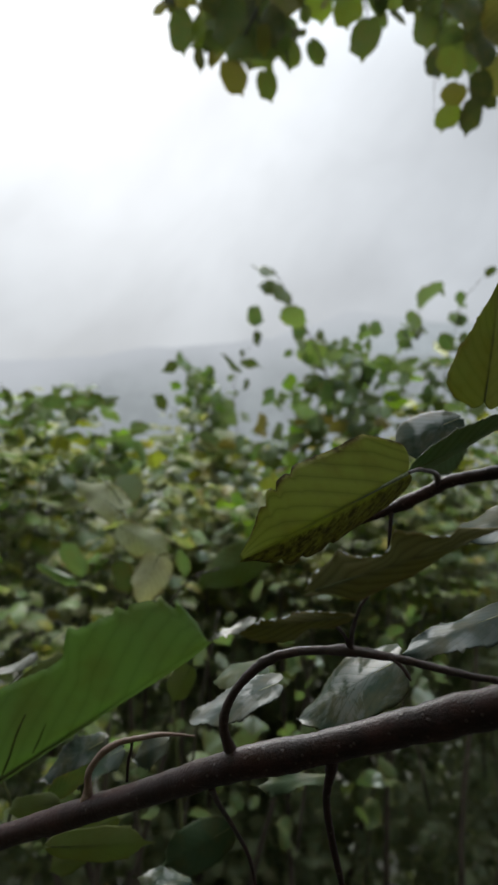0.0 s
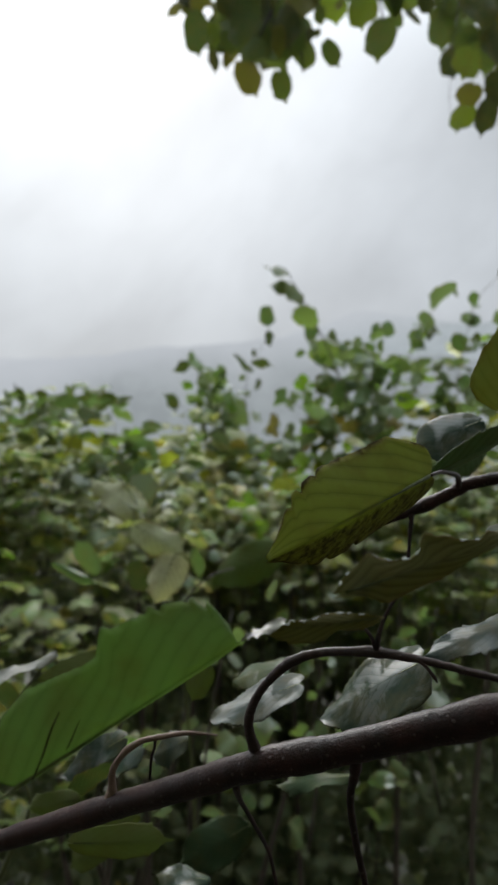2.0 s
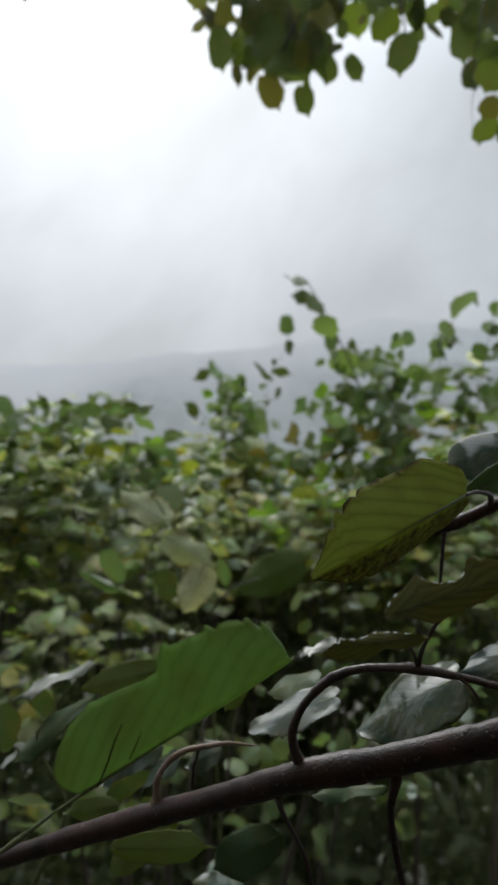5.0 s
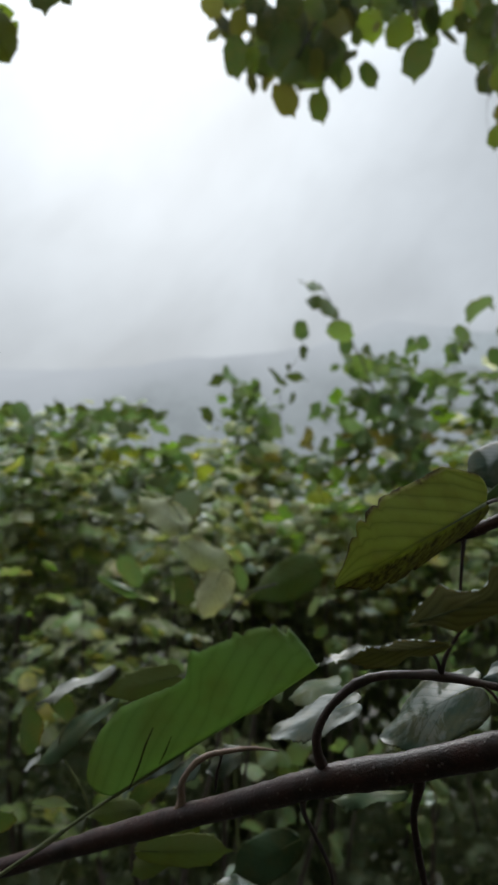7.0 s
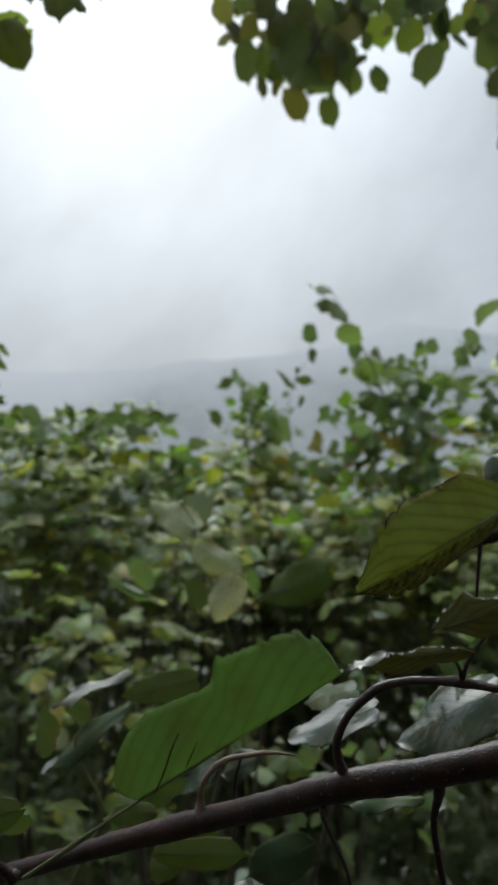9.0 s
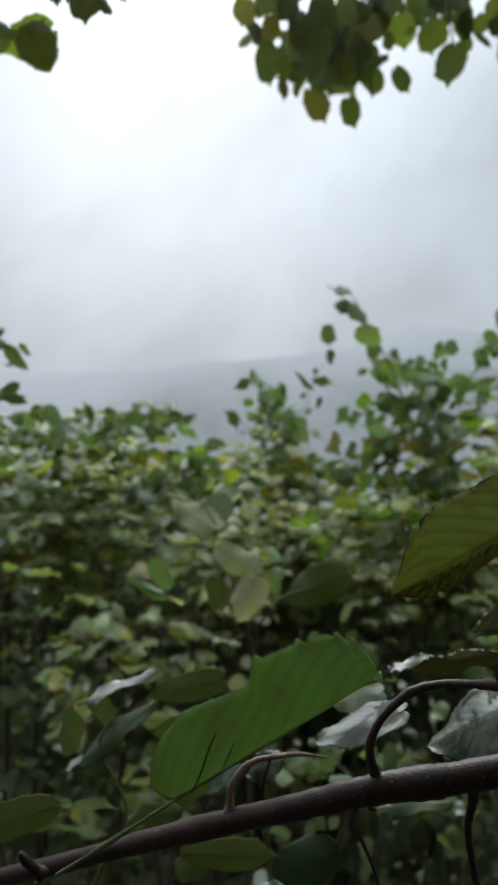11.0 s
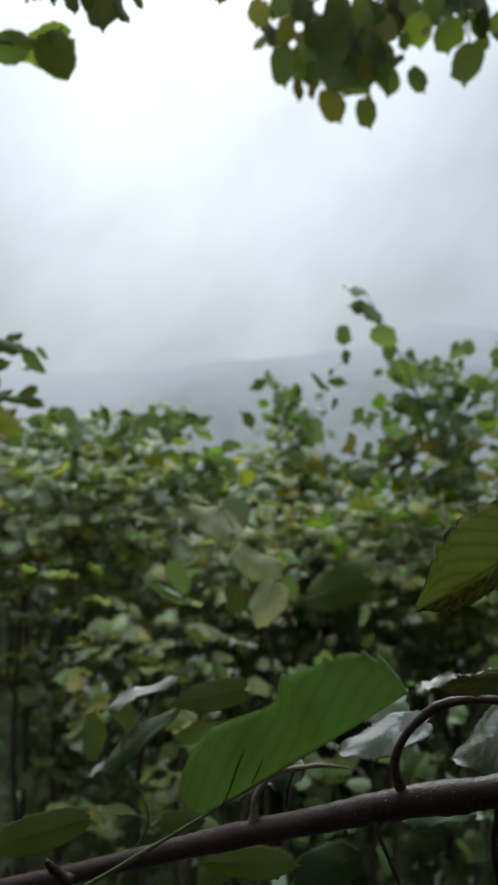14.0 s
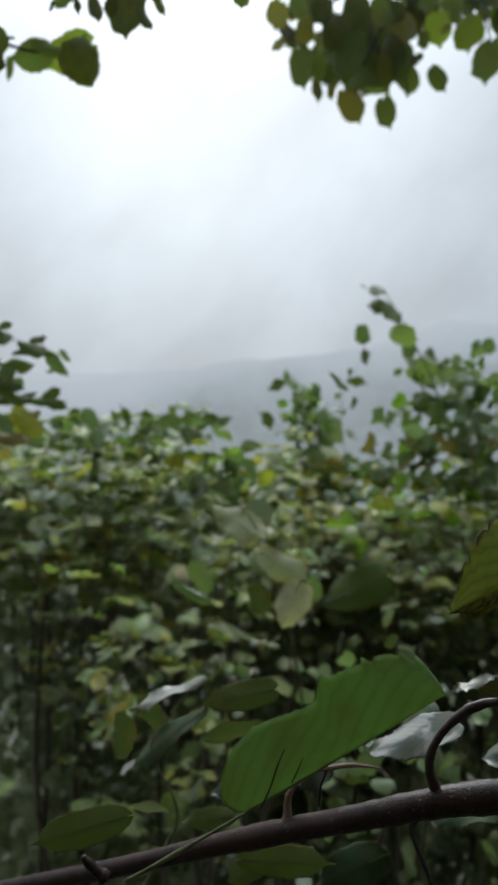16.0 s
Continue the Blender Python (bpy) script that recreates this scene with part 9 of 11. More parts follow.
leaf(rounded_bush, (-0.995, 2.467, 1.627), (-1.019, 2.446, 1.593), 0.040, 54, "green")
leaf(rounded_bush, (-0.83, 2.313, 1.658), (-0.763, 2.293, 1.685), 0.056, -54, "dark")
leaf(rounded_bush, (-0.976, 2.165, 1.693), (-1.048, 2.15, 1.69), 0.064, -50, "green")
leaf(rounded_bush, (-0.581, 2.103, 1.475), (-0.526, 2.111, 1.436), 0.043, -54, "wet")
leaf(rounded_bush, (-0.684, 2.372, 1.6), (-0.732, 2.351, 1.613), 0.038, 54, "green")
leaf(rounded_bush, (-0.843, 2.282, 1.628), (-0.797, 2.288, 1.643), 0.041, 48, "wet")
leaf(rounded_bush, (-0.741, 2.217, 1.662), (-0.679, 2.22, 1.692), 0.050, -54, "dark")
leaf(rounded_bush, (-0.805, 2.447, 1.568), (-0.747, 2.448, 1.574), 0.046, 54, "green")
leaf(rounded_bush, (-1.38, 2.478, 1.562), (-1.324, 2.485, 1.57), 0.047, 51, "green")
leaf(rounded_bush, (-0.726, 2.33, 1.595), (-0.773, 2.319, 1.616), 0.046, 49, "dark")
leaf(rounded_bush, (-0.41, 2.255, 1.536), (-0.456, 2.235, 1.53), 0.044, 54, "bright")
leaf(rounded_bush, (-1.199, 2.399, 1.65), (-1.244, 2.399, 1.663), 0.032, -54, "green")
leaf(rounded_bush, (-0.547, 2.128, 1.634), (-0.589, 2.114, 1.628), 0.030, -54, "dark")
leaf(rounded_bush, (-0.716, 2.143, 1.636), (-0.673, 2.129, 1.631), 0.026, -54, "dark")
leaf(rounded_bush, (-0.751, 2.331, 1.73), (-0.799, 2.339, 1.718), 0.038, -54, "green")
leaf(rounded_bush, (-0.429, 2.196, 1.657), (-0.484, 2.164, 1.681), 0.061, -54, "green")
leaf(rounded_bush, (-0.682, 2.124, 1.713), (-0.716, 2.101, 1.682), 0.037, -54, "green")
leaf(rounded_bush, (-0.681, 2.064, 1.657), (-0.731, 2.067, 1.64), 0.042, -49, "dark")
leaf(rounded_bush, (-0.955, 2.09, 1.704), (-0.881, 2.069, 1.689), 0.055, 53, "dark")
leaf(rounded_bush, (-0.648, 2.233, 1.67), (-0.557, 2.195, 1.672), 0.056, -54, "dark")
leaf(rounded_bush, (-0.444, 2.042, 1.716), (-0.499, 2.029, 1.69), 0.053, -51, "dark")
leaf(rounded_bush, (-0.901, 2.143, 1.634), (-0.865, 2.141, 1.615), 0.021, 54, "dark")
leaf(rounded_bush, (-0.621, 2.289, 1.701), (-0.657, 2.272, 1.715), 0.026, -54, "green")
leaf(rounded_bush, (-1.19, 2.324, 1.656), (-1.115, 2.338, 1.642), 0.053, 54, "green")
leaf(rounded_bush, (-0.981, 2.349, 1.676), (-0.901, 2.336, 1.687), 0.054, -54, "green")
leaf(rounded_bush, (-1, 2.07, 1.657), (-0.98, 2.057, 1.625), 0.030, -42, "dark")
leaf(rounded_bush, (-0.888, 2.173, 1.711), (-0.84, 2.151, 1.674), 0.046, -52, "dark")
leaf(rounded_bush, (-0.768, 2.302, 1.738), (-0.692, 2.271, 1.734), 0.039, -54, "green")
leaf(rounded_bush, (-1.095, 2.323, 1.628), (-1.006, 2.306, 1.603), 0.051, -54, "green")
leaf(rounded_bush, (-1.049, 2.192, 1.652), (-1.084, 2.177, 1.599), 0.040, 54, "green")
leaf(rounded_bush, (-0.881, 2.323, 1.678), (-0.921, 2.312, 1.701), 0.033, 54, "dark")
leaf(rounded_bush, (-0.552, 2.362, 1.718), (-0.585, 2.354, 1.69), 0.037, -48, "dark")
leaf(rounded_bush, (-1.033, 2.03, 1.643), (-1.091, 2.018, 1.674), 0.046, -54, "green")
leaf(rounded_bush, (-0.421, 2.14, 1.732), (-0.482, 2.113, 1.732), 0.048, 54, "dark")
leaf(rounded_bush, (-1.072, 2.347, 1.743), (-1.018, 2.336, 1.773), 0.034, 54, "dark")
leaf(rounded_bush, (-0.859, 2.392, 1.736), (-0.889, 2.379, 1.678), 0.045, 54, "dark")
leaf(rounded_bush, (-1.035, 2.203, 1.622), (-0.981, 2.196, 1.646), 0.037, -54, "green")
leaf(rounded_bush, (-1.035, 2.134, 1.713), (-0.989, 2.127, 1.696), 0.023, 54, "green")
leaf(rounded_bush, (-0.648, 2.377, 1.69), (-0.594, 2.38, 1.671), 0.037, 54, "green")
leaf(rounded_bush, (-1.233, 2.381, 1.66), (-1.276, 2.383, 1.642), 0.033, -54, "dark")
leaf(rounded_bush, (-0.518, 2.013, 1.697), (-0.451, 1.998, 1.688), 0.032, 54, "green")
leaf(rounded_bush, (-1.188, 2.332, 1.63), (-1.149, 2.332, 1.581), 0.049, 45, "dark")
leaf(rounded_bush, (-1.099, 2.201, 1.662), (-1.043, 2.208, 1.653), 0.041, -54, "green")
leaf(rounded_bush, (-1.031, 2.258, 1.722), (-0.967, 2.241, 1.723), 0.044, 54, "green")
leaf(rounded_bush, (-1.059, 2.003, 1.708), (-0.977, 1.988, 1.696), 0.059, -51, "green")
leaf(rounded_bush, (-0.777, 2.054, 1.642), (-0.716, 2.036, 1.631), 0.046, 52, "green")
leaf(rounded_bush, (-0.909, 2.02, 1.619), (-0.937, 2.024, 1.648), 0.031, 46, "green")
leaf(rounded_bush, (-0.551, 2.054, 1.638), (-0.589, 2.031, 1.616), 0.043, 54, "green")
leaf(rounded_bush, (-1.072, 2.237, 1.671), (-1.019, 2.223, 1.664), 0.029, -54, "dark")
leaf(rounded_bush, (-0.596, 2.368, 1.688), (-0.675, 2.374, 1.671), 0.052, -54, "green")
leaf(rounded_bush, (-0.886, 2.391, 1.711), (-0.852, 2.389, 1.687), 0.022, -54, "green")
leaf(rounded_bush, (-1.33, 2.393, 1.713), (-1.28, 2.38, 1.724), 0.027, 54, "green")
leaf(rounded_bush, (-1.219, 2.14, 1.715), (-1.177, 2.148, 1.693), 0.041, 50, "dark")
leaf(rounded_bush, (-1.026, 2.004, 1.625), (-1.073, 2.009, 1.601), 0.031, -54, "dark")
leaf(rounded_bush, (-0.737, 2.161, 1.708), (-0.676, 2.165, 1.71), 0.030, -54, "dark")
leaf(rounded_bush, (-1.144, 2.241, 1.71), (-1.099, 2.224, 1.682), 0.029, -54, "green")
leaf(rounded_bush, (-0.812, 2.247, 1.735), (-0.861, 2.228, 1.728), 0.038, -54, "green")
leaf(rounded_bush, (-0.593, 2.317, 1.7), (-0.533, 2.298, 1.688), 0.047, -54, "dark")
leaf(rounded_bush, (-0.7, 2.359, 1.705), (-0.763, 2.358, 1.681), 0.055, -52, "green")
leaf(rounded_bush, (-0.768, 2.215, 1.703), (-0.776, 2.215, 1.666), 0.026, 54, "dark")
leaf(rounded_bush, (-0.566, 2.072, 1.714), (-0.528, 2.08, 1.71), 0.034, 54, "dark")
leaf(rounded_bush, (-0.69, 2.159, 1.73), (-0.753, 2.16, 1.719), 0.041, -54, "dark")
leaf(rounded_bush, (-0.987, 2.108, 1.647), (-0.922, 2.085, 1.635), 0.040, 54, "dark")
leaf(rounded_bush, (-0.578, 2.141, 1.693), (-0.518, 2.126, 1.651), 0.058, -50, "dark")
leaf(rounded_bush, (-1.03, 2.29, 1.623), (-1.076, 2.268, 1.613), 0.044, -54, "dark")
leaf(rounded_bush, (-0.858, 2.394, 1.678), (-0.8, 2.404, 1.672), 0.031, -54, "dark")
leaf(rounded_bush, (-0.838, 2.078, 1.703), (-0.763, 2.08, 1.71), 0.044, -54, "green")
leaf(rounded_bush, (-0.793, 2.12, 1.637), (-0.733, 2.113, 1.623), 0.048, 52, "dark")
leaf(rounded_bush, (-0.79, 2.268, 1.635), (-0.747, 2.255, 1.685), 0.037, -54, "green")
leaf(rounded_bush, (-0.911, 2.094, 1.631), (-0.858, 2.102, 1.611), 0.048, 49, "green")
leaf(rounded_bush, (-1.146, 2.208, 1.653), (-1.182, 2.194, 1.627), 0.040, 54, "dark")

edge_shoot = thing("hazel_shoot", (-0.75, 1.42, -0.3), "dark green hazel shoot arching over the hedge", "shoot", SHOOTS)
tube("stem", [(-0.9116, 1.42, 1.3009, 0.0019), (-0.9148, 1.42, 1.4971, 0.0017), (-0.8947, 1.42, 1.6627, 0.0014), (-0.8712, 1.42, 1.7625, 0.0012), (-0.8535, 1.42, 1.8358, 0.0011), (-0.8186, 1.42, 1.8491, 0.0009), (-0.7611, 1.42, 1.8258, 0.0007), (-0.7038, 1.42, 1.7897, 0.0004)], STEM, edge_shoot, steps=5, sides=6)
tube("stem", [(-0.8995, 1.42, 1.6162, 0.0012), (-0.8529, 1.42, 1.6832, 0.0009), (-0.7833, 1.42, 1.7039, 0.0006), (-0.6857, 1.42, 1.6953, 0.0003)], STEM, edge_shoot, steps=5, sides=6)
leaf(edge_shoot, (-0.792, 1.355, 1.769), (-0.724, 1.354, 1.763), 0.022, 25, "dark", True)
leaf(edge_shoot, (-0.778, 1.415, 1.774), (-0.825, 1.411, 1.763), 0.018, -25, "dark", True)
leaf(edge_shoot, (-0.888, 1.617, 1.792), (-0.85, 1.613, 1.81), 0.018, 25, "dark", True)
leaf(edge_shoot, (-0.779, 1.336, 1.729), (-0.72, 1.332, 1.719), 0.025, -25, "dark", True)
leaf(edge_shoot, (-0.819, 1.445, 1.736), (-0.857, 1.44, 1.713), 0.028, -25, "dark", True)
leaf(edge_shoot, (-0.808, 1.377, 1.696), (-0.719, 1.376, 1.703), 0.030, -25, "dark", True)
leaf(edge_shoot, (-0.798, 1.428, 1.696), (-0.735, 1.423, 1.719), 0.021, 25, "dark", True)
leaf(edge_shoot, (-0.804, 1.498, 1.712), (-0.708, 1.489, 1.698), 0.021, -25, "dark", True)
leaf(edge_shoot, (-0.795, 1.565, 1.716), (-0.745, 1.568, 1.749), 0.029, 25, "dark", True)
leaf(edge_shoot, (-0.77, 1.324, 1.826), (-0.802, 1.32, 1.834), 0.029, 16, "dark", True)
leaf(edge_shoot, (-0.813, 1.396, 1.847), (-0.831, 1.396, 1.853), 0.009, 25, "dark", True)
leaf(edge_shoot, (-0.716, 1.302, 1.809), (-0.658, 1.304, 1.779), 0.031, -25, "dark", True)
leaf(edge_shoot, (-0.831, 1.565, 1.854), (-0.786, 1.566, 1.841), 0.021, -25, "dark", True)
leaf(edge_shoot, (-0.706, 1.403, 1.793), (-0.662, 1.399, 1.757), 0.029, 25, "green", True)
leaf(edge_shoot, (-0.721, 1.485, 1.784), (-0.752, 1.482, 1.778), 0.012, 25, "green", True)
leaf(edge_shoot, (-0.864, 1.491, 1.656), (-0.746, 1.478, 1.636), 0.056, 25, "yellow", True)
leaf(edge_shoot, (-0.823, 1.574, 1.666), (-0.885, 1.57, 1.7), 0.042, 25, "yellow", True)
leaf(edge_shoot, (-0.821, 1.396, 1.616), (-0.732, 1.398, 1.606), 0.039, -25, "brown", True)
leaf(edge_shoot, (-0.853, 1.525, 1.583), (-0.919, 1.522, 1.562), 0.034, -25, "brown", True)
leaf(edge_shoot, (-0.738, 1.338, 1.816), (-0.665, 1.338, 1.792), 0.028, -25, "dark", True)
leaf(edge_shoot, (-0.759, 1.425, 1.839), (-0.717, 1.426, 1.845), 0.022, -25, "dark", True)
leaf(edge_shoot, (-0.726, 1.373, 1.809), (-0.777, 1.37, 1.798), 0.023, 25, "dark", True)
leaf(edge_shoot, (-0.76, 1.512, 1.826), (-0.701, 1.505, 1.768), 0.036, 25, "green", True)
leaf(edge_shoot, (-0.719, 1.449, 1.808), (-0.765, 1.446, 1.821), 0.018, -25, "dark", True)
leaf(edge_shoot, (-0.734, 1.527, 1.834), (-0.705, 1.524, 1.806), 0.021, 25, "green", True)
leaf(edge_shoot, (-0.893, 1.472, 1.867), (-0.822, 1.465, 1.845), 0.042, -25, "dark", True)
leaf(edge_shoot, (-0.788, 1.385, 1.869), (-0.819, 1.386, 1.858), 0.020, -25, "dark", True)
leaf(edge_shoot, (-0.848, 1.504, 1.8), (-0.788, 1.506, 1.796), 0.017, 25, "dark", True)
leaf(edge_shoot, (-0.853, 1.558, 1.799), (-0.814, 1.557, 1.803), 0.018, 25, "dark", True)
leaf(edge_shoot, (-0.877, 1.599, 1.82), (-0.918, 1.598, 1.82), 0.021, 25, "dark", True)
leaf(edge_shoot, (-0.749, 1.337, 1.756), (-0.788, 1.339, 1.745), 0.034, -16, "wet", True)
leaf(edge_shoot, (-0.926, 1.617, 1.815), (-0.902, 1.618, 1.79), 0.011, -25, "green", True)
leaf(edge_shoot, (-0.821, 1.472, 1.749), (-0.792, 1.472, 1.745), 0.032, 16, "green", True)
leaf(edge_shoot, (-0.909, 1.598, 1.752), (-0.898, 1.596, 1.73), 0.010, -25, "green", True)
leaf(edge_shoot, (-0.818, 1.384, 1.752), (-0.763, 1.376, 1.711), 0.035, 25, "dark", True)
leaf(edge_shoot, (-0.895, 1.598, 1.778), (-0.93, 1.595, 1.748), 0.019, -25, "dark", True)
leaf(edge_shoot, (-0.889, 1.504, 1.705), (-0.794, 1.507, 1.721), 0.028, -25, "green", True)
leaf(edge_shoot, (-0.886, 1.584, 1.742), (-0.933, 1.587, 1.72), 0.021, -25, "dark", True)
leaf(edge_shoot, (-0.793, 1.492, 1.705), (-0.695, 1.485, 1.7), 0.024, 25, "green", True)
leaf(edge_shoot, (-0.713, 1.421, 1.701), (-0.658, 1.42, 1.686), 0.030, -25, "dark", True)
leaf(edge_shoot, (-0.759, 1.312, 1.711), (-0.717, 1.314, 1.674), 0.035, 25, "dark", True)
leaf(edge_shoot, (-0.818, 1.515, 1.681), (-0.848, 1.517, 1.662), 0.021, 25, "dark", True)
leaf(edge_shoot, (-0.729, 1.323, 1.657), (-0.667, 1.32, 1.615), 0.044, -25, "yellow", True)
leaf(edge_shoot, (-0.779, 1.552, 1.618), (-0.829, 1.546, 1.61), 0.030, -25, "green", True)
leaf(edge_shoot, (-0.7, 1.363, 1.667), (-0.748, 1.364, 1.641), 0.034, 25, "brown", True)
leaf(edge_shoot, (-0.809, 1.529, 1.657), (-0.839, 1.528, 1.635), 0.018, 25, "green", True)
leaf(edge_shoot, (-0.8, 1.368, 1.663), (-0.755, 1.361, 1.619), 0.031, -25, "green", True)
leaf(edge_shoot, (-0.896, 1.534, 1.627), (-0.85, 1.532, 1.651), 0.030, -25, "green", True)
leaf(edge_shoot, (-0.842, 1.444, 1.647), (-0.874, 1.443, 1.637), 0.019, 25, "green", True)
leaf(edge_shoot, (-0.784, 1.302, 1.769), (-0.817, 1.303, 1.721), 0.052, 16, "green", True)
leaf(edge_shoot, (-0.888, 1.461, 1.783), (-0.851, 1.46, 1.805), 0.022, 25, "dark", True)
leaf(edge_shoot, (-0.849, 1.358, 1.84), (-0.848, 1.354, 1.768), 0.040, -25, "green", True)
leaf(edge_shoot, (-0.901, 1.417, 1.792), (-0.941, 1.412, 1.773), 0.025, 25, "green", True)
leaf(edge_shoot, (-0.825, 1.321, 1.716), (-0.83, 1.318, 1.656), 0.037, 25, "dark", True)
leaf(edge_shoot, (-0.866, 1.38, 1.668), (-0.832, 1.379, 1.696), 0.021, -25, "dark", True)
leaf(edge_shoot, (-0.868, 1.401, 1.708), (-0.916, 1.4, 1.719), 0.014, 25, "dark", True)
leaf(edge_shoot, (-0.862, 1.43, 1.755), (-0.859, 1.429, 1.693), 0.036, -25, "green", True)
leaf(edge_shoot, (-0.887, 1.475, 1.714), (-0.854, 1.472, 1.698), 0.016, 25, "dark", True)

# ---- branches that hang into the view from the tree overhead ----
overhanging_branch = thing("overhanging_branch", (1.6, 1.5, 2.9), "overhanging hazel branch of backlit green and browning leaves", "branch", "branches overhead")
tube("limb", [(1.163, 1.5, 3.1292, 0.0252), (0.8358, 1.55, 2.976, 0.0196), (0.5293, 1.57, 2.8732, 0.0145), (0.2039, 1.58, 2.7984, 0.0093), (-0.0392, 1.6, 2.7383, 0.0054), (-0.1635, 1.6, 2.6851, 0.0027)], OVERHEAD, overhanging_branch, steps=6, sides=8)
tube("twig", [(0.2836, 1.58, 2.8231, 0.006), (0.2568, 1.57, 2.7046, 0.004), (0.2612, 1.55, 2.6074, 0.0026), (0.2658, 1.52, 2.5329, 0.0019)], OVERHEAD, overhanging_branch, steps=5, sides=6)
tube("twig", [(0.0969, 1.58, 2.7604, 0.0053), (0.0185, 1.6, 2.6219, 0.004), (-0.0211, 1.6, 2.5377, 0.0027), (-0.0337, 1.6, 2.4813, 0.002)], OVERHEAD, overhanging_branch, steps=5, sides=6)
tube("twig", [(0.0295, 1.58, 2.7348, 0.004), (0.0733, 1.58, 2.5645, 0.0027), (0.0888, 1.58, 2.4526, 0.002)], OVERHEAD, overhanging_branch, steps=5, sides=6)
tube("twig", [(0.5353, 1.55, 2.8555, 0.0035), (0.4451, 1.5, 2.6449, 0.0026), (0.4075, 1.45, 2.4697, 0.0011), (0.3885, 1.42, 2.3158, 0.0005), (0.3858, 1.4, 2.2567, 0.0003)], OVERHEAD, overhanging_branch, steps=5, sides=6)
leaf(overhanging_branch, (-0.171, 1.546, 2.566), (-0.15, 1.538, 2.454), 0.066, 25, "canopy", True)
leaf(overhanging_branch, (-0.119, 1.503, 2.512), (-0.114, 1.499, 2.455), 0.042, 25, "canopy_light", True)
leaf(overhanging_branch, (-0.132, 1.668, 2.563), (-0.128, 1.67, 2.498), 0.032, -25, "canopy_dark", True)
leaf(overhanging_branch, (-0.063, 1.665, 2.525), (-0.017, 1.652, 2.426), 0.066, 25, "canopy_brown", True)
leaf(overhanging_branch, (0.032, 1.568, 2.442), (0.05, 1.572, 2.369), 0.054, 25, "canopy", True)
leaf(overhanging_branch, (0.097, 1.63, 2.554), (0.094, 1.624, 2.48), 0.060, -16, "canopy", True)
leaf(overhanging_branch, (0.131, 1.462, 2.445), (0.162, 1.461, 2.389), 0.037, 25, "canopy", True)
leaf(overhanging_branch, (0.258, 1.476, 2.502), (0.244, 1.475, 2.408), 0.075, 25, "canopy", True)
leaf(overhanging_branch, (0.221, 1.544, 2.61), (0.219, 1.538, 2.523), 0.069, 16, "canopy_light", True)
leaf(overhanging_branch, (0.163, 1.679, 2.72), (0.172, 1.674, 2.629), 0.073, 16, "canopy_light", True)
leaf(overhanging_branch, (-0.229, 1.651, 2.761), (-0.244, 1.642, 2.676), 0.064, -20, "canopy_brown", True)
leaf(overhanging_branch, (-0.229, 1.707, 2.748), (-0.196, 1.709, 2.694), 0.042, -25, "canopy_dark", True)
leaf(overhanging_branch, (-0.222, 1.713, 2.716), (-0.264, 1.706, 2.672), 0.037, 25, "canopy_brown", True)
leaf(overhanging_branch, (-0.214, 1.721, 2.737), (-0.189, 1.717, 2.677), 0.048, -23, "canopy_dark", True)
leaf(overhanging_branch, (-0.158, 1.541, 2.636), (-0.156, 1.544, 2.566), 0.057, 24, "canopy_brown", True)
leaf(overhanging_branch, (-0.128, 1.692, 2.664), (-0.098, 1.688, 2.64), 0.028, -25, "canopy_brown", True)
leaf(overhanging_branch, (-0.15, 1.592, 2.646), (-0.136, 1.593, 2.611), 0.030, -17, "canopy_brown", True)
leaf(overhanging_branch, (-0.07, 1.475, 2.589), (-0.07, 1.464, 2.494), 0.075, -16, "canopy_dark", True)
leaf(overhanging_branch, (-0.041, 1.582, 2.574), (-0.033, 1.578, 2.527), 0.026, -25, "canopy", True)
leaf(overhanging_branch, (-0.072, 1.714, 2.701), (-0.073, 1.708, 2.65), 0.041, 16, "canopy_dark", True)
leaf(overhanging_branch, (-0.037, 1.448, 2.528), (-0.06, 1.45, 2.412), 0.078, 25, "canopy", True)
leaf(overhanging_branch, (-0.01, 1.728, 2.64), (0.049, 1.717, 2.54), 0.082, 25, "canopy", True)
leaf(overhanging_branch, (-0.06, 1.561, 2.55), (-0.14, 1.547, 2.488), 0.094, 16, "canopy", True)
leaf(overhanging_branch, (0.004, 1.653, 2.694), (0.013, 1.65, 2.59), 0.075, -25, "canopy_dark", True)
leaf(overhanging_branch, (-0.011, 1.686, 2.656), (-0.011, 1.688, 2.609), 0.043, 16, "canopy_brown", True)
leaf(overhanging_branch, (0.033, 1.526, 2.577), (0.039, 1.52, 2.52), 0.037, -25, "canopy", True)
leaf(overhanging_branch, (-0.007, 1.612, 2.589), (0.007, 1.602, 2.49), 0.077, -16, "canopy", True)
leaf(overhanging_branch, (-0.002, 1.68, 2.562), (-0.031, 1.676, 2.526), 0.035, 25, "canopy", True)
leaf(overhanging_branch, (0.025, 1.702, 2.626), (0.037, 1.698, 2.556), 0.050, -25, "canopy_dark", True)
leaf(overhanging_branch, (-0.014, 1.538, 2.501), (-0.052, 1.534, 2.442), 0.059, 16, "canopy", True)
leaf(overhanging_branch, (0.039, 1.469, 2.523), (0.054, 1.459, 2.424), 0.056, 25, "canopy_dark", True)
leaf(overhanging_branch, (0.069, 1.57, 2.542), (0.067, 1.569, 2.48), 0.044, 25, "canopy", True)
leaf(overhanging_branch, (0.043, 1.622, 2.553), (0.045, 1.619, 2.503), 0.037, 25, "canopy", True)
leaf(overhanging_branch, (0.079, 1.571, 2.647), (0.083, 1.564, 2.564), 0.070, -16, "canopy_brown", True)
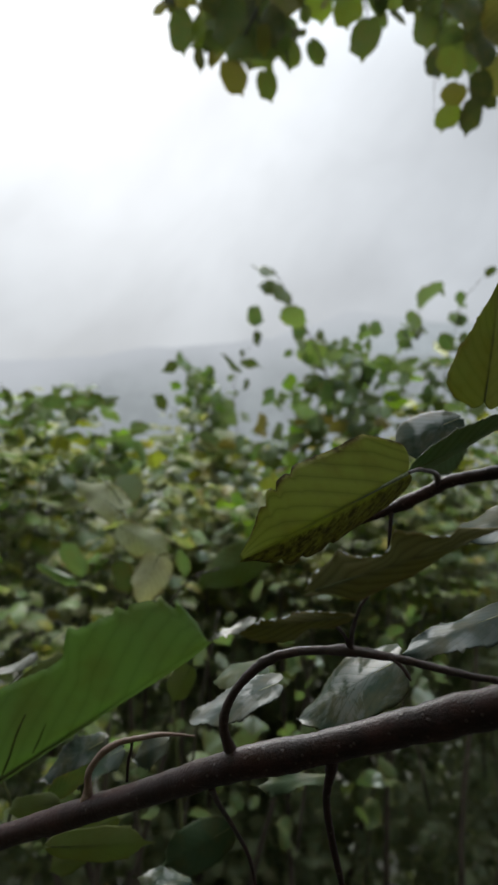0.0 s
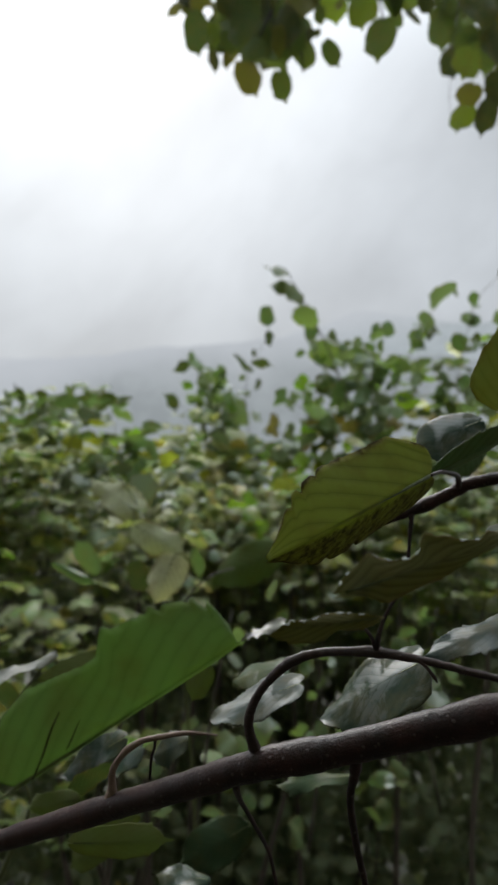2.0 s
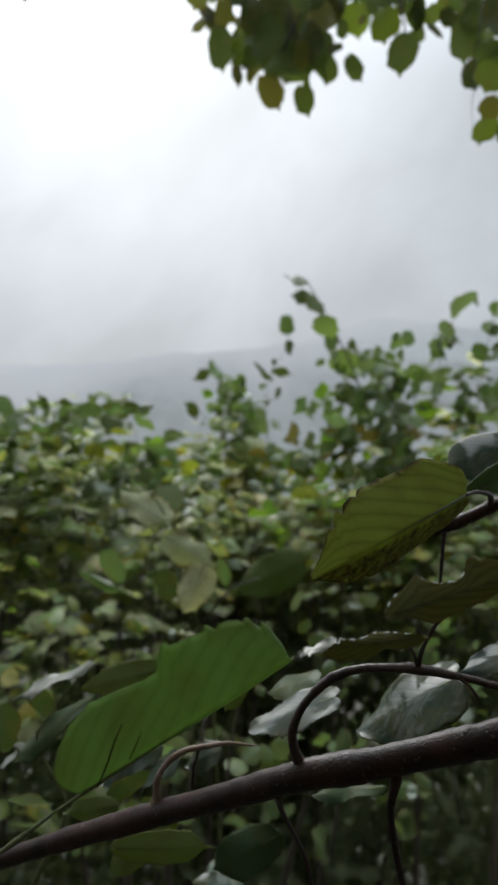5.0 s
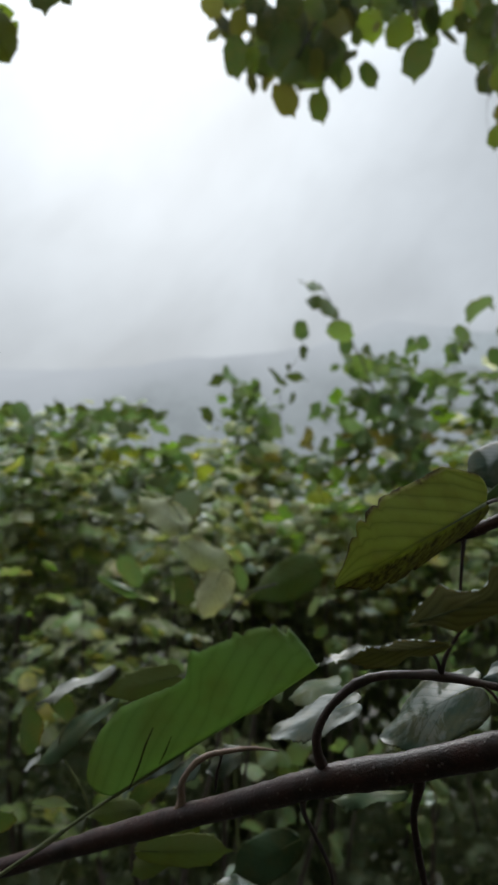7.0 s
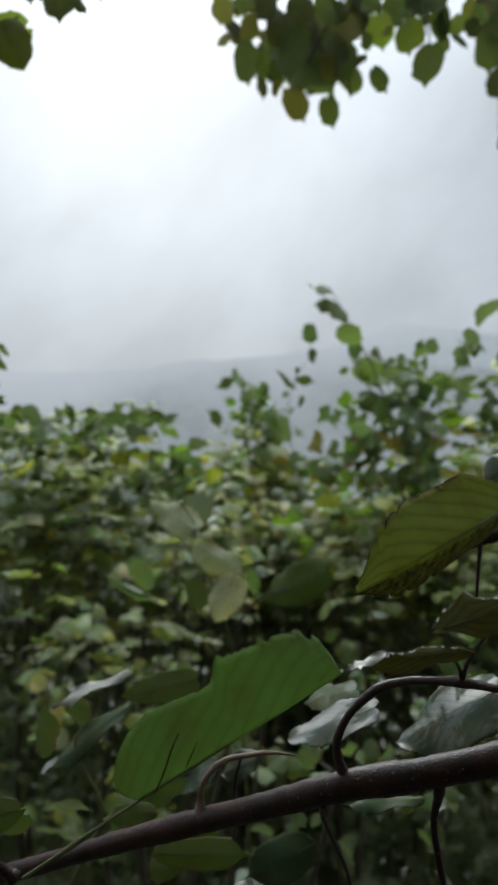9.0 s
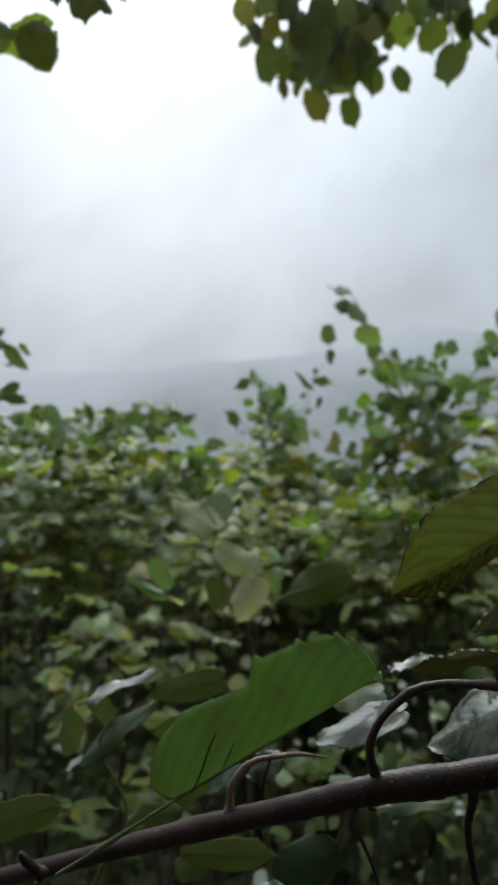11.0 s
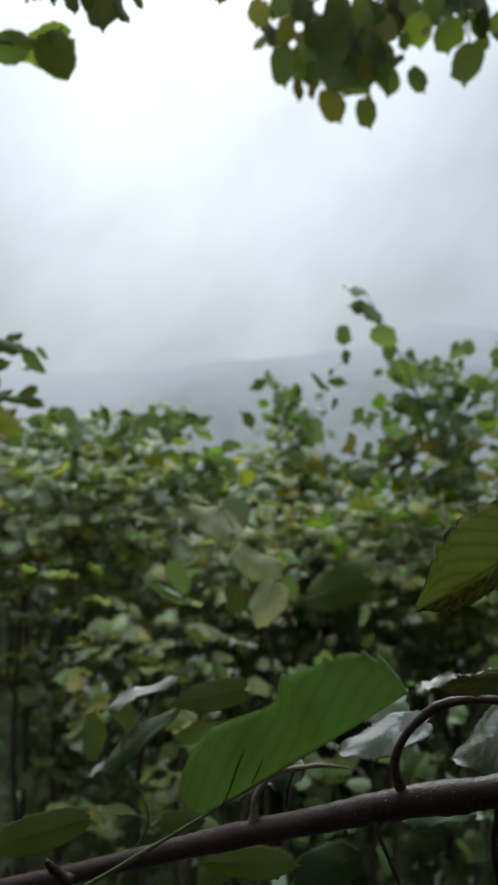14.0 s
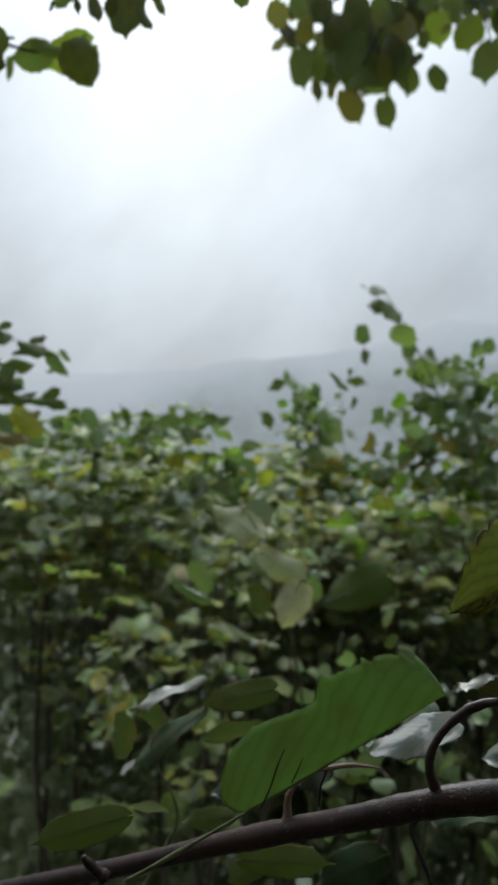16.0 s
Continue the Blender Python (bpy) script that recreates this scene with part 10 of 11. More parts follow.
leaf(overhanging_branch, (0.132, 1.642, 2.651), (0.131, 1.641, 2.601), 0.032, -25, "canopy", True)
leaf(overhanging_branch, (0.012, 1.667, 2.688), (0.004, 1.668, 2.645), 0.033, -25, "canopy_dark", True)
leaf(overhanging_branch, (-0.03, 1.45, 2.611), (-0.029, 1.447, 2.539), 0.068, -16, "canopy_dark", True)
leaf(overhanging_branch, (-0.016, 1.725, 2.75), (-0.022, 1.722, 2.686), 0.050, 24, "canopy_dark", True)
leaf(overhanging_branch, (-0.011, 1.71, 2.776), (0.01, 1.712, 2.735), 0.030, -25, "canopy_dark", True)
leaf(overhanging_branch, (0.105, 1.669, 2.775), (0.121, 1.658, 2.687), 0.071, -16, "canopy_dark", True)
leaf(overhanging_branch, (0.094, 1.695, 2.743), (0.102, 1.69, 2.673), 0.053, -23, "canopy_dark", True)
leaf(overhanging_branch, (0.114, 1.672, 2.719), (0.127, 1.669, 2.668), 0.035, 25, "canopy_dark", True)
leaf(overhanging_branch, (-0.101, 1.656, 2.66), (-0.106, 1.66, 2.59), 0.049, 25, "canopy", True)
leaf(overhanging_branch, (-0.13, 1.679, 2.632), (-0.134, 1.678, 2.596), 0.026, 25, "canopy_brown", True)
leaf(overhanging_branch, (-0.099, 1.651, 2.61), (-0.114, 1.649, 2.576), 0.034, 16, "canopy", True)
leaf(overhanging_branch, (0.021, 1.494, 2.635), (0.033, 1.492, 2.556), 0.061, -25, "canopy", True)
leaf(overhanging_branch, (0.057, 1.689, 2.728), (0.035, 1.684, 2.668), 0.056, 16, "canopy_brown", True)
leaf(overhanging_branch, (0.015, 1.571, 2.675), (0.051, 1.566, 2.624), 0.055, -16, "canopy", True)
leaf(overhanging_branch, (0.062, 1.513, 2.636), (0.051, 1.51, 2.586), 0.045, -16, "canopy_dark", True)
leaf(overhanging_branch, (0.022, 1.525, 2.621), (0.013, 1.524, 2.589), 0.031, -16, "canopy_brown", True)
leaf(overhanging_branch, (0.072, 1.708, 2.731), (0.068, 1.709, 2.696), 0.029, -20, "canopy_dark", True)
leaf(overhanging_branch, (-0.115, 1.454, 2.617), (-0.102, 1.449, 2.549), 0.056, 16, "canopy_dark", True)
leaf(overhanging_branch, (-0.098, 1.538, 2.63), (-0.083, 1.54, 2.581), 0.045, -16, "canopy_brown", True)
leaf(overhanging_branch, (-0.095, 1.565, 2.666), (-0.117, 1.567, 2.629), 0.030, -25, "canopy_brown", True)
leaf(overhanging_branch, (-0.163, 1.726, 2.773), (-0.196, 1.72, 2.729), 0.037, 25, "canopy_dark", True)
leaf(overhanging_branch, (-0.165, 1.492, 2.653), (-0.169, 1.487, 2.595), 0.051, -16, "canopy", True)
leaf(overhanging_branch, (-0.214, 1.69, 2.772), (-0.202, 1.691, 2.746), 0.019, 25, "canopy_dark", True)
leaf(overhanging_branch, (-0.139, 1.576, 2.716), (-0.152, 1.571, 2.68), 0.030, -16, "canopy_dark", True)
leaf(overhanging_branch, (0.086, 1.628, 2.61), (0.093, 1.623, 2.555), 0.042, -16, "canopy", True)
leaf(overhanging_branch, (0.101, 1.521, 2.514), (0.098, 1.52, 2.484), 0.024, 18, "canopy_dark", True)
leaf(overhanging_branch, (0.129, 1.743, 2.661), (0.126, 1.743, 2.635), 0.023, 16, "canopy_dark", True)
leaf(overhanging_branch, (-0.086, 1.492, 2.489), (-0.073, 1.49, 2.437), 0.040, -25, "canopy", True)
leaf(overhanging_branch, (-0.097, 1.556, 2.504), (-0.103, 1.556, 2.472), 0.024, 25, "canopy_dark", True)
leaf(overhanging_branch, (-0.092, 1.55, 2.478), (-0.091, 1.549, 2.437), 0.023, 25, "canopy_brown", True)
leaf(overhanging_branch, (0.028, 1.463, 2.479), (0.03, 1.463, 2.415), 0.040, 25, "canopy_brown", True)
leaf(overhanging_branch, (0.03, 1.647, 2.545), (0.011, 1.647, 2.513), 0.036, 16, "canopy", True)
leaf(overhanging_branch, (0.059, 1.72, 2.616), (0.068, 1.715, 2.571), 0.040, 16, "canopy_brown", True)
leaf(overhanging_branch, (0.304, 1.577, 2.665), (0.298, 1.572, 2.571), 0.058, -25, "canopy", True)
leaf(overhanging_branch, (0.306, 1.589, 2.607), (0.314, 1.586, 2.558), 0.035, -25, "canopy", True)
leaf(overhanging_branch, (0.31, 1.584, 2.641), (0.285, 1.585, 2.598), 0.041, -25, "canopy_dark", True)
leaf(overhanging_branch, (0.344, 1.584, 2.65), (0.34, 1.577, 2.585), 0.049, 17, "canopy_light", True)
leaf(overhanging_branch, (0.42, 1.713, 2.694), (0.433, 1.707, 2.643), 0.029, -25, "canopy", True)
leaf(overhanging_branch, (0.327, 1.564, 2.587), (0.362, 1.56, 2.555), 0.029, -25, "canopy_dark", True)
leaf(overhanging_branch, (0.398, 1.672, 2.754), (0.403, 1.672, 2.674), 0.066, 16, "canopy_brown", True)
leaf(overhanging_branch, (0.457, 1.689, 2.706), (0.418, 1.691, 2.66), 0.052, -23, "canopy_dark", True)
leaf(overhanging_branch, (0.392, 1.592, 2.675), (0.404, 1.587, 2.632), 0.039, 16, "canopy_brown", True)
leaf(overhanging_branch, (0.441, 1.654, 2.664), (0.429, 1.654, 2.539), 0.084, 25, "canopy", True)
leaf(overhanging_branch, (0.501, 1.677, 2.614), (0.488, 1.67, 2.547), 0.064, -16, "canopy", True)
leaf(overhanging_branch, (0.473, 1.709, 2.593), (0.476, 1.709, 2.503), 0.069, 25, "canopy_dark", True)
leaf(overhanging_branch, (0.188, 1.564, 2.687), (0.195, 1.565, 2.626), 0.060, -16, "canopy", True)
leaf(overhanging_branch, (0.168, 1.512, 2.576), (0.161, 1.513, 2.549), 0.018, 25, "canopy_brown", True)
leaf(overhanging_branch, (0.198, 1.602, 2.674), (0.21, 1.602, 2.625), 0.040, -24, "canopy", True)
leaf(overhanging_branch, (0.231, 1.635, 2.698), (0.233, 1.631, 2.659), 0.028, -25, "canopy", True)
leaf(overhanging_branch, (0.256, 1.665, 2.767), (0.263, 1.663, 2.699), 0.071, -16, "canopy", True)
leaf(overhanging_branch, (0.284, 1.732, 2.765), (0.291, 1.733, 2.724), 0.030, 25, "canopy_dark", True)
leaf(overhanging_branch, (0.256, 1.68, 2.791), (0.242, 1.676, 2.75), 0.030, 25, "canopy_dark", True)
leaf(overhanging_branch, (0.431, 1.667, 2.755), (0.423, 1.659, 2.678), 0.071, -16, "canopy_dark", True)
leaf(overhanging_branch, (0.353, 1.526, 2.596), (0.373, 1.528, 2.55), 0.041, 19, "canopy_dark", True)
leaf(overhanging_branch, (0.375, 1.533, 2.635), (0.392, 1.531, 2.592), 0.040, -16, "canopy", True)
leaf(overhanging_branch, (0.458, 1.656, 2.707), (0.454, 1.649, 2.625), 0.060, 25, "canopy", True)
leaf(overhanging_branch, (0.523, 1.709, 2.671), (0.481, 1.709, 2.646), 0.040, 25, "canopy", True)
leaf(overhanging_branch, (0.435, 1.586, 2.626), (0.435, 1.586, 2.586), 0.032, 17, "canopy", True)
leaf(overhanging_branch, (0.275, 1.558, 2.686), (0.287, 1.554, 2.628), 0.053, -16, "canopy_dark", True)
leaf(overhanging_branch, (0.313, 1.625, 2.685), (0.288, 1.62, 2.657), 0.033, 16, "canopy_dark", True)
leaf(overhanging_branch, (0.308, 1.58, 2.658), (0.289, 1.578, 2.626), 0.030, -25, "canopy_brown", True)
leaf(overhanging_branch, (0.126, 1.457, 2.61), (0.121, 1.453, 2.561), 0.044, 16, "canopy", True)
leaf(overhanging_branch, (0.164, 1.697, 2.766), (0.167, 1.699, 2.73), 0.022, 25, "canopy_dark", True)
leaf(overhanging_branch, (0.074, 1.58, 2.688), (0.065, 1.577, 2.654), 0.028, 16, "canopy_brown", True)
leaf(overhanging_branch, (-0.078, 1.616, 2.69), (-0.079, 1.619, 2.595), 0.083, 16, "canopy_dark", True)
leaf(overhanging_branch, (-0.061, 1.665, 2.67), (-0.051, 1.663, 2.612), 0.044, -25, "canopy_dark", True)
leaf(overhanging_branch, (-0.129, 1.818, 2.749), (-0.166, 1.815, 2.676), 0.055, -25, "canopy_dark", True)
leaf(overhanging_branch, (-0.042, 1.616, 2.644), (-0.067, 1.615, 2.512), 0.088, -25, "canopy", True)
leaf(overhanging_branch, (-0.042, 1.713, 2.648), (-0.045, 1.713, 2.551), 0.073, 25, "canopy_dark", True)
leaf(overhanging_branch, (-0.083, 1.821, 2.776), (-0.115, 1.821, 2.713), 0.061, 16, "canopy_dark", True)
leaf(overhanging_branch, (0.004, 1.693, 2.722), (0.014, 1.686, 2.613), 0.077, -25, "canopy_dark", True)
leaf(overhanging_branch, (-0.015, 1.767, 2.728), (-0.006, 1.763, 2.653), 0.061, 16, "canopy_dark", True)
leaf(overhanging_branch, (0.004, 1.774, 2.726), (0.019, 1.775, 2.676), 0.045, -16, "canopy_brown", True)
leaf(overhanging_branch, (-0.008, 1.681, 2.634), (0.007, 1.677, 2.535), 0.080, -16, "canopy", True)
leaf(overhanging_branch, (0.015, 1.862, 2.676), (-0.02, 1.855, 2.62), 0.057, 16, "canopy_dark", True)
leaf(overhanging_branch, (0.034, 1.768, 2.648), (0.034, 1.768, 2.589), 0.041, -25, "canopy", True)
leaf(overhanging_branch, (0.045, 1.735, 2.702), (0.063, 1.733, 2.591), 0.066, 25, "canopy_dark", True)
leaf(overhanging_branch, (0.053, 1.688, 2.612), (0.074, 1.688, 2.552), 0.047, -25, "canopy_dark", True)
leaf(overhanging_branch, (0.061, 1.853, 2.712), (0.023, 1.841, 2.634), 0.059, -25, "canopy_dark", True)
leaf(overhanging_branch, (0.083, 1.658, 2.708), (0.088, 1.662, 2.629), 0.074, 16, "canopy_brown", True)
leaf(overhanging_branch, (0.052, 1.655, 2.662), (0.059, 1.649, 2.602), 0.052, -16, "canopy_dark", True)
leaf(overhanging_branch, (0.023, 1.808, 2.784), (0.029, 1.802, 2.735), 0.036, -19, "canopy_brown", True)
leaf(overhanging_branch, (-0.038, 1.738, 2.825), (-0.036, 1.742, 2.744), 0.082, -16, "canopy_dark", True)
leaf(overhanging_branch, (-0.001, 1.786, 2.799), (-0.011, 1.787, 2.762), 0.025, -25, "canopy_dark", True)
leaf(overhanging_branch, (-0.007, 1.708, 2.754), (-0.039, 1.707, 2.709), 0.046, -16, "canopy_dark", True)
leaf(overhanging_branch, (0.105, 1.679, 2.783), (0.123, 1.683, 2.705), 0.072, -16, "canopy_dark", True)
leaf(overhanging_branch, (0.074, 1.68, 2.753), (0.083, 1.682, 2.714), 0.028, 25, "canopy_dark", True)
leaf(overhanging_branch, (0.119, 1.813, 2.805), (0.156, 1.807, 2.77), 0.032, 25, "canopy_dark", True)
leaf(overhanging_branch, (-0.101, 1.66, 2.663), (-0.105, 1.65, 2.584), 0.050, -25, "canopy", True)
leaf(overhanging_branch, (-0.122, 1.764, 2.69), (-0.112, 1.762, 2.654), 0.026, -25, "canopy_dark", True)
leaf(overhanging_branch, (-0.085, 1.674, 2.63), (-0.094, 1.675, 2.58), 0.040, 25, "canopy_brown", True)
leaf(overhanging_branch, (0.021, 1.605, 2.718), (0.035, 1.595, 2.627), 0.065, 25, "canopy", True)
leaf(overhanging_branch, (0.014, 1.655, 2.687), (0.05, 1.655, 2.632), 0.063, -16, "canopy_brown", True)
leaf(overhanging_branch, (-0.004, 1.662, 2.685), (0.033, 1.656, 2.627), 0.043, -25, "canopy_brown", True)
leaf(overhanging_branch, (0.067, 1.658, 2.742), (0.055, 1.654, 2.687), 0.050, -16, "canopy_dark", True)
leaf(overhanging_branch, (0.07, 1.775, 2.797), (0.073, 1.77, 2.748), 0.031, -25, "canopy_dark", True)
leaf(overhanging_branch, (0.082, 1.869, 2.848), (0.076, 1.869, 2.818), 0.017, 25, "canopy_dark", True)
leaf(overhanging_branch, (-0.127, 1.592, 2.719), (-0.112, 1.586, 2.644), 0.061, 16, "canopy_dark", True)
leaf(overhanging_branch, (-0.146, 1.753, 2.83), (-0.143, 1.752, 2.788), 0.025, 25, "canopy_dark", True)
leaf(overhanging_branch, (-0.146, 1.859, 2.816), (-0.117, 1.852, 2.768), 0.047, -16, "canopy_dark", True)
leaf(overhanging_branch, (-0.197, 1.758, 2.853), (-0.202, 1.755, 2.787), 0.060, 16, "canopy", True)
leaf(overhanging_branch, (-0.17, 1.786, 2.851), (-0.204, 1.784, 2.823), 0.036, -19, "canopy_brown", True)
leaf(overhanging_branch, (-0.207, 1.698, 2.773), (-0.205, 1.695, 2.736), 0.022, 25, "canopy_brown", True)
leaf(overhanging_branch, (0.095, 1.806, 2.727), (0.103, 1.808, 2.671), 0.046, 16, "canopy", True)
leaf(overhanging_branch, (0.097, 1.852, 2.688), (0.112, 1.848, 2.652), 0.028, -25, "canopy_brown", True)
leaf(overhanging_branch, (0.109, 1.747, 2.654), (0.098, 1.746, 2.621), 0.028, -25, "canopy_dark", True)
leaf(overhanging_branch, (-0.103, 1.757, 2.659), (-0.088, 1.755, 2.598), 0.048, 25, "canopy", True)
leaf(overhanging_branch, (-0.089, 1.823, 2.653), (-0.111, 1.823, 2.615), 0.035, 25, "canopy_brown", True)
leaf(overhanging_branch, (-0.114, 1.812, 2.66), (-0.099, 1.808, 2.626), 0.023, -25, "canopy_dark", True)
leaf(overhanging_branch, (0.031, 1.622, 2.582), (0.032, 1.624, 2.512), 0.044, -25, "canopy_brown", True)
leaf(overhanging_branch, (0.051, 1.777, 2.648), (0.085, 1.779, 2.602), 0.045, -25, "canopy_dark", True)
leaf(overhanging_branch, (0.044, 1.849, 2.706), (0.086, 1.85, 2.66), 0.051, 16, "canopy_brown", True)
leaf(overhanging_branch, (0.203, 1.691, 2.781), (0.21, 1.694, 2.716), 0.065, -16, "canopy", True)
leaf(overhanging_branch, (0.23, 1.791, 2.807), (0.213, 1.79, 2.765), 0.031, 25, "canopy_dark", True)
leaf(overhanging_branch, (0.198, 1.776, 2.827), (0.203, 1.773, 2.785), 0.032, 16, "canopy_dark", True)
leaf(overhanging_branch, (0.256, 1.667, 2.768), (0.262, 1.66, 2.697), 0.071, -16, "canopy", True)
leaf(overhanging_branch, (0.273, 1.864, 2.87), (0.269, 1.861, 2.832), 0.029, 16, "canopy_dark", True)
leaf(overhanging_branch, (0.265, 1.9, 2.898), (0.24, 1.898, 2.867), 0.029, -25, "canopy_dark", True)
leaf(overhanging_branch, (0.459, 1.777, 2.836), (0.453, 1.776, 2.759), 0.076, 16, "canopy_dark", True)
leaf(overhanging_branch, (0.464, 1.76, 2.744), (0.442, 1.758, 2.693), 0.033, -25, "canopy_dark", True)
leaf(overhanging_branch, (0.543, 1.865, 2.824), (0.524, 1.856, 2.761), 0.050, 25, "canopy_dark", True)
leaf(overhanging_branch, (0.451, 1.628, 2.687), (0.447, 1.624, 2.609), 0.059, 25, "canopy", True)
leaf(overhanging_branch, (0.466, 1.667, 2.608), (0.465, 1.669, 2.562), 0.045, -16, "canopy_dark", True)
leaf(overhanging_branch, (0.454, 1.697, 2.705), (0.449, 1.697, 2.652), 0.050, 16, "canopy_brown", True)
leaf(overhanging_branch, (0.3, 1.705, 2.795), (0.314, 1.705, 2.734), 0.058, -16, "canopy_dark", True)
leaf(overhanging_branch, (0.355, 1.839, 2.879), (0.348, 1.837, 2.847), 0.030, 16, "canopy_dark", True)
leaf(overhanging_branch, (0.289, 1.782, 2.843), (0.266, 1.778, 2.813), 0.024, -25, "canopy_dark", True)
leaf(overhanging_branch, (0.141, 1.647, 2.751), (0.136, 1.643, 2.696), 0.049, 16, "canopy", True)
leaf(overhanging_branch, (0.175, 1.768, 2.818), (0.181, 1.766, 2.791), 0.021, -24, "canopy", True)
leaf(overhanging_branch, (0.146, 1.9, 2.895), (0.147, 1.899, 2.851), 0.036, -16, "canopy_dark", True)
leaf(overhanging_branch, (0.42, 1.372, 2.371), (0.398, 1.373, 2.307), 0.075, -16, "canopy", True)
leaf(overhanging_branch, (0.446, 1.442, 2.342), (0.414, 1.438, 2.296), 0.054, 16, "canopy_brown", True)
leaf(overhanging_branch, (0.439, 1.467, 2.31), (0.418, 1.47, 2.246), 0.053, 25, "canopy_light", True)
leaf(overhanging_branch, (0.476, 1.438, 2.306), (0.456, 1.432, 2.228), 0.047, 25, "canopy_dark", True)
leaf(overhanging_branch, (0.479, 1.404, 2.344), (0.487, 1.401, 2.271), 0.051, 25, "canopy_dark", True)
leaf(overhanging_branch, (0.498, 1.42, 2.303), (0.52, 1.42, 2.28), 0.027, 16, "canopy_dark", True)
leaf(overhanging_branch, (0.472, 1.502, 2.492), (0.492, 1.503, 2.391), 0.090, -16, "canopy", True)
leaf(overhanging_branch, (0.482, 1.417, 2.46), (0.496, 1.42, 2.354), 0.089, -23, "canopy_dark", True)
leaf(overhanging_branch, (0.541, 1.484, 2.43), (0.538, 1.479, 2.327), 0.081, -25, "canopy_brown", True)
leaf(overhanging_branch, (0.434, 1.477, 2.488), (0.44, 1.474, 2.442), 0.063, 16, "canopy", True)
leaf(overhanging_branch, (0.527, 1.483, 2.581), (0.528, 1.489, 2.471), 0.140, -16, "canopy_dark", True)
leaf(overhanging_branch, (0.523, 1.37, 2.475), (0.528, 1.366, 2.345), 0.117, -16, "canopy_brown", True)
leaf(overhanging_branch, (0.616, 1.518, 2.503), (0.606, 1.508, 2.382), 0.104, -16, "canopy", True)
leaf(overhanging_branch, (0.427, 1.351, 2.496), (0.434, 1.345, 2.389), 0.092, -16, "canopy_dark", True)

hanging_branch = thing("overhanging_branch", (-0.75, 0.95, 2.2), "hanging branch end with toothed green and brown leaves", "branch", "branches overhead")
tube("limb", [(-1.0099, 0.95, 2.4722, 0.0104), (-0.7184, 0.92, 2.3601, 0.0078), (-0.5057, 0.9, 2.2971, 0.0053), (-0.3731, 0.88, 2.2566, 0.0033), (-0.2862, 0.87, 2.2329, 0.0018)], OVERHEAD, hanging_branch, steps=6, sides=8)
tube("twig", [(-0.703, 0.92, 2.3529, 0.0039), (-0.5975, 0.9, 2.2131, 0.003), (-0.5263, 0.89, 2.1684, 0.0022), (-0.4704, 0.885, 2.1529, 0.0019), (-0.4337, 0.88, 2.1555, 0.0015), (-0.4098, 0.88, 2.1712, 0.0015)], OVERHEAD, hanging_branch, steps=5, sides=6)
near_leaf(hanging_branch, (-0.428, 0.867, 2.155), (-0.392, 0.867, 2.092), 0.0290, 0.0330, -12, 10, 24, 0.1, "hero_plain", 61, teeth=8, tooth=0.14, wavy=0.04, outline=BROAD, label="toothed green leaf browning at one side")
leaf(hanging_branch, (-0.447, 0.98, 2.225), (-0.526, 0.983, 2.192), 0.065, -22, "canopy_light", True)
leaf(hanging_branch, (-0.472, 0.891, 2.156), (-0.539, 0.892, 2.153), 0.044, -25, "canopy", True)
leaf(hanging_branch, (-0.398, 0.773, 2.075), (-0.444, 0.773, 2.095), 0.022, 25, "canopy", True)
leaf(hanging_branch, (-0.522, 0.881, 2.175), (-0.541, 0.879, 2.176), 0.009, 25, "canopy_dark", True)
leaf(hanging_branch, (-0.433, 0.856, 2.222), (-0.429, 0.854, 2.19), 0.049, 16, "canopy", True)
leaf(hanging_branch, (-0.391, 0.796, 2.161), (-0.382, 0.794, 2.136), 0.011, 25, "canopy_dark", True)
leaf(hanging_branch, (-0.465, 0.886, 2.23), (-0.471, 0.887, 2.213), 0.013, 25, "canopy_dark", True)
leaf(hanging_branch, (-0.387, 0.849, 2.199), (-0.377, 0.847, 2.162), 0.021, -25, "canopy_dark", True)
leaf(hanging_branch, (-0.353, 0.879, 2.236), (-0.349, 0.882, 2.156), 0.062, 16, "canopy_dark", True)
leaf(hanging_branch, (-0.315, 0.832, 2.166), (-0.293, 0.83, 2.13), 0.018, -25, "canopy_dark", True)
leaf(hanging_branch, (-0.351, 0.831, 2.183), (-0.358, 0.832, 2.156), 0.018, -25, "canopy_dark", True)
leaf(hanging_branch, (-0.32, 0.906, 2.241), (-0.303, 0.907, 2.209), 0.016, 25, "canopy_dark", True)
leaf(hanging_branch, (-0.182, 0.868, 2.215), (-0.183, 0.865, 2.175), 0.028, -25, "canopy", True)
leaf(hanging_branch, (-0.584, 0.975, 2.208), (-0.577, 0.97, 2.164), 0.017, 25, "canopy", True)
leaf(hanging_branch, (-0.495, 0.793, 2.126), (-0.483, 0.789, 2.087), 0.027, -18, "canopy", True)
leaf(hanging_branch, (-0.506, 0.792, 2.103), (-0.491, 0.792, 2.064), 0.028, -25, "canopy_dark", True)


# ---- the hazel hedge: upright shoots side by side, thick with leaves ----
PROFILE = ((1.3, 0.86), (1.7, 1.02), (1.85, 1.26), (2.05, 1.40), (2.3, 1.51), (2.75, 1.56), (3.2, 1.45))


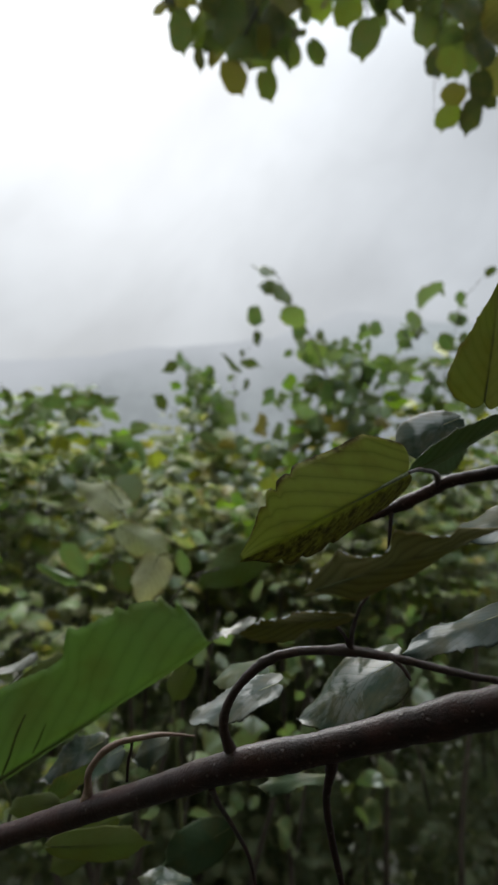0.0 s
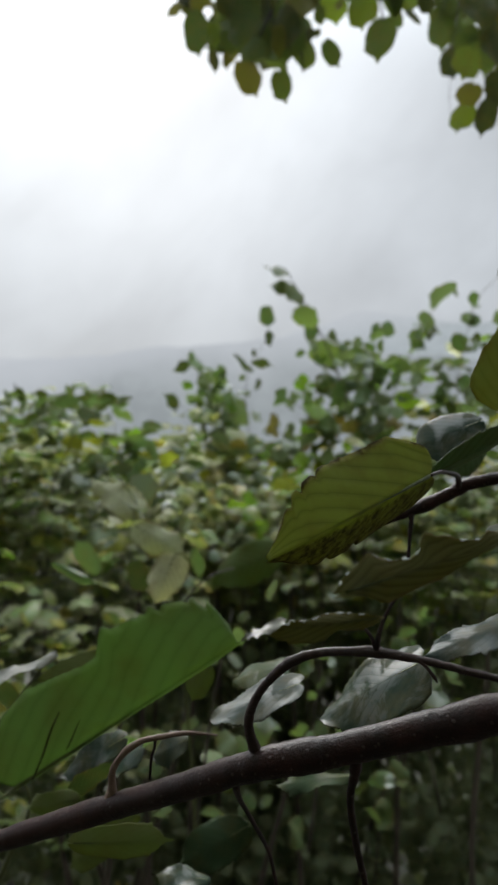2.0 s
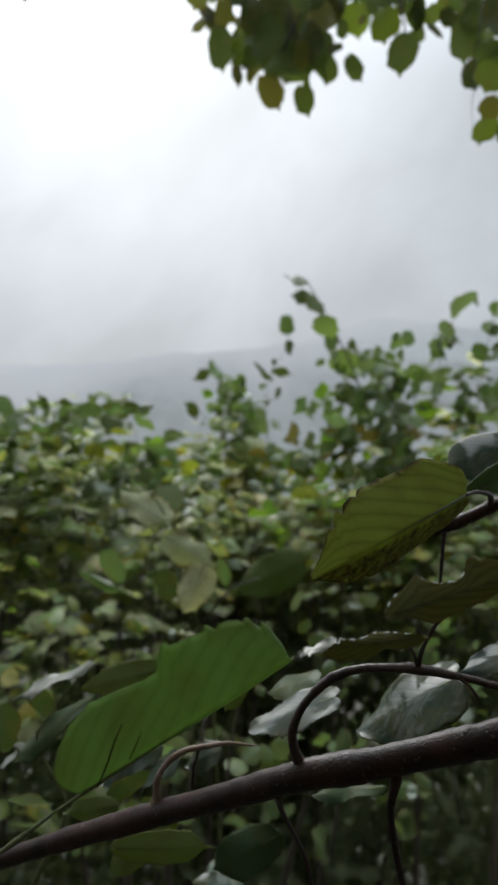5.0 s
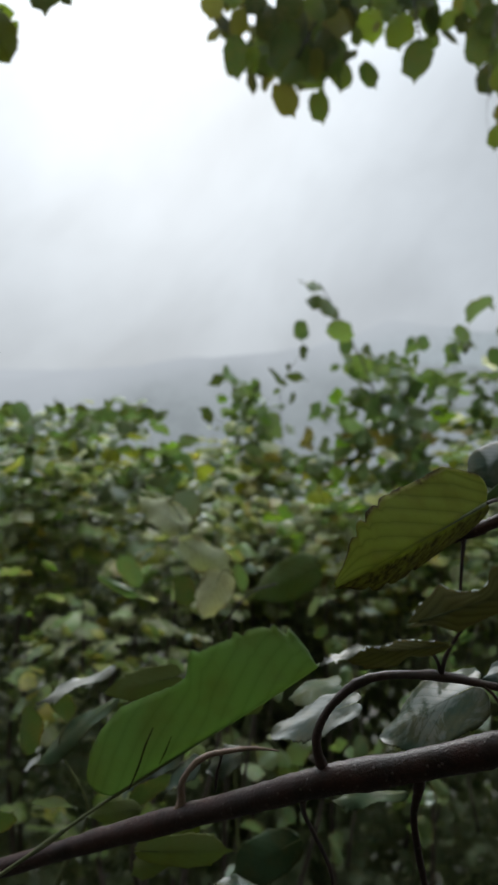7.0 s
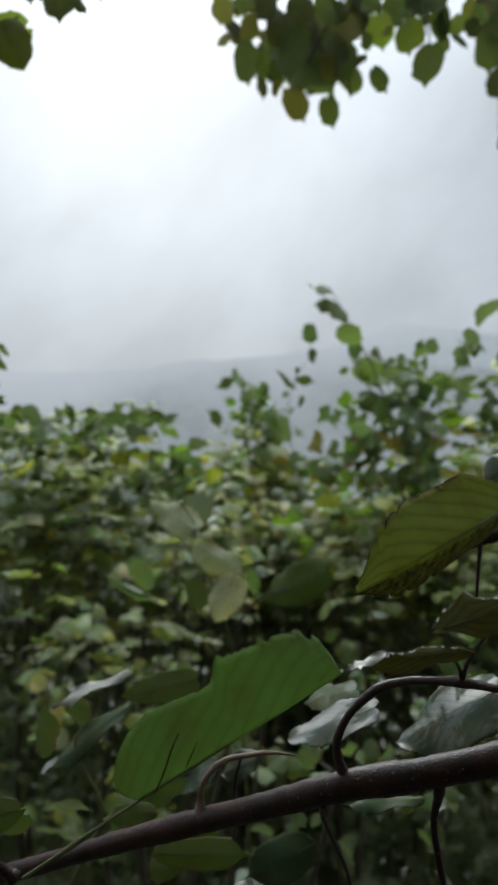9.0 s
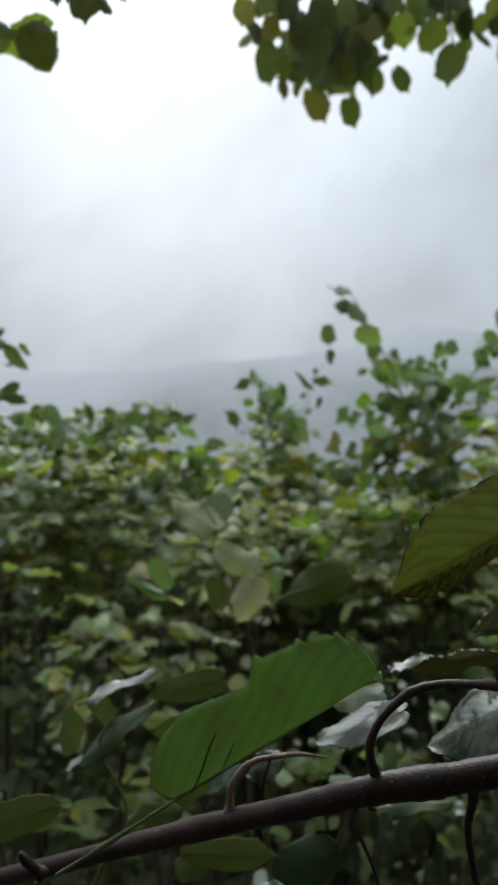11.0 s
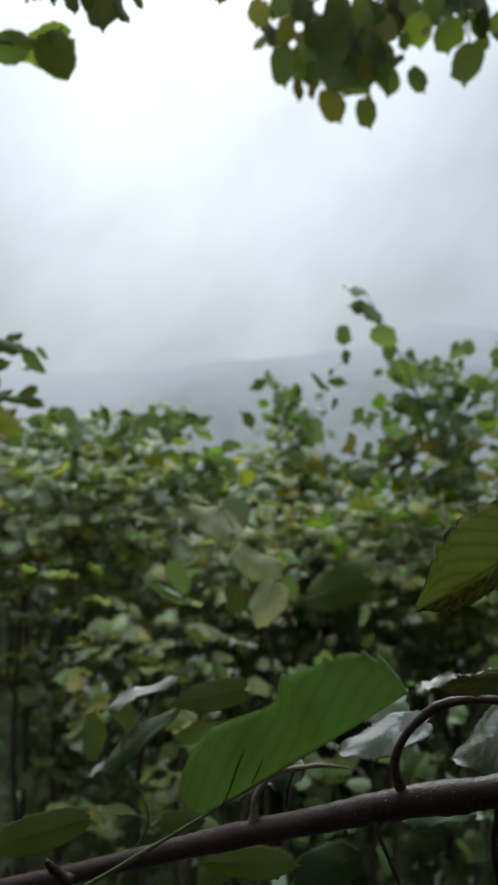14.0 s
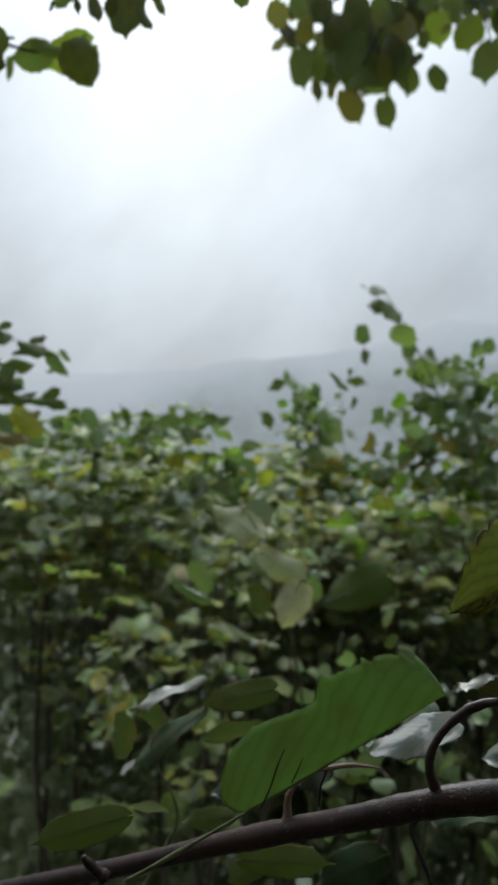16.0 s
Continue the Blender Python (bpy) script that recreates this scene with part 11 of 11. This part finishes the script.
def hedge_top(x, y):
    """Height of the hedge's leaf surface, which rises away from the path and is highest to the west."""
    z = PROFILE[-1][1]
    west = max(0.0, min(1.0, -x / 0.2))
    y += 0.12 * west - 0.22 * max(0.0, min(1.0, (x - 0.02) / 0.15)) * max(0.0, min(1.0, (2.5 - y) / 0.3))
    for (a, za), (b, zb) in zip(PROFILE, PROFILE[1:]):
        if y <= b:
            z = za + (zb - za) * max(0.0, y - a) / (b - a)
            break
    far = max(0.0, min(1.0, (y - 1.5) / 0.7))
    west = max(0.0, min(1.0, (-0.42 - x) / 0.2))
    z += 0.07 * west * far - 0.13 * math.exp(-((x - 0.2) / 0.25) ** 2) * far
    return z + (0.13 * noise.noise((x * 2.6, y * 2.2, 4.0)) + 0.05 * noise.noise((x * 7, y * 6, 1.0))) * (1 + far)


def upright_shoot(r, x, y, top, height):
    """Stem points and leaves of one upright shoot: short side twigs, each with flat leaves in two ranks, sparse in the shade."""
    foot = Vector((x + r.gauss(0, 0.09), y + 0.12 + r.gauss(0, 0.06), top - height))
    tip = Vector((x + r.gauss(0, 0.07), y + r.gauss(-0.03, 0.05), top))
    mid = (foot + tip) / 2 + Vector((r.gauss(0, 0.05), r.gauss(0, 0.03), 0))
    stem = [(*foot, 0.0045), (*mid, 0.003), (*tip, 0.001)]
    leaves = []
    turn = r.uniform(0, 6.28)
    below = 0.0
    while below < height:
        f = 1 - below / height
        p = foot.lerp(mid, f * 2) if f < 0.5 else mid.lerp(tip, f * 2 - 1)
        below += r.uniform(0.026, 0.055)
        if below > 0.30 and r.random() < (0.40 if x < -0.5 else 0.62 if x < -0.3 else 0.80 if x < 0.0 else 0.92 if x < 0.15 else 0.70):
            continue
        if p.z < (1.15 if x > 0.1 else 1.21 if x > -0.4 else 1.13) + 0.25 * noise.noise((x * 3.0, y * 3.0, 6.0)) and r.random() < (0.78 if x < 0.1 else 0.92):
            continue
        turn += math.pi * r.uniform(0.7, 1.15)
        out = Vector((math.cos(turn), 0.8 * math.sin(turn), r.uniform(-0.25, 0.3))).normalized()
        across = Vector((-out.y, out.x, 0)).normalized()
        reach = r.uniform(0.03, 0.15 if below > 0.08 else 0.06)
        big = r.choice((0.034, 0.045, 0.054, 0.064, 0.076, 0.090)) * (1.05 if x < -0.1 else 0.9) * (0.75 if f > 0.95 or p.z < 1.2 else 1.0)
        plane = Vector((r.gauss(0, 0.40), r.gauss(-0.40 - 0.5 * max(0.0, min(1.0, (x + 0.3) / 0.4)), 0.40), 1.0))
        count = 2 + int(reach / 0.045)
        for k in range(count):
            d = reach * (k + 1) / count
            side = (1 if k % 2 else -1) * (0.25 if k == count - 1 else 1.0)
            way = out * 0.7 + across * side * r.uniform(0.5, 0.9) + Vector((0, 0, r.uniform(-0.45, 0.05)))
            size = big * r.uniform(0.75, 1.1)
            face = plane + Vector((r.gauss(0, 0.42), r.gauss(0, 0.40), 0))
            leaves.append((p + out * d, way, face, size, size * r.uniform(0.55, 0.95)))
    return stem, leaves


TONES = ["green"] * 7 + ["wet"] * 3 + ["pale"] * 3 + ["dark"] * 3 + ["yellow", "green", "bright", "green"]
for k, (x0, x1, words) in enumerate(((-2.1, -0.42, "hazel hedge bush of grey-green leaves in damp shade"), (-0.42, 0.3, "dense hazel hedge bush with mixed green and tan leaves"),
                                     (0.3, 2.1, "hazel hedge bush with yellow-green leaves under tall shoots"))):
    bush = thing("hazel_bush", ((x0 + x1) / 2, 1.9, ground_height((x0 + x1) / 2, 1.9)), words, "bush", "hedge bushes")
    r = random.Random(50 + k)
    joined, parts, stems = [], 0, 0
    y = 1.5
    while y < 2.8:
        half = 0.5 * y + 0.55
        x = -half + r.uniform(0, 0.1)
        while x < half:
            hollow = 0.62 if -0.12 < x < 0.12 and y < 2.25 else 0.5 if x >= 0.12 and y < 2.05 else 0.36 if x < -0.55 and y < 2.0 else 0.45 if y < (1.8 if x > -0.1 else 1.6) else 0.4 if -0.05 < x < 0.12 and y < 2.3 else 0.0
            if x0 <= x < x1 and noise.noise((x * 4.0, y * 4.0, 9.0)) > hollow - 0.2:
                top = hedge_top(x, y) + r.gauss(0.0, 0.06)
                stem, leaves = upright_shoot(r, x + r.uniform(-.04, .04), y + r.uniform(-.05, .05), top, r.uniform(0.7, 1.1))
                if r.random() < (0.35 if y > 2.1 else 0.06) and stems < 290:
                    tube("stem", stem, STEM, bush, 4, 5)
                    stems += 1
                for base, way, face, size, width in leaves:
                    if y < 2.6 and base[2] > top - 0.25 and r.random() < 0.3 and parts < 290:
                        a = way.normalized()
                        b = (face - a * face.dot(a)).normalized()
                        m = Matrix((a.cross(b), a, b)).transposed().to_4x4()
                        attach(new("leaf", leaf_mesh(r.choice(TONES), r.randrange(9), False)), bush,
                               Matrix.Translation(base) @ m @ Matrix.Diagonal((width / 0.84, size, size, 1)))
                        parts += 1
                    else:
                        joined.append((base, way, face, size, width))
            x += r.uniform(0.08, 0.15) * (1.0 if y < 2.1 else 0.8)
        y += r.uniform(0.09, 0.13)
    left, right = max(x0, -0.3), min(x1, 0.9)
    for _ in range(int(1900 * max(0.0, right - left))):
        size = r.uniform(0.05, 0.08)
        joined.append((Vector((r.uniform(left, right), r.uniform(2.45, 3.5), r.triangular(0.85, 1.42, 1.34))), (r.uniform(-1, 1), r.uniform(-0.6, 0.4), r.uniform(-1, 0.2)), (r.gauss(0, 0.4), r.uniform(-1.2, -0.2), 0.7), size, size * 0.85))
    foliage("foliage", joined, MAT["hedge_tan" if k == 1 else "hedge"], bush)
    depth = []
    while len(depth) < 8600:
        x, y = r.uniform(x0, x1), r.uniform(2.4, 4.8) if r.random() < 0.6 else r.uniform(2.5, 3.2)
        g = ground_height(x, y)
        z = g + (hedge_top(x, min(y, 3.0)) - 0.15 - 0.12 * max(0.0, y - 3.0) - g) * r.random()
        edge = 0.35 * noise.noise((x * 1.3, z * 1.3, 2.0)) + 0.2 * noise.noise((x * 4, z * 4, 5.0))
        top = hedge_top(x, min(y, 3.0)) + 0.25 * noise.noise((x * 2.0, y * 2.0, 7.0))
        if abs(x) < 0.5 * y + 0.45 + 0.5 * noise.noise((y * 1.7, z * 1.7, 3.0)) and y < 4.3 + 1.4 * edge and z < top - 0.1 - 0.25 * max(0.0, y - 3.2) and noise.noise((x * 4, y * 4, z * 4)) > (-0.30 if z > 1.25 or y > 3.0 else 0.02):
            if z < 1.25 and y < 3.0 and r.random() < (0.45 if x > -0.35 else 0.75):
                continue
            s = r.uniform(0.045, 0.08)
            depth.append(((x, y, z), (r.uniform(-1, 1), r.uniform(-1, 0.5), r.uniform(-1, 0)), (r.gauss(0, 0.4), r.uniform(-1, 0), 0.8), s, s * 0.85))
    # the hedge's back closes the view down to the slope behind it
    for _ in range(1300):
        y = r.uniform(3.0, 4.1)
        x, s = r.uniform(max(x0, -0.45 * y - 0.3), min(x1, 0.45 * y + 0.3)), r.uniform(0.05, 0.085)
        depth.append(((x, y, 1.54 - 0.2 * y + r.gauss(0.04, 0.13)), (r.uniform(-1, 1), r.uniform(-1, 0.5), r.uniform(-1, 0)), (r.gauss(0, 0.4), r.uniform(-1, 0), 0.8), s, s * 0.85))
    # inner leaves take the shaded copy of the hedge colours
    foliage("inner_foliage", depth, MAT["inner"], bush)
    for i in range(9):
        x, y = r.uniform(max(x0, -1.6), min(x1, 1.6)), r.uniform(1.5, 2.9)
        z, g = hedge_top(x, y) - 0.35, ground_height(x, y)
        tube("stem", [(x + r.uniform(-.2, .2), y + r.uniform(-.1, .25), g - 0.05, 0.016), (x + r.uniform(-.12, .12), y + r.uniform(-.1, .1), g + (z - g) * 0.45, 0.011),
                      (x, y, z - 0.1, 0.007), (x + r.uniform(-.05, .05), y, z, 0.003)], STEM, bush, 5, 6)

# ---- unseen trees over and behind the path, added so that their crowns shade it ----
def unseen_hazel_tree(place_x, place_y, span, count, seed, label):
    r = random.Random(seed)
    g = ground_height(place_x, place_y)
    tree = thing("unseen_hazel_tree", (place_x, place_y, g), label, "tree", "trees over the path")
    for i in range(4):
        a = i * 1.6 + r.uniform(0, 1)
        dx, dy = math.cos(a), math.sin(a)
        tube("trunk", [(place_x + 0.1 * dx, place_y + 0.1 * dy, g - 0.1, 0.05), (place_x + 0.25 * dx, place_y + 0.25 * dy, g + 1.1, 0.042),
                       (place_x + 0.6 * dx, place_y + 0.6 * dy, g + 2.2, 0.032), (place_x + 1.1 * dx, place_y + 1.1 * dy, g + 3.0, 0.02),
                       (place_x + 1.5 * dx, place_y + 1.5 * dy, g + 3.4, 0.008)], STEM, tree, 6, 10)
    crown = []
    while len(crown) < count:
        p = Vector((r.uniform(-span, span), r.uniform(-span, span), r.uniform(-1.3, 1.5)))
        if Vector((p.x / span, p.y / span, p.z / 1.5)).length > 1 or noise.noise(p * 1.5 + Vector((seed, 0, 0))) < -0.2:
            continue
        p += Vector((place_x, place_y, g + 3.2))
        # the view ahead stays open, and a gap lets sky light onto the hedge
        if p.y > -0.1 and p.z < 2.0 + 0.85 * p.y or p.y > 1.9 + min(0.7, max(0.0, p.x, -0.55 - p.x)) - 1.3 * math.exp(-((p.x + 0.25) / 0.38) ** 2):
            continue
        if p.y < 0 and (p - Vector((0, 0, 1.54))).length < 0.8:
            continue
        s = r.uniform(0.08, 0.13)
        crown.append((p, (r.uniform(-1, 1), r.uniform(-1, 1), r.uniform(-1.2, 0)), (r.uniform(-1, 1), r.uniform(-1, 1), r.uniform(0.2, 1)), s, s * 0.82))
    foliage("crown", crown, MAT["crown"], tree)


unseen_hazel_tree(0.9, -0.9, 3.2, 7000, 77, "unseen tall hazel tree added over the path, its dense crown giving shade")
unseen_hazel_tree(-1.7, -1.1, 3.1, 4400, 78, "unseen many-stemmed hazel tree added beside the path for shade")
unseen_hazel_tree(0.2, -3.4, 2.6, 2800, 79, "unseen hazel tree added on the bank behind the path for shade")
unseen_hazel_tree(3.4, -1.6, 2.0, 2600, 80, "unseen hazel tree added at the far end of the hedge for shade")
unseen_hazel_tree(-4.2, -1.6, 2.0, 1800, 81, "unseen leafy hazel tree added beyond the hedge's west end for shade")
